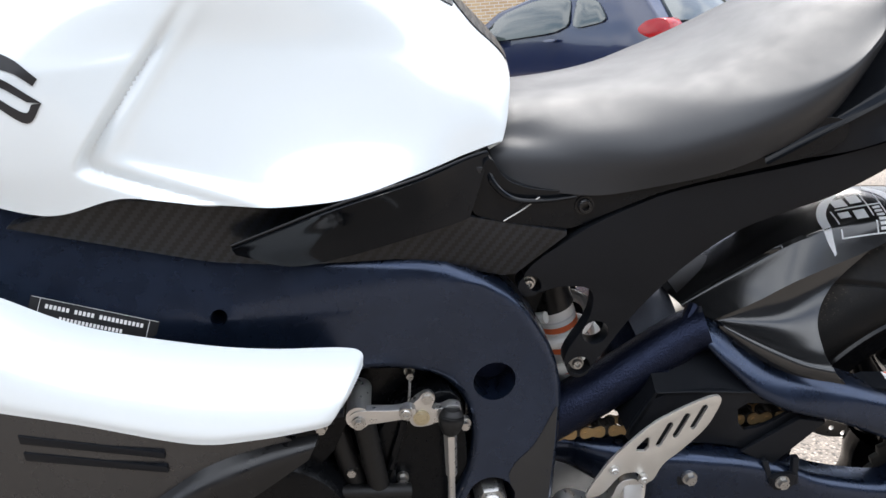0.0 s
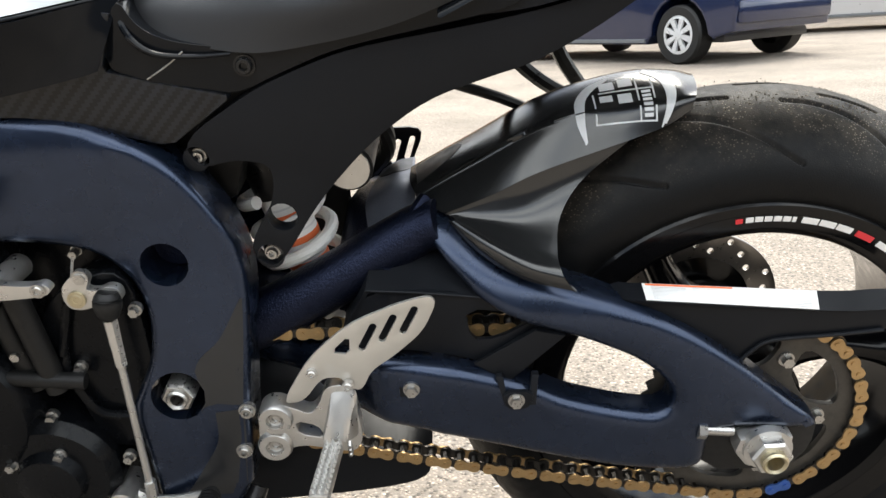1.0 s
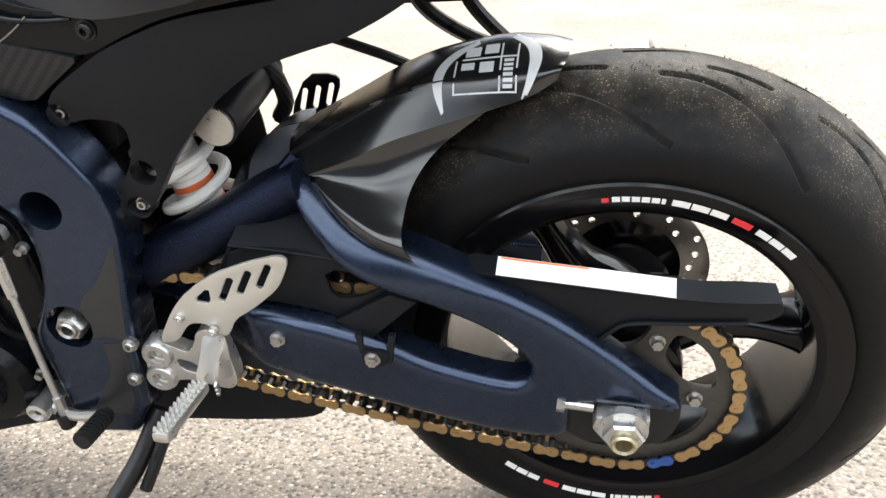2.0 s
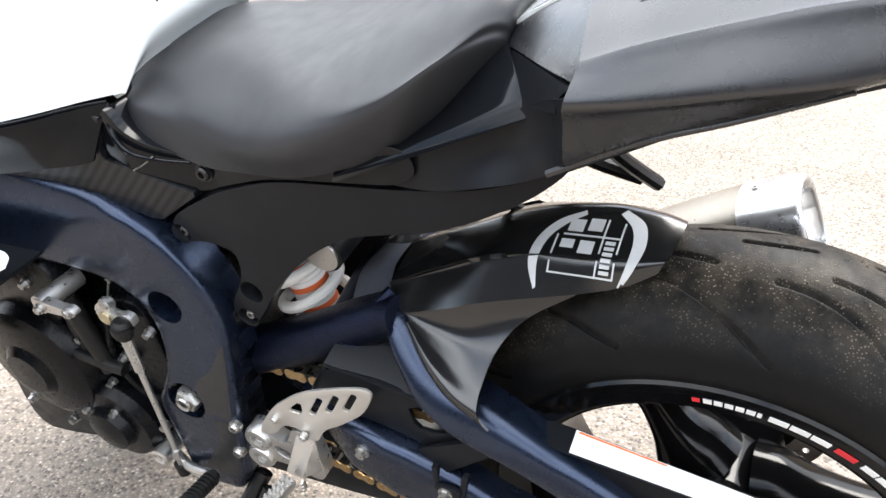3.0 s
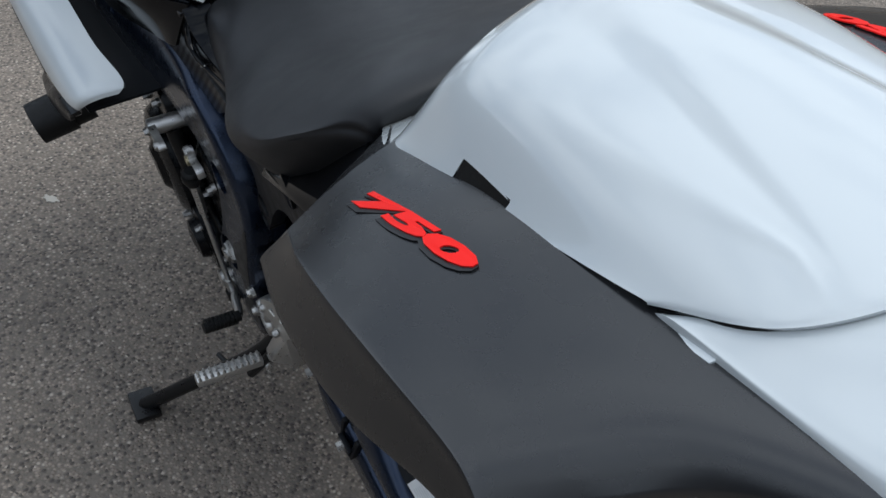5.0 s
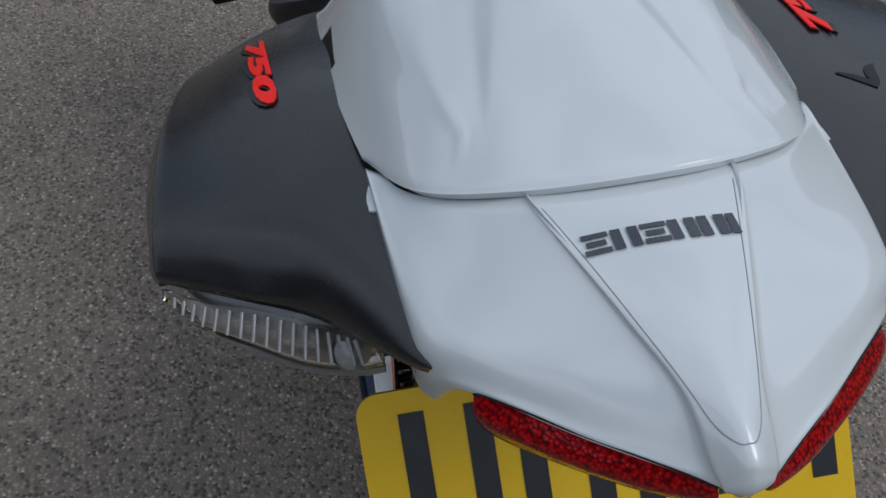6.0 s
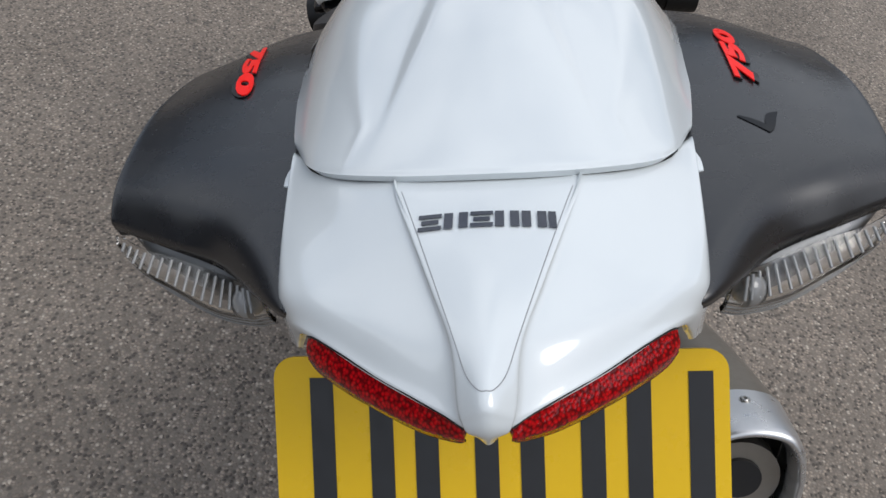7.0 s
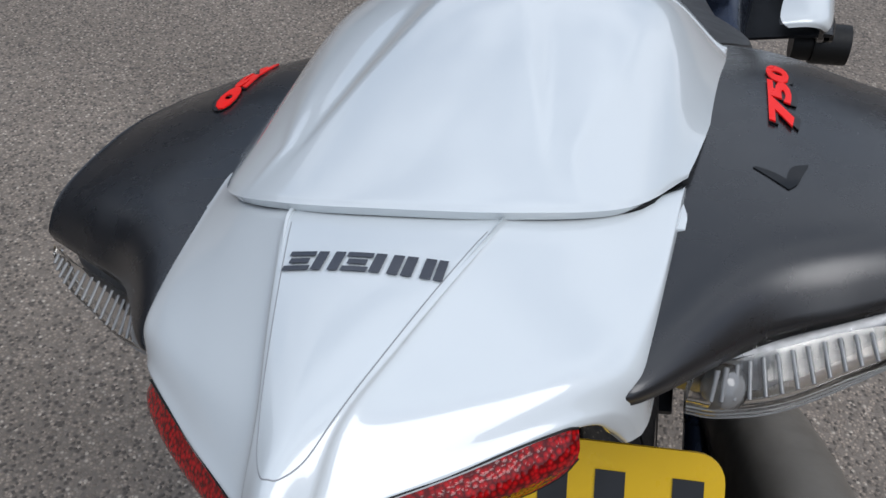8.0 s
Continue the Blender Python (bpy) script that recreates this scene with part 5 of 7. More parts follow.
part("shock_top", shaded(rod(bmesh.new(), p0.lerp(p1, 0.95), p1 + ax * 0.05, 0.0240, n=24), 30), BLACKMETAL, shock)
# made-up black sheet that stands in for the darkness behind the shock
part("dark_filler", plate([(-0.520, 0.395), (-0.415, 0.430), (-0.418, 0.560), (-0.440, 0.640), (-0.520, 0.640)], 0.070, 0.074, 0.001, rounds=1), RUBBERBLACK, bike, "black filler sheet added to darken the gap behind the shock")
part("brake_hose", tube([(-0.400, 0.03, 0.64), (-0.370, 0.02, 0.615), (-0.365, 0.03, 0.575), (-0.385, 0.05, 0.545)], 0.009, 10), RUBBERBLACK, bike)
part("cable", tube([(-0.320, 0.02, 0.655), (-0.280, 0.02, 0.640), (-0.235, 0.02, 0.622), (-0.18, 0.03, 0.590)], 0.0055, 8), RUBBERBLACK, bike)

# inner bodywork that closes the middle of the machine
part("air_box", prism([(-1.00, -0.10, 0.62), (-0.56, -0.10, 0.62), (-0.56, 0.10, 0.62), (-1.00, 0.10, 0.62)], [(-1.00, -0.15, 0.80), (-0.54, -0.105, 0.77), (-0.54, 0.105, 0.77), (-1.00, 0.15, 0.80)], 0.01), RUBBERBLACK, bike)
part("battery_tray", prism([(-0.56, -0.09, 0.56), (-0.50, -0.09, 0.58), (-0.50, 0.09, 0.58), (-0.56, 0.09, 0.56)], [(-0.56, -0.09, 0.74), (-0.45, -0.09, 0.72), (-0.45, 0.09, 0.72), (-0.56, 0.09, 0.74)], 0.006), RUBBERBLACK, bike)

# left footrest: hanger, heel plate and peg
hanger = part("footrest_hanger", join(
    plate([(-0.498, 0.388), (-0.480, 0.396), (-0.462, 0.388), (-0.448, 0.380), (-0.437, 0.392), (-0.430, 0.412), (-0.408, 0.414), (-0.402, 0.385), (-0.399, 0.345), (-0.410, 0.330), (-0.436, 0.337), (-0.462, 0.343), (-0.490, 0.332), (-0.503, 0.345), (-0.500, 0.368)], -0.168, -0.150, 0.004,
          [corners_cut([(-0.464, 0.373), (-0.442, 0.366), (-0.436, 0.350), (-0.462, 0.356)], 1)], 2, segments=3),
    turned([(0.0175, -0.150), (0.0175, -0.170), (0.0155, -0.174), (0.009, -0.174), (0.009, -0.150)], -0.482, 0.378, n=28),
    turned([(0.0175, -0.150), (0.0175, -0.170), (0.0155, -0.174), (0.009, -0.174), (0.009, -0.150)], -0.487, 0.345, n=28)), ALLOY, bike, "cast silver footrest hanger")
for x, z in ((-0.482, 0.378), (-0.487, 0.345)):
    bolt("hanger_bolt", hanger, x, -0.164, z, 0.0085, 0.006, kind="round")
slots = [slot_loop(x - 0.006, z - 0.011, x + 0.006, z + 0.011, 0.0034) for x, z in ((-0.383, 0.469), (-0.364, 0.477), (-0.344, 0.484))]
heel = part("heel_guard", plate([(x + 0.006, z + 0.003) for x, z in [(-0.478, 0.396), (-0.445, 0.448), (-0.405, 0.482), (-0.361, 0.499), (-0.330, 0.506), (-0.323, 0.498), (-0.338, 0.467), (-0.366, 0.443), (-0.389, 0.428), (-0.400, 0.406), (-0.412, 0.410), (-0.418, 0.424), (-0.436, 0.424), (-0.456, 0.398)]], -0.174, -0.170, 0.001,
                                slots + [corners_cut([(-0.418, 0.455), (-0.399, 0.473), (-0.401, 0.451)], 1)], 2, share=0.2,
                                warp=lambda p: Vector((p.x, p.y + 0.19 * max(0.0, p.x + 0.42), p.z - 0.09 * max(0.0, p.x + 0.42)))), BRUSHED, hanger, "brushed alloy heel plate with slots")
for x, z in ((-0.438, 0.434), (-0.406, 0.418)):
    bolt("heel_bolt", hanger, x, -0.176, z, 0.0050, 0.003, kind="round", material=ALLOY)
part("peg_bracket", prism([(-0.440, -0.166, 0.350), (-0.402, -0.166, 0.350), (-0.398, -0.166, 0.408), (-0.424, -0.166, 0.410)], [(-0.436, -0.190, 0.362), (-0.412, -0.192, 0.362), (-0.410, -0.178, 0.386), (-0.428, -0.178, 0.388)], 0.004), ALLOY, hanger)
b = join(block((0, 0, 0), (0.018, 0.084, 0.012), 0.004))
for k in range(11):
    for sx in (-0.006, 0.0, 0.006):
        t = bmesh.new()
        rod(t, (sx, -0.0375 + 0.0075 * k, 0.006), (sx, -0.0375 + 0.0075 * k, 0.0105), 0.0026, 0.0008, n=6)
        b = join(b, t)
b.transform(Matrix.Translation((-0.424, -0.240, 0.371)) @ pose(0, 0, 0, -8, 0, -2))
part("foot_peg", shaded(b, 30), ALLOY, hanger, "silver folding foot peg with a toothed top")
part("peg_spring", tube([(-0.408, -0.196 - 0.002 * math.sin(k * 1.57), 0.352 + 0.004 * k / 3) for k in range(12)], 0.0022, 6), STEEL, hanger)
# the other side's heel plate, seen through the gap
part("heel_guard", plate([(-0.400, 0.480), (-0.400, 0.520), (-0.372, 0.566), (-0.338, 0.566), (-0.330, 0.556), (-0.345, 0.522), (-0.36, 0.49)], 0.118, 0.122, 0.001,
                         [slot_loop(-0.385 + 0.017 * k, 0.522 + 0.003 * k, -0.377 + 0.017 * k, 0.545 + 0.003 * k, 0.0032) for k in range(3)], 1), BLACKMETAL, bike, "black slotted heel plate on the far side")

# engine
ENG = [(-0.990, 0.300), (-0.960, 0.420), (-0.880, 0.560), (-0.700, 0.590), (-0.590, 0.560), (-0.580, 0.420), (-0.600, 0.270), (-0.700, 0.215), (-0.860, 0.220)]
engine = part("engine_case", plate(ENG, -0.125, 0.125, 0.012, rounds=2), CAST, bike, "black painted engine cases")
part("sprocket_cover", plate([(-0.655, 0.535), (-0.592, 0.552), (-0.588, 0.470), (-0.592, 0.420), (-0.604, 0.352), (-0.655, 0.345), (-0.672, 0.420), (-0.690, 0.490)], -0.162, -0.120, 0.007, rounds=2, segments=3), CAST, engine)
part("generator_cover", turned([(0.094, -0.120), (0.094, -0.172), (0.084, -0.190), (0.068, -0.198), (0.040, -0.200), (0.030, -0.208), (0.0005, -0.209)], -0.795, 0.415, 48, False), CAST, engine)
part("starter_cover", turned([(0.062, -0.120), (0.062, -0.176), (0.054, -0.188), (0.034, -0.190), (0.030, -0.202), (0.012, -0.206), (0.0005, -0.206)], -0.705, 0.335, 40, False), CAST, engine)
part("cover_rib", tube([(-0.650, -0.165, 0.520), (-0.668, -0.168, 0.455), (-0.652, -0.168, 0.400), (-0.618, -0.166, 0.388)], 0.0045, 8), CAST, engine)
part("water_pipe", tube([(-0.720, -0.150, 0.545), (-0.712, -0.165, 0.490), (-0.700, -0.165, 0.430)], 0.011, 14), RUBBERBLACK, engine)
part("side_block", plate([(-0.900, 0.560), (-0.720, 0.600), (-0.690, 0.560), (-0.735, 0.470), (-0.860, 0.480)], -0.176, -0.110, 0.010, rounds=2), CAST, engine)
part("wiring_cover", tube([(-0.730, -0.178, 0.452), (-0.690, -0.178, 0.446), (-0.650, -0.176, 0.440)], 0.008, 12), RUBBERBLACK, engine)
part("sump", plate([(-1.050, 0.300), (-0.60, 0.272), (-0.47, 0.292), (-0.335, 0.262), (-0.345, 0.228), (-0.42, 0.215), (-0.600, 0.205), (-0.730, 0.190), (-0.970, 0.110), (-1.080, 0.095)], -0.105, 0.105, 0.014, rounds=2), MATT, engine)
for x, y, z in ((-0.690, -0.190, 0.365), (-0.697, -0.170, 0.396), (-0.657, -0.165, 0.448), (-0.594, -0.164, 0.428), (-0.592, -0.160, 0.345), (-0.633, -0.172, 0.343), (-0.740, -0.190, 0.355), (-0.707, -0.172, 0.472), (-0.590, -0.166, 0.509),
                (-0.730, -0.178, 0.532), (-0.745, -0.178, 0.552), (-0.850, -0.178, 0.500), (-0.845, -0.192, 0.340), (-0.875, -0.178, 0.430), (-0.730, -0.180, 0.430), (-0.78, -0.192, 0.322)):
    bolt("engine_bolt", engine, x, y, z, 0.0058, 0.008)
bolt("cable_stop", engine, -0.640, -0.140, 0.560, 0.005, 0.012)
b = bmesh.new()
rod(b, (-0.640, -0.150, 0.560), (-0.646, -0.168, 0.520), 0.0014, n=6)
part("clutch_wire", b, STEEL, engine)

# gear linkage
shift = part("shift_arm", plate([(-0.646, 0.530), (-0.644, 0.543), (-0.634, 0.552), (-0.622, 0.556), (-0.618, 0.548), (-0.624, 0.538), (-0.612, 0.537), (-0.604, 0.541), (-0.594, 0.538), (-0.593, 0.527), (-0.602, 0.520), (-0.614, 0.523), (-0.630, 0.518), (-0.642, 0.520)], -0.178, -0.168, 0.003, rounds=2, segments=3), ALLOY, bike, "silver gear linkage arm")
bolt("shift_bolt", shift, -0.633, -0.179, 0.530, 0.0075, 0.002, kind="round", material=BRASSY)
bolt("clamp_bolt", shift, -0.626, -0.176, 0.550, 0.0070, 0.004)
part("ball_boot", tube([(-0.603, -0.182, 0.538), (-0.6045, -0.184, 0.528), (-0.606, -0.184, 0.514)], lambda t: 0.0085 + 0.0165 * t * (1 - t), 14), RUBBERBLACK, shift)
b = bmesh.new()
rod(b, (-0.6065, -0.184, 0.511), (-0.608, -0.185, 0.462), 0.0066, 0.0056, n=6)
rod(b, (-0.608, -0.185, 0.466), (-0.615, -0.186, 0.305), 0.0038, n=12)
rod(b, (-0.6135, -0.186, 0.322), (-0.6155, -0.186, 0.294), 0.0058, n=6)
part("shift_rod", shaded(b, 30), ALLOY, shift)
arm = part("clutch_arm", join(plate([(-0.700, 0.561), (-0.691, 0.565), (-0.655, 0.560), (-0.643, 0.563), (-0.637, 0.556), (-0.644, 0.550), (-0.690, 0.548), (-0.699, 0.552)], -0.206, -0.196, 0.003, rounds=2, segments=3)), ALLOY, bike, "silver clutch release arm")
bolt("arm_bolt", arm, -0.648, -0.207, 0.557, 0.006, 0.003, kind="round")
bolt("arm_bolt", arm, -0.692, -0.207, 0.552, 0.006, 0.005)
b = bmesh.new()
rod(b, (-0.692, -0.205, 0.556), (-0.690, -0.150, 0.553), 0.0115, n=24)
part("clutch_housing", shaded(b, 30), ALLOY, arm)
b = bmesh.new()
rod(b, (-0.690, -0.176, 0.545), (-0.680, -0.172, 0.430), 0.011, n=20)
part("clutch_hose", shaded(b, 30), RUBBERBLACK, arm)
lever = part("gear_lever", tube([(-0.645, -0.172, 0.298), (-0.622, -0.180, 0.292), (-0.595, -0.188, 0.296), (-0.566, -0.192, 0.304), (-0.553, -0.196, 0.309)], lambda t: 0.0075 - 0.002 * t, 10), ALLOY, bike, "silver gear lever")
part("lever_boss", turned([(0.013, -0.150), (0.013, -0.192), (0.009, -0.194), (0.004, -0.190), (0.004, -0.150)], -0.645, 0.298, 24), ALLOY, lever)
b = bmesh.new()
rod(b, (-0.552, -0.194, 0.310), (-0.548, -0.246, 0.320), 0.0080, n=14)
rubber = part("lever_rubber", shaded(b, 30), RUBBERBLACK, lever, "ribbed black rubber toe piece")
for k in range(8):
    y = -0.200 - 0.0055 * k
    part("rubber_rib", shaded(rod(bmesh.new(), (-0.5515, y, 0.3112 + 0.00105 * k), (-0.5512, y - 0.0034, 0.3118 + 0.00105 * k), 0.0106, n=16), 30), RUBBERBLACK, lever)
part("ball_joint", tube([(-0.616, -0.186, 0.296), (-0.616, -0.186, 0.278)], 0.0095, 12), RUBBERBLACK, lever)

# side stand
foot = STAND.inverted() @ Vector((-0.655, -0.385, 0.012))
stand = part("side_stand", tube([(-0.520, -0.150, 0.275), (-0.545, -0.200, 0.225), tuple(Vector((-0.545, -0.200, 0.225)).lerp(foot, 0.5)), tuple(foot)], 0.0115, 14), BLACKMETAL, bike, "black tubular side stand, folded out to the ground")
q = STAND.inverted().to_3x3().to_4x4()
part("stand_foot", block(foot, (0.060, 0.040, 0.012), 0.004, q), BLACKMETAL, stand)
part("stand_tang", tube([(-0.572, -0.225, 0.175), (-0.60, -0.235, 0.172), (-0.622, -0.240, 0.168)], 0.0042, 8), BLACKMETAL, stand)
part("stand_spring", tube([(-0.505, -0.165, 0.268), (-0.518, -0.190, 0.235), (-0.532, -0.210, 0.205)], 0.0075, 10), BLACKMETAL, stand)
bolt("stand_bolt", stand, -0.500, -0.175, 0.262, 0.007, 0.008)

# side fairings
FAIR = [
    [(-0.681, -0.222, 0.624), (-0.687, -0.242, 0.622), (-0.695, -0.258, 0.616), (-0.704, -0.267, 0.608), (-0.709, -0.268, 0.604)],
    [(-0.682, -0.213, 0.632), (-0.69, -0.243, 0.629), (-0.699, -0.265, 0.621), (-0.708, -0.274, 0.609), (-0.712, -0.274, 0.602)],
    [(-0.7, -0.212, 0.638), (-0.707, -0.246, 0.635), (-0.715, -0.27, 0.625), (-0.724, -0.28, 0.611), (-0.728, -0.28, 0.603)],
    [(-0.76, -0.222, 0.65), (-0.762, -0.254, 0.645), (-0.766, -0.276, 0.633), (-0.768, -0.286, 0.614), (-0.77, -0.286, 0.604)],
    [(-0.82, -0.226, 0.665), (-0.82, -0.258, 0.659), (-0.82, -0.28, 0.644), (-0.82, -0.29, 0.622), (-0.82, -0.29, 0.61)],
    [(-0.9, -0.231, 0.694), (-0.9, -0.262, 0.689), (-0.9, -0.284, 0.674), (-0.9, -0.293, 0.653), (-0.9, -0.293, 0.642)],
    [(-0.96, -0.234, 0.731), (-0.96, -0.265, 0.724), (-0.96, -0.286, 0.706), (-0.96, -0.295, 0.679), (-0.96, -0.295, 0.664)],
    [(-1.04, -0.24, 0.785), (-1.04, -0.268, 0.776), (-1.04, -0.288, 0.751), (-1.04, -0.297, 0.715), (-1.04, -0.297, 0.695)],
    [(-1.15, -0.245, 0.84), (-1.15, -0.27, 0.829), (-1.15, -0.287, 0.798), (-1.15, -0.295, 0.754), (-1.15, -0.295, 0.73)],
]
for s in (1, -1):
    side = part("side_fairing", skin([[(x, s * y, z) for x, y, z in r] for r in FAIR], 7, 6, False, 0.006), WHITE, bike, "glossy white side fairing panel")
    part("fairing_inlay", plate([(-1.150, 0.760), (-1.00, 0.690), (-0.845, 0.622), (-0.735, 0.600), (-0.760, 0.560), (-0.83, 0.530), (-0.95, 0.470), (-1.150, 0.480)], s * -0.278, s * -0.270, 0.001, rounds=1,
                                 warp=lambda p, s=s: Vector((p.x, p.y - s * interp(p.x, [(-1.15, 0.020), (-0.90, 0.016), (-0.72, -0.004)]), p.z))), SATIN, bike, "black inner fairing panel")
    part("fairing_bracket", skin([[(-0.70, s * -0.150, 0.600), (-0.70, s * -0.262, 0.604)], [(-0.82, s * -0.160, 0.618), (-0.82, s * -0.280, 0.616)], [(-0.96, s * -0.185, 0.660), (-0.96, s * -0.285, 0.670)], [(-1.15, s * -0.20, 0.740), (-1.15, s * -0.285, 0.735)]], 5, 5, False, 0.004), MATT, bike)
    low = part("lower_fairing", skin([[(x, s * y, z) for x, y, z in r] for r in [
        [(-0.722, -0.272, 0.594), (-0.725, -0.284, 0.590), (-0.732, -0.286, 0.578)], [(-0.765, -0.278, 0.592), (-0.775, -0.293, 0.580), (-0.790, -0.292, 0.545)],
        [(-0.815, -0.284, 0.582), (-0.835, -0.300, 0.560), (-0.860, -0.298, 0.510)], [(-0.880, -0.286, 0.552), (-0.900, -0.304, 0.525), (-0.930, -0.302, 0.470)], [(-0.980, -0.288, 0.520), (-1.00, -0.304, 0.490), (-1.03, -0.300, 0.440)]]], 6, 5, False, 0.005), BLACKMETAL, bike, "grey-black lower fairing edge")
    for k in range(2):
        part("vent_slat", prism([(-0.945, s * -0.287, 0.640 - 0.016 * k), (-0.842, s * -0.283, 0.606 - 0.014 * k), (-0.842, s * -0.283, 0.600 - 0.014 * k), (-0.945, s * -0.287, 0.632 - 0.016 * k)],
                                [(-0.945, s * -0.296, 0.640 - 0.016 * k), (-0.842, s * -0.292, 0.606 - 0.014 * k), (-0.842, s * -0.292, 0.600 - 0.014 * k), (-0.945, s * -0.296, 0.632 - 0.016 * k)], 0.001), MATT, low)
    b = bmesh.new()
    rod(b, (-0.912, s * -0.255, 0.485), (-0.912, s * -0.285, 0.482), 0.028, n=30)
    rod(b, (-0.912, s * -0.285, 0.482), (-0.912, s * -0.338, 0.476), 0.032, 0.031, n=30)
    bmesh.ops.bevel(b, geom=[e for e in b.edges if len(e.link_faces) == 2 and e.calc_face_angle(0) > 0.9], offset=0.005, segments=3, profile=0.5, affect="EDGES")
    part("crash_bobbin", shaded(b, 30), RUBBERBLACK, bike, "black nylon crash protector")
bolt("fairing_clip", low, -0.985, 0.285, 0.49, 0.008, 0.004, kind="round")
# bars and clocks ahead of the tank, only glimpsed from behind
part("top_yoke", prism([(-1.16, -0.11, 0.93), (-1.10, -0.11, 0.93), (-1.10, 0.11, 0.93), (-1.16, 0.11, 0.93)], [(-1.16, -0.10, 0.955), (-1.10, -0.10, 0.955), (-1.10, 0.10, 0.955), (-1.16, 0.10, 0.955)], 0.006), BLACKMETAL, bike)

# ---- tail ----
PANEL = []
for top, m1, m2, edge, out_, low_ in [
    [(-0.095, -0.122, 0.908), (-0.090, -0.145, 0.906), (-0.086, -0.170, 0.899), (-0.083, -0.194, 0.889), (-0.087, -0.212, 0.872), (-0.097, -0.186, 0.815)],
    [(-0.045, -0.118, 0.925), (-0.045, -0.140, 0.924), (-0.045, -0.170, 0.917), (-0.045, -0.201, 0.906), (-0.045, -0.219, 0.882), (-0.046, -0.196, 0.846)],
    [(0.000, -0.114, 0.937), (0.000, -0.138, 0.936), (0.000, -0.170, 0.930), (0.000, -0.203, 0.921), (0.000, -0.221, 0.893), (0.000, -0.199, 0.866)],
    [(0.062, -0.1085, 0.9455), (0.056, -0.136, 0.944), (0.053, -0.170, 0.940), (0.050, -0.202, 0.934), (0.050, -0.218, 0.903), (0.052, -0.199, 0.888)],
    [(0.162, -0.0982, 0.9540), (0.136, -0.131, 0.9515), (0.121, -0.165, 0.947), (0.107, -0.198, 0.940), (0.101, -0.208, 0.916), (0.102, -0.194, 0.906)],
    [(0.207, -0.0915, 0.9525), (0.165, -0.130, 0.939), (0.146, -0.163, 0.934), (0.127, -0.1985, 0.931), (0.115, -0.206, 0.915), (0.110, -0.192, 0.905)],
    [(0.211, -0.0895, 0.9455), (0.168, -0.128, 0.930), (0.148, -0.161, 0.926), (0.129, -0.1978, 0.924), (0.117, -0.205, 0.911), (0.111, -0.191, 0.903)]]:
    e, o_, l_ = Vector(edge), Vector(out_), Vector(low_)
    PANEL.append([Vector(top) + Vector((-0.002, 0.012, -0.0010)), top, m1, m2, Vector(m2).lerp(e, 0.86), e, e.lerp(o_, 0.28), o_, o_.lerp(l_, 0.3), l_, l_ + Vector((0, 0.025, -0.012))])
for s in (1, -1):
    panel = part("tail_panel", skin([[(x, s * y, z) for x, y, z in r] for r in PANEL], 6, 7, False, 0.0035), SATIN, bike, "satin black tail side panel, lightly scratched")
    tree = tree_of(panel)
    part("tail_fillet", skin([[(-0.187, s * -0.079, 0.844), (-0.152, s * -0.120, 0.857), (-0.117, s * -0.163, 0.869), (-0.085, s * -0.199, 0.879)],
                              [(-0.140, s * -0.100, 0.880), (-0.121, s * -0.135, 0.882), (-0.102, s * -0.168, 0.883), (-0.084, s * -0.197, 0.884)],
                              [(-0.095, s * -0.122, 0.908), (-0.089, s * -0.150, 0.9045), (-0.0855, s * -0.173, 0.8975), (-0.083, s * -0.194, 0.888)]], 6, 6, False, 0.003), SATIN, panel)
    part("tail_recess", skin([[(-0.187, s * -0.079, 0.842), (-0.152, s * -0.120, 0.855), (-0.117, s * -0.163, 0.867), (-0.087, s * -0.199, 0.876)],
                              [(-0.190, s * -0.082, 0.822), (-0.162, s * -0.118, 0.834), (-0.132, s * -0.152, 0.846), (-0.098, s * -0.190, 0.862)],
                              [(-0.192, s * -0.090, 0.800), (-0.166, s * -0.130, 0.812), (-0.138, s * -0.152, 0.832), (-0.100, s * -0.188, 0.852)]], 5, 5, False, 0.003), MATT, panel)
    part("tail_sweep", skin([[(x, s * y, z) for x, y, z in r] for r in [
        [(-0.310, -0.134, 0.762), (-0.310, -0.134, 0.752), (-0.310, -0.132, 0.743)], [(-0.225, -0.151, 0.785), (-0.222, -0.153, 0.769), (-0.220, -0.154, 0.754)],
        [(-0.150, -0.150, 0.824), (-0.150, -0.153, 0.800), (-0.152, -0.167, 0.778)], [(-0.116, -0.172, 0.850), (-0.112, -0.172, 0.824), (-0.118, -0.172, 0.794)],
        [(-0.092, -0.198, 0.868), (-0.092, -0.197, 0.846), (-0.102, -0.182, 0.808)], [(-0.083, -0.208, 0.874), (-0.085, -0.209, 0.866), (-0.098, -0.185, 0.813)]]], 6, 6, False, 0.003), MATT, panel)
    part("panel_lip", tube([(-0.110, s * -0.179, 0.803), (-0.047, s * -0.195, 0.845), (0.000, s * -0.198, 0.865), (0.055, s * -0.198, 0.888)], lambda t: 0.0034 * (1 - 0.5 * t), 8), SATIN, panel)
    part("tail_underside", prism([(-0.15, s * -0.10, 0.800), (-0.092, s * -0.182, 0.836), (0.00, s * -0.192, 0.862), (0.095, s * -0.190, 0.898), (0.16, s * -0.09, 0.93), (0.10, s * -0.05, 0.90)],
                                 [(-0.15, s * -0.10, 0.830), (-0.090, s * -0.190, 0.846), (0.00, s * -0.200, 0.872), (0.100, s * -0.192, 0.910), (0.18, s * -0.09, 0.940), (0.10, s * -0.05, 0.93)], 0), MATT, panel)
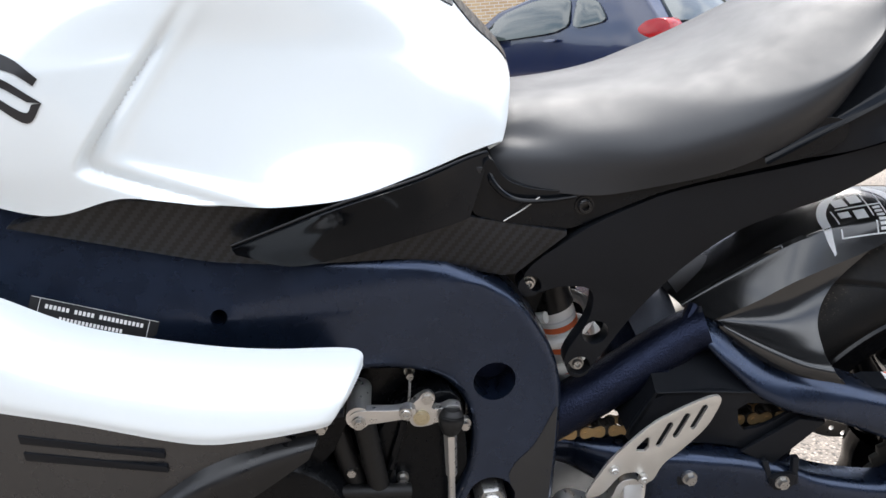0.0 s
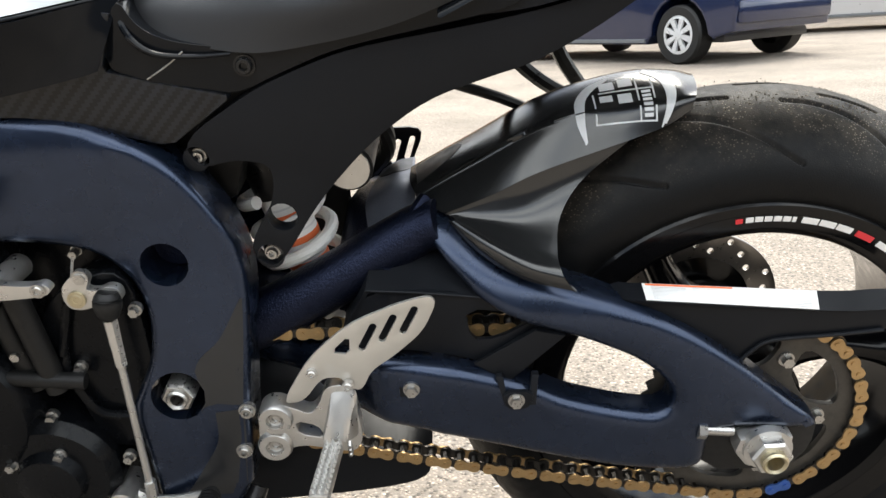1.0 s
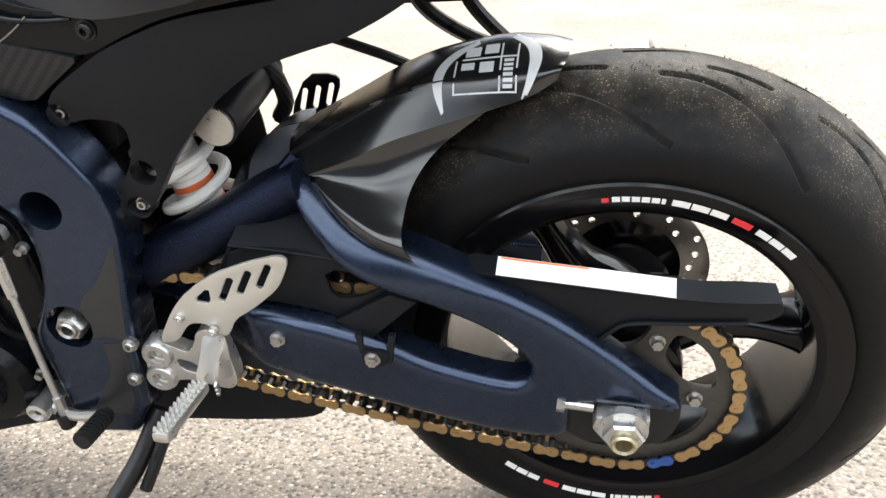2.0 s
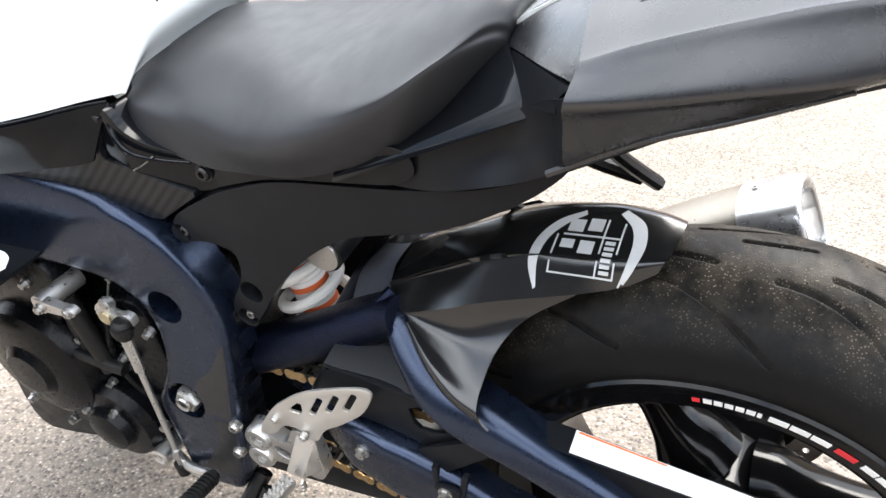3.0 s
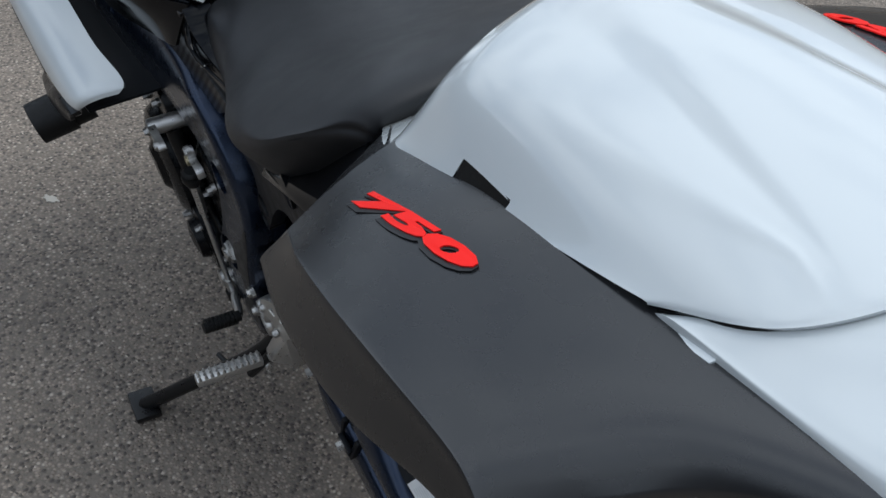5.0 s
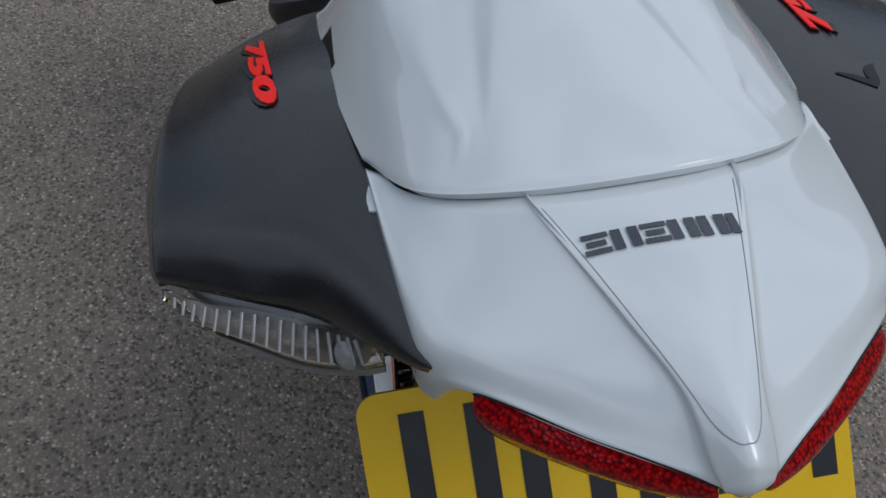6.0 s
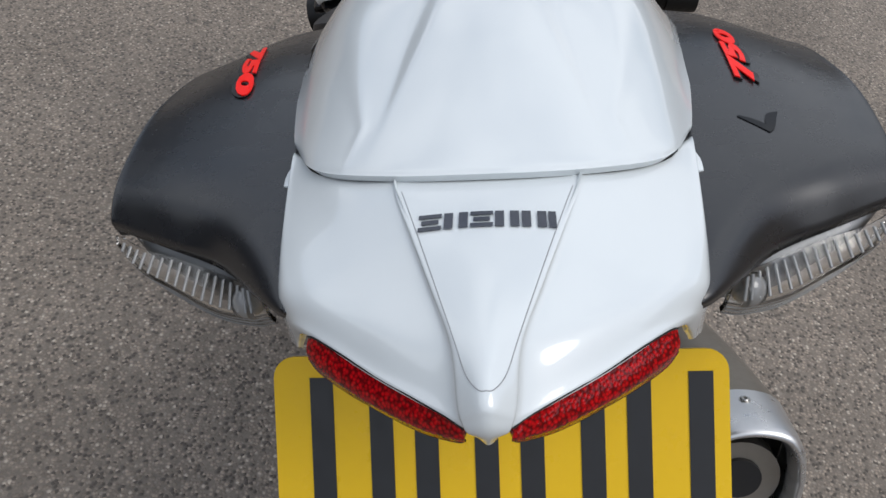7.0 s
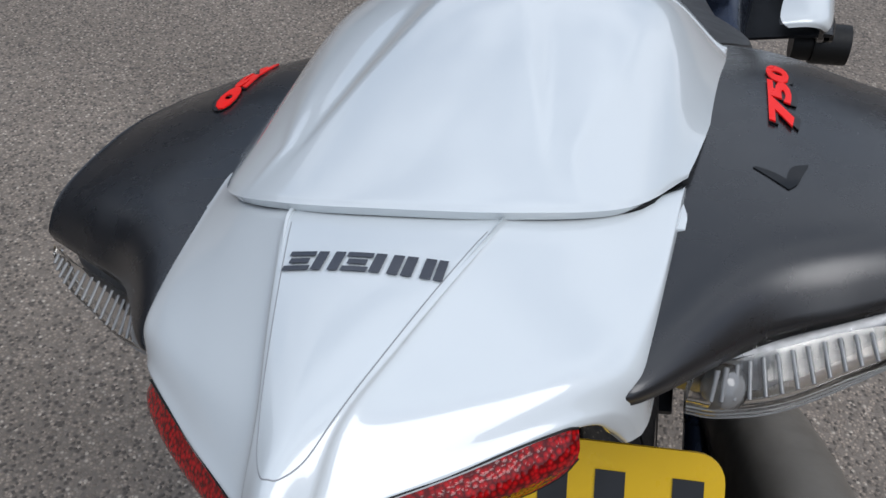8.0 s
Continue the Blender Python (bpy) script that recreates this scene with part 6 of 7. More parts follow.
    if s > 0:
        go, gu, gv, gw, gh = (-0.0560, -0.1640, 1.0), (0.990, 0.140, 0.0), (-0.140, 0.990, 0.0), 0.0950, 0.0118
    else:
        go, gu, gv, gw, gh = (0.0490, 0.1450, 1.0), (-0.999, 0.035, 0.0), (-0.035, -0.999, 0.0), 0.0790, 0.0108
    part("model_badge", lettering("750", go, gu, gv, tree, gw, gh, 0.18, 0.0011, 0.0009, 0.0010), RED, panel, "red raised number badge with a black edge")
    part("badge_edge", lettering("750", Vector(go) + Vector((0, -0.0016 * s, 0)), gu, gv, tree, gw, gh, 0.18, 0.0014, 0.0007, 0.0004, 0.0014), INK, panel)
    # indicator below the panel's trailing edge
    rows = [
        [(0.130, -0.1985, 0.921), (0.134, -0.198, 0.917), (0.131, -0.195, 0.911)], [(0.142, -0.180, 0.922), (0.150, -0.182, 0.915), (0.144, -0.182, 0.905)],
        [(0.152, -0.158, 0.924), (0.163, -0.160, 0.915), (0.158, -0.160, 0.900)], [(0.164, -0.136, 0.926), (0.177, -0.138, 0.916), (0.171, -0.136, 0.898)],
        [(0.177, -0.118, 0.931), (0.187, -0.117, 0.920), (0.180, -0.115, 0.903)], [(0.187, -0.107, 0.936), (0.192, -0.104, 0.926), (0.186, -0.104, 0.912)]]
    holder = part("indicator", skin([[(x, s * y, z) for x, y, z in r] for r in rows], 6, 6, False, 0.0025), CLEAR, bike, "clear indicator lens with moulded ribs")
    part("reflector", skin([[(x - 0.011, s * (y + 0.004), z) for x, y, z in r] for r in rows], 4, 4, False, 0.001), REFLECT, holder)
    crest = spline([(x + 0.0012, y, z - 0.0015) for (x, y, z), _, _ in rows], 24)
    belly = spline([(x + 0.0006, y, z + 0.002) for _, (x, y, z), _ in rows], 24)
    for k in range(17):
        a, b = crest[8 + 6 * k], belly[8 + 6 * k]
        bm = bmesh.new()
        rod(bm, (a.x, s * a.y, a.z), (b.x, s * b.y, b.z), 0.0011, 0.0008, n=8)
        part("lens_rib", shaded(bm, 60), RIBCLEAR, holder)
    for k in (0, 1, 2):
        lower = spline([tuple(Vector(m).lerp(Vector(b_), 0.3 + 0.27 * k) + Vector((0.0008, 0, 0))) for _, m, b_ in rows], 5)
        part("lens_line", tube([(p.x, s * p.y, p.z) for p in lower], 0.0005, 6, 1), RIBCLEAR, holder)
    bm = bmesh.new()
    bmesh.ops.create_uvsphere(bm, u_segments=20, v_segments=12, radius=0.0085, matrix=Matrix.Translation((0.179, s * -0.116, 0.920)))
    part("bulb", shaded(bm, 60), RIBCLEAR, holder)
# a small dark decal on the right panel
part("panel_decal", laid([([(0.0, 0.0085), (0.004, 0.0035), (0.009, -0.003), (0.0125, -0.0075)], [(0.001, 0.0095), (0.006, 0.0065), (0.010, 0.003), (0.0125, 0.000)]),
                          ([(0.0125, -0.0075), (0.016, -0.003), (0.019, 0.006), (0.0215, 0.013)], [(0.0125, 0.000), (0.013, 0.005), (0.0155, 0.011), (0.0215, 0.0135)])],
                         (0.0945, 0.1262, 1.0), (0.0, 1, 0.0), (-1, 0.0, 0), tree, 0.0005, 0.0004), GLOSS, panel, "small black winged decal")

COWL = [
    [(-0.146, 0, 0.878), (-0.140, -0.045, 0.882), (-0.122, -0.090, 0.893), (-0.100, -0.1195, 0.904)],
    [(-0.120, 0, 0.938), (-0.116, -0.045, 0.932), (-0.104, -0.088, 0.922), (-0.089, -0.1210, 0.9095)],
    [(-0.090, 0, 0.971), (-0.088, -0.045, 0.965), (-0.082, -0.086, 0.948), (-0.070, -0.1205, 0.9155)],
    [(-0.045, 0, 0.984), (-0.045, -0.047, 0.978), (-0.043, -0.087, 0.961), (-0.040, -0.1185, 0.9255)],
    [(0.000, 0, 0.989), (0.000, -0.048, 0.983), (0.000, -0.087, 0.966), (0.000, -0.1150, 0.9350)],
    [(0.060, 0, 0.990), (0.058, -0.048, 0.984), (0.054, -0.084, 0.968), (0.048, -0.1095, 0.9440)],
    [(0.120, 0, 0.9885), (0.116, -0.047, 0.983), (0.102, -0.081, 0.969), (0.080, -0.1045, 0.9495)],
    [(0.160, 0, 0.9865), (0.1535, -0.045, 0.982), (0.133, -0.080, 0.9695), (0.096, -0.1015, 0.9522)],
    [(0.1685, 0, 0.9850), (0.162, -0.045, 0.9805), (0.1405, -0.081, 0.9680), (0.0985, -0.1010, 0.9512)],
]


def cowl_bend(p):
    """A raised spine that widens to the rear, a hollow on each side of it, and a soft outer crease."""
    a = abs(p.y)
    spine = 0.0165 + 0.24 * max(p.x, -0.05)
    crease = 0.098 - 0.19 * (p.x + 0.085)
    f = ease((p.x + 0.115) / 0.05) * ease((0.150 - p.x) / 0.11)
    u = (a - spine) / max(0.012, crease - spine)
    hollow = ease(u / 0.34) * ease((1.0 - u) / 0.9) if 0 < u < 1 else 0.0
    swell = math.exp(-((u - 1.0) / 0.20) ** 2) * ease((0.160 - p.x) / 0.05) * ease((p.x + 0.10) / 0.05)
    return Vector((p.x, p.y, p.z - 0.0036 * f * hollow + 0.0008 * swell))


def bitten(bm, x0, x1, y):
    """The shell with a piece cut out of its left edge."""
    for co, no in (((x0, 0, 0), (1, 0, 0)), ((x1, 0, 0), (1, 0, 0)), ((0, y, 0), (0, 1, 0))):
        bmesh.ops.bisect_plane(bm, geom=bm.verts[:] + bm.edges[:] + bm.faces[:], plane_co=co, plane_no=no)
    gone = [f for f in bm.faces if x0 < f.calc_center_median().x < x1 and f.calc_center_median().y < y]
    bmesh.ops.delete(bm, geom=gone, context="FACES")
    return bm


cowl = part("seat_cowl", bitten(skin(COWL, 14, 26, True, 0.004, cowl_bend), -0.030, 0.0121, -0.1095), WHITE, bike, "glossy white seat cowl with two raised ribs")
for s in (1, -1):
    # black tube that draws the shadow line under the cowl's rear edge
    part("cowl_shadow_line", tube([(0.0985, s * -0.1000, 0.9465), (0.1375, s * -0.080, 0.9640), (0.1590, s * -0.045, 0.9760), (0.1655, 0, 0.9805)], 0.0012, 8), RUBBERBLACK, cowl)
    part("cowl_bracket", prism([(-0.06, s * -0.1165, 0.905), (0.03, s * -0.110, 0.925), (0.03, s * -0.07, 0.93), (-0.06, s * -0.07, 0.915)],
                               [(-0.06, s * -0.1125, 0.912), (0.03, s * -0.106, 0.932), (0.03, s * -0.07, 0.945), (-0.06, s * -0.07, 0.93)], 0.001), MATT, cowl)
# added black block that stands in for the shaded space inside the notch
part("notch_dark_fill", prism([(-0.0295, -0.1180, 0.9265), (0.0116, -0.1140, 0.9350), (0.0116, -0.1090, 0.9430), (-0.0295, -0.1095, 0.9385)],
                          [(-0.0295, -0.1130, 0.9200), (0.0116, -0.1090, 0.9280), (0.0116, -0.1020, 0.9370), (-0.0295, -0.1030, 0.9320)], 0), RUBBERBLACK, cowl, "black block added as the dark inside of the cowl's notch")
part("cowl_base", skin([[(-0.178, 0, 0.800), (-0.180, -0.040, 0.800), (-0.192, -0.062, 0.806), (-0.196, -0.074, 0.812)],
                        [(-0.165, 0, 0.850), (-0.170, -0.040, 0.848), (-0.184, -0.066, 0.844), (-0.190, -0.082, 0.842)],
                        [(-0.148, 0, 0.874), (-0.142, -0.045, 0.878), (-0.125, -0.090, 0.888), (-0.104, -0.1215, 0.902)],
                        [(-0.110, 0, 0.880), (-0.105, -0.045, 0.885), (-0.090, -0.090, 0.890), (-0.075, -0.1180, 0.903)]], 8, 8, True, 0.003), WHITE, cowl)

REAR = [
    [(0.156, 0, 0.9765), (0.153, -0.0385, 0.974), (0.151, -0.043, 0.9728), (0.134, -0.072, 0.963), (0.104, -0.0965, 0.949), (0.099, -0.1008, 0.9455), (0.099, -0.1015, 0.930)],
    [(0.172, 0, 0.9815), (0.1705, -0.0366, 0.9798), (0.1685, -0.0415, 0.9782), (0.150, -0.071, 0.968), (0.118, -0.0955, 0.9555), (0.112, -0.0998, 0.9515), (0.112, -0.1005, 0.930)],
    [(0.204, 0, 0.9850), (0.200, -0.0283, 0.9825), (0.1975, -0.0335, 0.9797), (0.181, -0.064, 0.9695), (0.161, -0.0905, 0.9585), (0.156, -0.0960, 0.9530), (0.156, -0.0966, 0.930)],
    [(0.235, 0, 0.9860), (0.231, -0.0191, 0.9832), (0.228, -0.0245, 0.9797), (0.212, -0.056, 0.9705), (0.194, -0.0845, 0.9612), (0.189, -0.0928, 0.9530), (0.187, -0.0940, 0.928)],
    [(0.260, 0, 0.9850), (0.2575, -0.0112, 0.9822), (0.2540, -0.0165, 0.9785), (0.238, -0.045, 0.9710), (0.216, -0.0755, 0.9630), (0.206, -0.0898, 0.9530), (0.200, -0.0925, 0.925)],
    [(0.2800, 0, 0.9815), (0.2780, -0.0090, 0.9752), (0.2735, -0.0140, 0.9710), (0.2520, -0.0425, 0.9648), (0.2255, -0.0738, 0.9580), (0.2140, -0.0860, 0.9470), (0.206, -0.0905, 0.924)],
    [(0.2850, 0, 0.9765), (0.2832, -0.0078, 0.9718), (0.2795, -0.0120, 0.9692), (0.2568, -0.0412, 0.9632), (0.2290, -0.0730, 0.9562), (0.2170, -0.0842, 0.9450), (0.208, -0.0890, 0.924)],
    [(0.2868, 0, 0.9700), (0.2846, -0.0064, 0.9672), (0.2800, -0.0108, 0.9672), (0.2572, -0.0405, 0.9612), (0.2292, -0.0722, 0.9535), (0.2185, -0.0818, 0.9400), (0.212, -0.0862, 0.926)],
    [(0.2850, 0, 0.9610), (0.2800, -0.0048, 0.9610), (0.2730, -0.0105, 0.9640), (0.2500, -0.0400, 0.9580), (0.2220, -0.0715, 0.9500), (0.2165, -0.0798, 0.9365), (0.211, -0.0842, 0.924)],
]
tail = part("tail_section", skin(REAR, 8, 8, True, 0.0015), WHITE, bike, "glossy white tail section between the rear lamps")
for s in (1, -1):
    part("tail_tongue", prism([(0.1040, s * -0.0995, 0.9490), (0.1340, s * -0.0968, 0.9535), (0.1340, s * -0.0968, 0.9465), (0.1040, s * -0.0995, 0.9420)],
                              [(0.1045, s * -0.1035, 0.9482), (0.1330, s * -0.1008, 0.9527), (0.1330, s * -0.1008, 0.9465), (0.1045, s * -0.1035, 0.9420)], 0.0008), WHITE, tail)
tail_tree = tree_of(tail)
line = spline([(0.1725, -0.0362), (0.2000, -0.0280), (0.231, -0.0188), (0.2575, -0.0108), (0.2700, -0.0068), (0.2765, -0.0028), (0.2775, 0.0), (0.2765, 0.0028), (0.2700, 0.0068), (0.2575, 0.0108), (0.231, 0.0188), (0.2000, 0.0280), (0.1725, 0.0362)], 6)
bead = [tail_tree.ray_cast(Vector((p.x, p.y, 1.1)), Vector((0, 0, -1)))[0] for p in line]
part("protector_edge", tube([tuple(p) for p in bead if p], 0.00024, 6, 1), FILMEDGE, tail, "thin edge of a clear triangular film")
# the brand mark as plain blocks of bars on a clear film
wo, wu, wv = (0.1965, 0.0, 1.1), (0.0, 1, 0), (-1, 0.0, 0)
for k, (x0, w) in enumerate(((-0.0272, 0.0094), (-0.0168, 0.0096), (-0.0062, 0.0090), (0.0036, 0.0096), (0.0142, 0.0098), (0.0248, 0.0030))):
    if k in (0, 2):
        strips = [bar(x0, -0.0048, x0 + w, -0.0026), bar(x0 + 0.0012, -0.0012, x0 + w - 0.0012, 0.0012), bar(x0, 0.0026, x0 + w, 0.0048)]
    elif k == 5:
        strips = [bar(x0, -0.0048, x0 + w, 0.0048)]
    else:
        strips = [bar(x0, -0.0048, x0 + 0.0036, 0.0048), bar(x0 + w - 0.0036, -0.0048, x0 + w, 0.0048)]
    part("brand_block", laid(strips, wo, wu, wv, tail_tree, 0.0009, 0.0003, 3), DARKCHROME, tail, "dark chrome block")
for s in (1, -1):
    rows = [
        [(0.2300, -0.0730, 0.9540), (0.2340, -0.0738, 0.9510), (0.2360, -0.0732, 0.9478)], [(0.2330, -0.0694, 0.9562), (0.2398, -0.0696, 0.9510), (0.2412, -0.0680, 0.9445)],
        [(0.2430, -0.0578, 0.9592), (0.2508, -0.0580, 0.9525), (0.2500, -0.0560, 0.9435)], [(0.2555, -0.0428, 0.9615), (0.2632, -0.0425, 0.9550), (0.2625, -0.0400, 0.9472)],
        [(0.2688, -0.0262, 0.9650), (0.2752, -0.0255, 0.9592), (0.2748, -0.0240, 0.9530)], [(0.2790, -0.0132, 0.9672), (0.2826, -0.0122, 0.9630), (0.2822, -0.0115, 0.9585)],
        [(0.2828, -0.0085, 0.9668), (0.2840, -0.0082, 0.9635), (0.2832, -0.0082, 0.9605)]]
    lamp = part("tail_lamp", skin([[(x, s * y, z) for x, y, z in r] for r in rows], 8, 8, False, 0.003), REDLENS, bike, "red faceted tail lamp with small bright bulbs")
    part("lamp_seal", tube([(x, s * y, z + 0.0008) for (x, y, z), _, _ in rows], 0.0004, 8), RUBBERBLACK, lamp)
    part("lamp_seal", tube([(x - 0.001, s * y, z - 0.0008) for _, _, (x, y, z) in rows], 0.0006, 8), RUBBERBLACK, lamp)

# number plate and its carrier
PT = Matrix(((0, 0.67, 0.74, 0.1545), (1, 0, 0, -0.001), (0, -0.74, 0.67, 0.8465), (0, 0, 0, 1)))
b = bmesh.new()
out = []
for cx, cy, a0 in ((0.1125, 0.012, -90), (0.1125, 0.178, 0), (-0.1125, 0.178, 90), (-0.1125, 0.012, 180)):
    out += [(cx + 0.012 * math.cos(radians(a0 + 15 * k)), cy + 0.012 * math.sin(radians(a0 + 15 * k))) for k in range(7)]
a = [b.verts.new((x, y, 0)) for x, y in out]
c = [b.verts.new((x, y, 0.003)) for x, y in out]
b.faces.new(a[::-1])
b.faces.new(c)
for i in range(len(a)):
    b.faces.new((a[i - 1], a[i], c[i], c[i - 1]))
b.transform(PT)
number = part("number_plate", shaded(b), YELLOW, bike, "yellow rear number plate with black bars")
for row, y0 in enumerate((0.012, 0.102)):
    for k in range(4 if row == 0 else 3):
        for e in (0, 1):
            x0 = -0.104 + 0.058 * k + 0.030 * row + 0.033 * e
            t = prism([(x0, y0, 0.0032), (x0 + 0.013, y0, 0.0032), (x0 + 0.013, y0 + 0.070, 0.0032), (x0, y0 + 0.070, 0.0032)], [(x0, y0, 0.0036), (x0 + 0.013, y0, 0.0036), (x0 + 0.013, y0 + 0.070, 0.0036), (x0, y0 + 0.070, 0.0036)], 0)
            t.transform(PT)
            part("plate_bar", t, INK, number)
t = block((0, 0.095, -0.004), (0.240, 0.180, 0.006), 0.002)
t.transform(PT)
carrier = part("plate_carrier", t, MATT, bike, "black number plate carrier")
part("carrier_post", prism([(0.02, -0.045, 0.86), (0.12, -0.045, 0.90), (0.12, 0.045, 0.90), (0.02, 0.045, 0.86)], [(0.13, -0.040, 0.80), (0.165, -0.040, 0.83), (0.165, 0.040, 0.83), (0.13, 0.040, 0.80)], 0.004), MATT, carrier)

# brake disc and caliper on the far side
holes = [ring_loop(r * math.cos(a), AXLE[1] + r * math.sin(a), 0.0042, n=10) for k in range(27) for r, a in ((0.078 + 0.0085 * (k % 3), 2 * math.pi * k / 27),)]
disc = part("brake_disc", rounded_plate(ring_loop(*AXLE, 0.1025, n=72), 0.098, 0.103, 0.0006, holes + [ring_loop(*AXLE, 0.066, n=36)], 0, None, 2, 0.008, 0.03), DISC, bike, "drilled steel rear brake disc")
part("disc_carrier", turned([(0.068, 0.098), (0.068, 0.102), (0.030, 0.100), (0.030, 0.085)], *AXLE, n=36), RIMBLACK, disc)
part("brake_caliper", prism([(-0.10, 0.085, 0.36), (-0.03, 0.085, 0.42), (0.02, 0.085, 0.46), (-0.09, 0.085, 0.46)], [(-0.10, 0.135, 0.37), (-0.03, 0.135, 0.42), (0.02, 0.135, 0.45), (-0.09, 0.135, 0.45)], 0.008), CAST, bike, "black rear brake caliper")

# silencer on the right
muf = []
for x, y, z, rx, rz in ((-0.40, 0.140, 0.275, 0.032, 0.032), (-0.32, 0.168, 0.318, 0.042, 0.046), (-0.17, 0.200, 0.385, 0.050, 0.056), (-0.057, 0.216, 0.440, 0.051, 0.057), (-0.025, 0.219, 0.456, 0.051, 0.057)):
    muf.append([(x - 0.35 * rz * math.sin(a), y + rx * math.copysign(abs(math.cos(a)) ** 0.7, math.cos(a)), z + rz * math.copysign(abs(math.sin(a)) ** 0.8, math.sin(a))) for a in [2 * math.pi * k / 12 for k in range(13)]])
silencer = part("silencer", skin(muf, 6, 4, False, 0.002), SMOKE, bike, "heat-stained grey silencer with a bright end cap")
silencer.matrix_basis = pose(0.004, 0, 0.019)
end = muf[-1]
cap = [[(x + d, 0.219 + (y - 0.219) * k, 0.456 + e + (z - 0.456) * k) for x, y, z in end] for d, e, k in ((0.0, 0.0, 1.02), (0.050, 0.020, 1.02), (0.062, 0.025, 0.97), (0.064, 0.026, 0.86), (0.055, 0.022, 0.80), (0.045, 0.018, 0.76))]
part("end_cap", skin(cap, 5, 4, False, 0.002), MUFFLER, silencer, "bright alloy silencer end cap")
b = bmesh.new()
rod(b, (0.003, 0.215, 0.459), (0.021, 0.215, 0.467), 0.038, n=24)
part("cap_floor", shaded(b, 30), SMOKE, silencer)
b = bmesh.new()
rod(b, (0.011, 0.214, 0.463), (0.025, 0.214, 0.469), 0.021, n=24)
part("outlet", shaded(b, 30), INK, silencer)
bolt("cap_bolt", silencer, -0.028, 0.222, 0.520, 0.005, 0.003, kind="round", way=(-0.35, 0, 0.94))
for pts in ([(-0.240, 0.118, 0.690), (-0.225, 0.120, 0.645), (-0.190, 0.140, 0.605), (-0.140, 0.175, 0.565)], [(-0.185, 0.118, 0.690), (-0.172, 0.125, 0.645), (-0.150, 0.145, 0.605), (-0.120, 0.175, 0.560)]):
    part("silencer_hanger", tube(pts, 0.0085, 8), BLACKMETAL, bike, "black silencer hanger strut")
part("silencer_hanger", block((-0.210, 0.120, 0.668), (0.075, 0.008, 0.045), 0.003), BLACKMETAL, bike, "black silencer hanger plate")


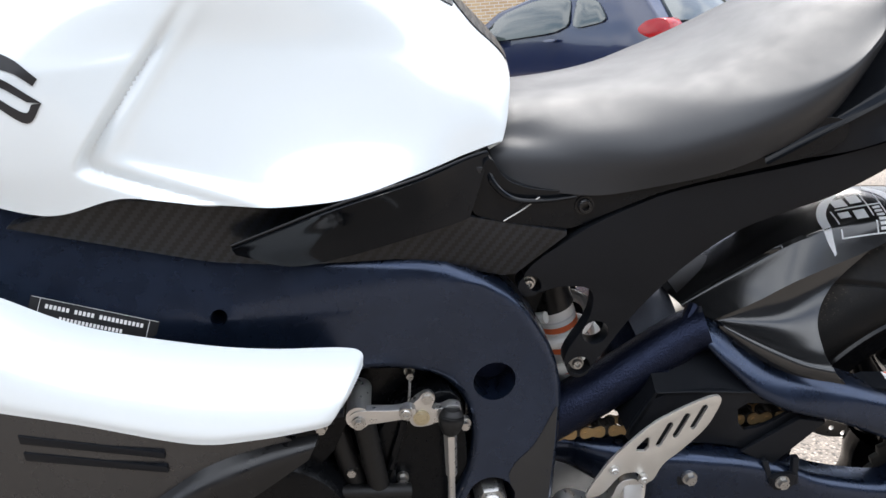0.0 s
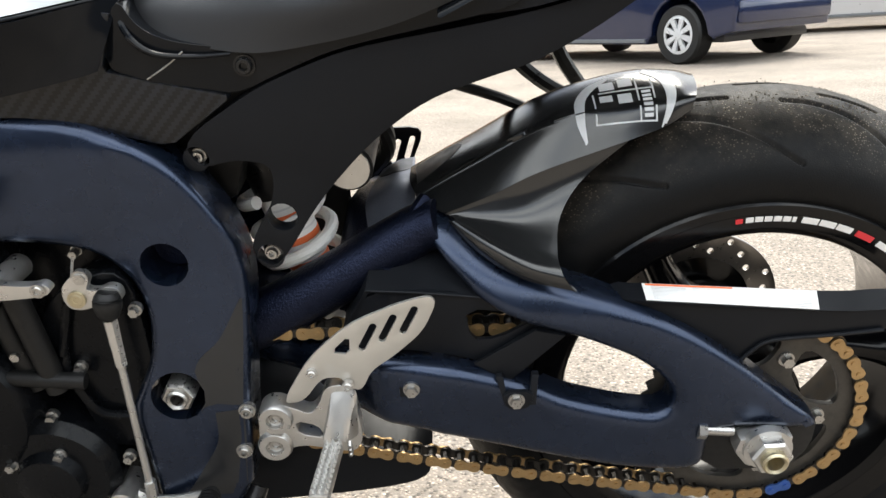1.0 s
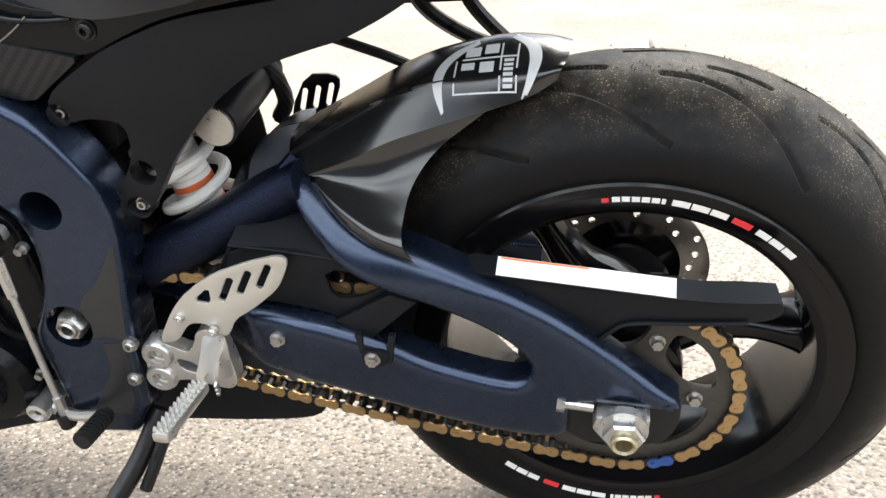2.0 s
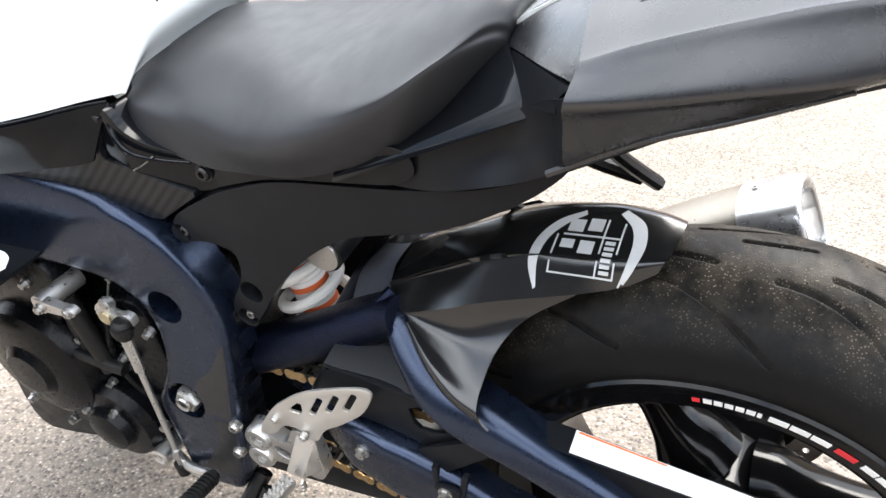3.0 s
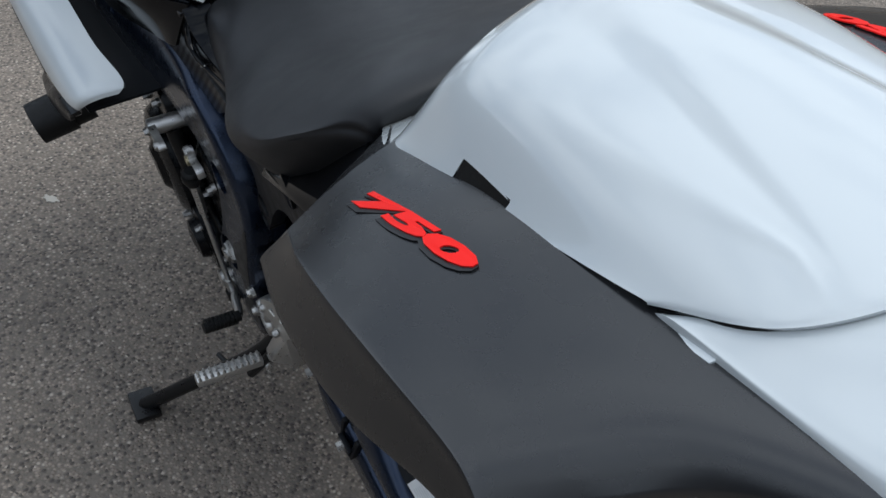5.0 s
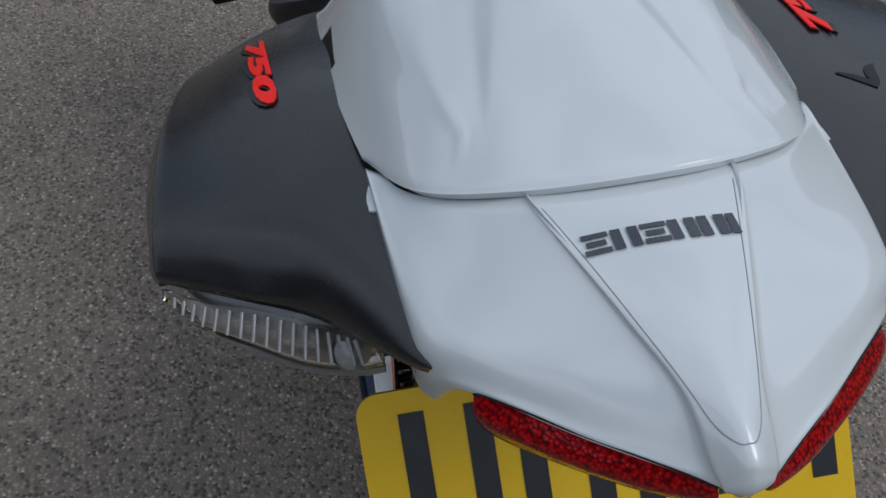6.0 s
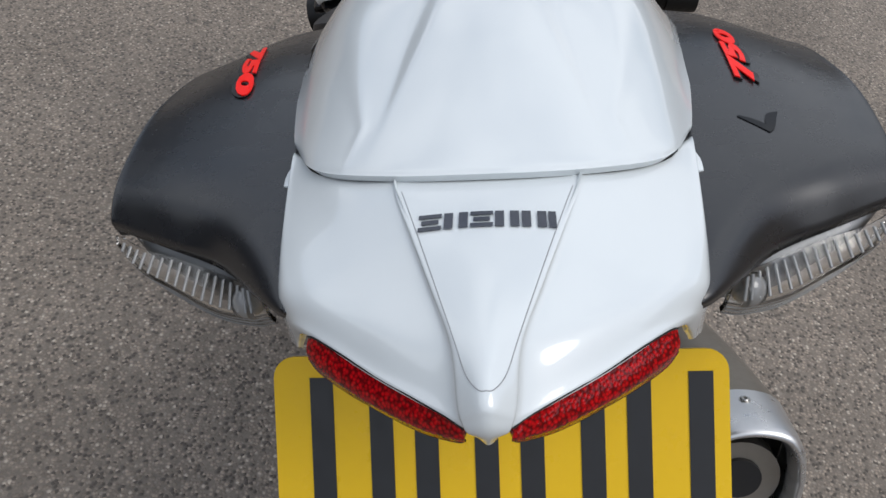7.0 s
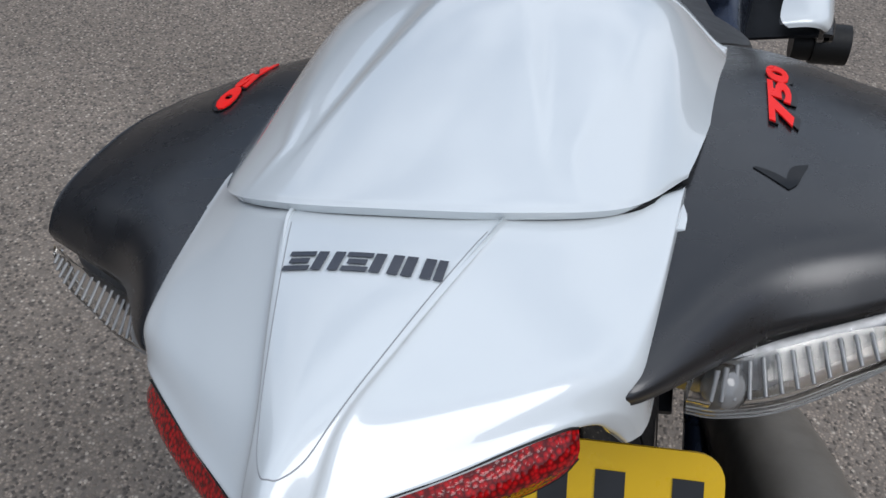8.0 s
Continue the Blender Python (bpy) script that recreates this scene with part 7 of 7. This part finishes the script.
# ---- parked cars and the wall behind ----
def car(label, paint, at, heading, length=4.05, width=1.70, height=1.47, base=2.54):
    """A hatchback: rear axle over its origin, nose to +x before it is turned."""
    thing = new("parked_car")
    thing.matrix_basis = pose(at[0], at[1], 0, 0, 0, heading)
    tagged(thing, label, "car", "parked cars")
    r, hw = 0.30, width / 2
    back_, front = -0.66, length - 0.66

    def warp(p):
        k = 1 - 0.26 * max(0.0, p.z - 0.88) - 0.10 * max(0.0, 0.4 - p.z)
        e = 1 - 0.16 * max(0.0, (p.x - front + 0.75) / 0.75) ** 2 - 0.12 * max(0.0, (back_ + 0.5 - p.x) / 0.5) ** 2
        return Vector((p.x, p.y * k * e, p.z))

    def arch(x):
        return [(x + 0.37 * math.cos(a), 0.30 + 0.37 * math.sin(a)) for a in [math.pi * k / 10 for k in range(11)]]

    outline = [(back_ + 0.03, 0.32), (back_, 0.55), (back_ + 0.04, 0.88), (back_ + 0.10, 0.98), (back_ + 0.42, 1.40), (back_ + 0.75, height), (1.35, height - 0.02), (1.95, height - 0.14), (2.62, 0.98), (front - 0.28, 0.82), (front - 0.03, 0.62), (front, 0.36), (front - 0.1, 0.22)]
    outline += [*arch(base), *[(x, 0.20) for x in (base - 0.45, 0.45)], *arch(0.0), (-0.42, 0.26)]
    body = part("body", plate(outline, -hw, hw, 0.07, rounds=0, warp=warp, segments=4), paint, thing)
    for s in (-1, 1):
        for shape in ([(0.14, 1.08), (0.30, 1.31), (0.62, 1.385), (0.66, 1.03)], [(0.72, 1.02), (0.70, 1.39), (1.30, 1.41), (1.86, 1.30), (2.34, 0.99), (2.2, 0.97)]):
            part("side_window", plate(shape, s * (hw + 0.004), s * (hw - 0.03), 0.004, rounds=2, warp=warp, share=0.15), CARGLASS, thing)
        part("door_handle", plate(ring_loop(0.98, 0.93, 0.10, 0.018), s * (hw + 0.020), s * (hw - 0.01), 0.008, rounds=0, warp=warp), paint, thing)
        part("sill_strip", plate([(0.45, 0.26), (2.05, 0.26), (2.05, 0.22), (0.45, 0.22)], s * (hw + 0.006), s * (hw - 0.05), 0.004, rounds=0), CARTRIM, thing)
        part("mirror", block((1.98, s * (hw + 0.05), 0.99), (0.12, 0.20, 0.13), 0.04), CARTRIM, thing)
        part("tail_light", plate([(back_ - 0.01, 0.86), (back_ + 0.08, 1.06), (back_ + 0.30, 1.05), (back_ + 0.42, 0.95), (back_ + 0.20, 0.84)], s * (hw - 0.005), s * (hw - 0.25), 0.03, rounds=2, warp=lambda p: warp(p) + Vector((-0.015, s * 0.016, 0))), REDLENS, thing, "red tail light")
        for x in (0.0, base):
            w = part("tyre", turned([(r, s * (hw - 0.20)), (r, s * (hw - 0.03)), (r - 0.02, s * (hw - 0.005)), (0.20, s * (hw - 0.005)), (0.19, s * (hw - 0.03)), (0.19, s * (hw - 0.20))], x, r, 40), RUBBERBLACK, thing)
            bms = [turned([(0.195, s * (hw - 0.03)), (0.195, s * (hw - 0.012)), (0.165, s * (hw - 0.010)), (0.165, s * (hw - 0.03))], x, r, 40), turned([(0.05, s * (hw - 0.03)), (0.05, s * (hw - 0.004)), (0.001, s * (hw - 0.002)), (0.001, s * (hw - 0.03))], x, r, 20)]
            for k in range(8):
                a = 2 * math.pi * k / 8 + 0.3
                c_, s_ = math.cos(a), math.sin(a)
                bms.append(prism([(x + q * c_ - t * s_, s * (hw - 0.03), r + q * s_ + t * c_) for q, t in ((0.04, -0.022), (0.17, -0.036), (0.17, 0.036), (0.04, 0.022))], [(x + q * c_ - t * s_, s * (hw - 0.008), r + q * s_ + t * c_) for q, t in ((0.04, -0.018), (0.17, -0.030), (0.17, 0.030), (0.04, 0.018))], 0))
            part("hubcap", bms[0], HUBCAP, w)
            part("hub_centre", bms[1], HUBCAP, w)
            for one in bms[2:]:
                part("hub_spoke", one, HUBCAP, w)
            part("wheel_back", turned([(0.19, s * (hw - 0.06)), (0.19, s * (hw - 0.05)), (0.001, s * (hw - 0.05)), (0.001, s * (hw - 0.06))], x, r, 24), INK, w)
    part("rear_window", prism([(back_ + 0.13, -0.58, 1.01), (back_ + 0.13, 0.58, 1.01), (back_ + 0.40, 0.50, 1.355), (back_ + 0.40, -0.50, 1.355)], [(back_ + 0.095, -0.58, 1.02), (back_ + 0.095, 0.58, 1.02), (back_ + 0.365, 0.50, 1.365), (back_ + 0.365, -0.50, 1.365)], 0.004), CARGLASS, thing)
    part("windscreen", prism([(2.60, -0.60, 1.0), (2.60, 0.60, 1.0), (1.97, 0.52, 1.32), (1.97, -0.52, 1.32)], [(2.63, -0.60, 1.01), (2.63, 0.60, 1.01), (2.0, 0.52, 1.335), (2.0, -0.52, 1.335)], 0.004), CARGLASS, thing)
    part("bumper", block((back_ + 0.03, 0, 0.50), (0.14, width * 0.84, 0.22), 0.05), paint, thing)
    part("underside", block((1.35, 0, 0.26), (3.6, width * 0.78, 0.10), 0.02), INK, thing)
    return thing


car("dark blue hatchback parked on the asphalt, silver hubcaps", CARBLUE, (2.72, 8.39), 123)
car("red hatchback parked with its tail to the motorcycle", CARRED, (-0.75, 12.6), 100)
car("silver hatchback parked side-on beyond the blue one", CARSILVER, (4.6, 13.3), -14)

# its unseen upper storeys and roof are added to block low sky from reflections
house = new("brick_building")
house.matrix_basis = pose(0, 20, 0, 0, 0, 0)
tagged(house, "yellow brick building beyond the parked cars", "building")
OPENINGS = [(x, z) for z in (1.0, 3.9, 6.8) for x in (-12, -7, 5, 10)]
part("wall", plate([(-18, 0), (18, 0), (18, 9.4), (-18, 9.4)], 0, 0.35, 0, [[(x, z), (x + 1.4, z), (x + 1.4, z + 1.2), (x, z + 1.2)] for x, z in OPENINGS], 0), brick_wall(), house)
for x, z in OPENINGS:
    w = part("window", plate([(x, z), (x + 1.4, z), (x + 1.4, z + 1.2), (x, z + 1.2)], 0.08, 0.14, 0, [[(x + 0.08, z + 0.08), (x + 1.32, z + 0.08), (x + 1.32, z + 1.12), (x + 0.08, z + 1.12)]], 0), PAPER, house)
    part("pane", plate([(x + 0.08, z + 0.08), (x + 1.32, z + 0.08), (x + 1.32, z + 1.12), (x + 0.08, z + 1.12)], 0.10, 0.11, 0, rounds=0), CARGLASS, w)
part("roof", prism([(-18.4, -0.5, 9.4), (18.4, -0.5, 9.4), (18.4, 6, 9.4), (-18.4, 6, 9.4)], [(-18.4, 2.6, 12.6), (18.4, 2.6, 12.6), (18.4, 2.9, 12.6), (-18.4, 2.9, 12.6)], 0), plain("brown_roof_tiles", (0.12, 0.07, 0.05), 0.8, var=0.3, scale=8), house)


# unseen plain walls, added to close the car park and darken side reflections
DARKWALL = plain("dark_wall_grey", (0.030, 0.036, 0.050), 0.85, var=0.25, scale=3)
for key, x, y, turn_ in (("wall_south", 0, -8.5, 180), ("wall_west", -20, 4, 90), ("wall_east", 26, 4, -90)):
    w = part(key, plate([(-26, 0), (26, 0), (26, 3.6), (-26, 3.6)], 0, 0.4, 0, rounds=0), DARKWALL)
    w.matrix_basis = pose(x, y, 0, 0, 0, turn_)
    tagged(w, "unseen plain dark wall added to close the car park and darken reflections", "wall", kind="structure")
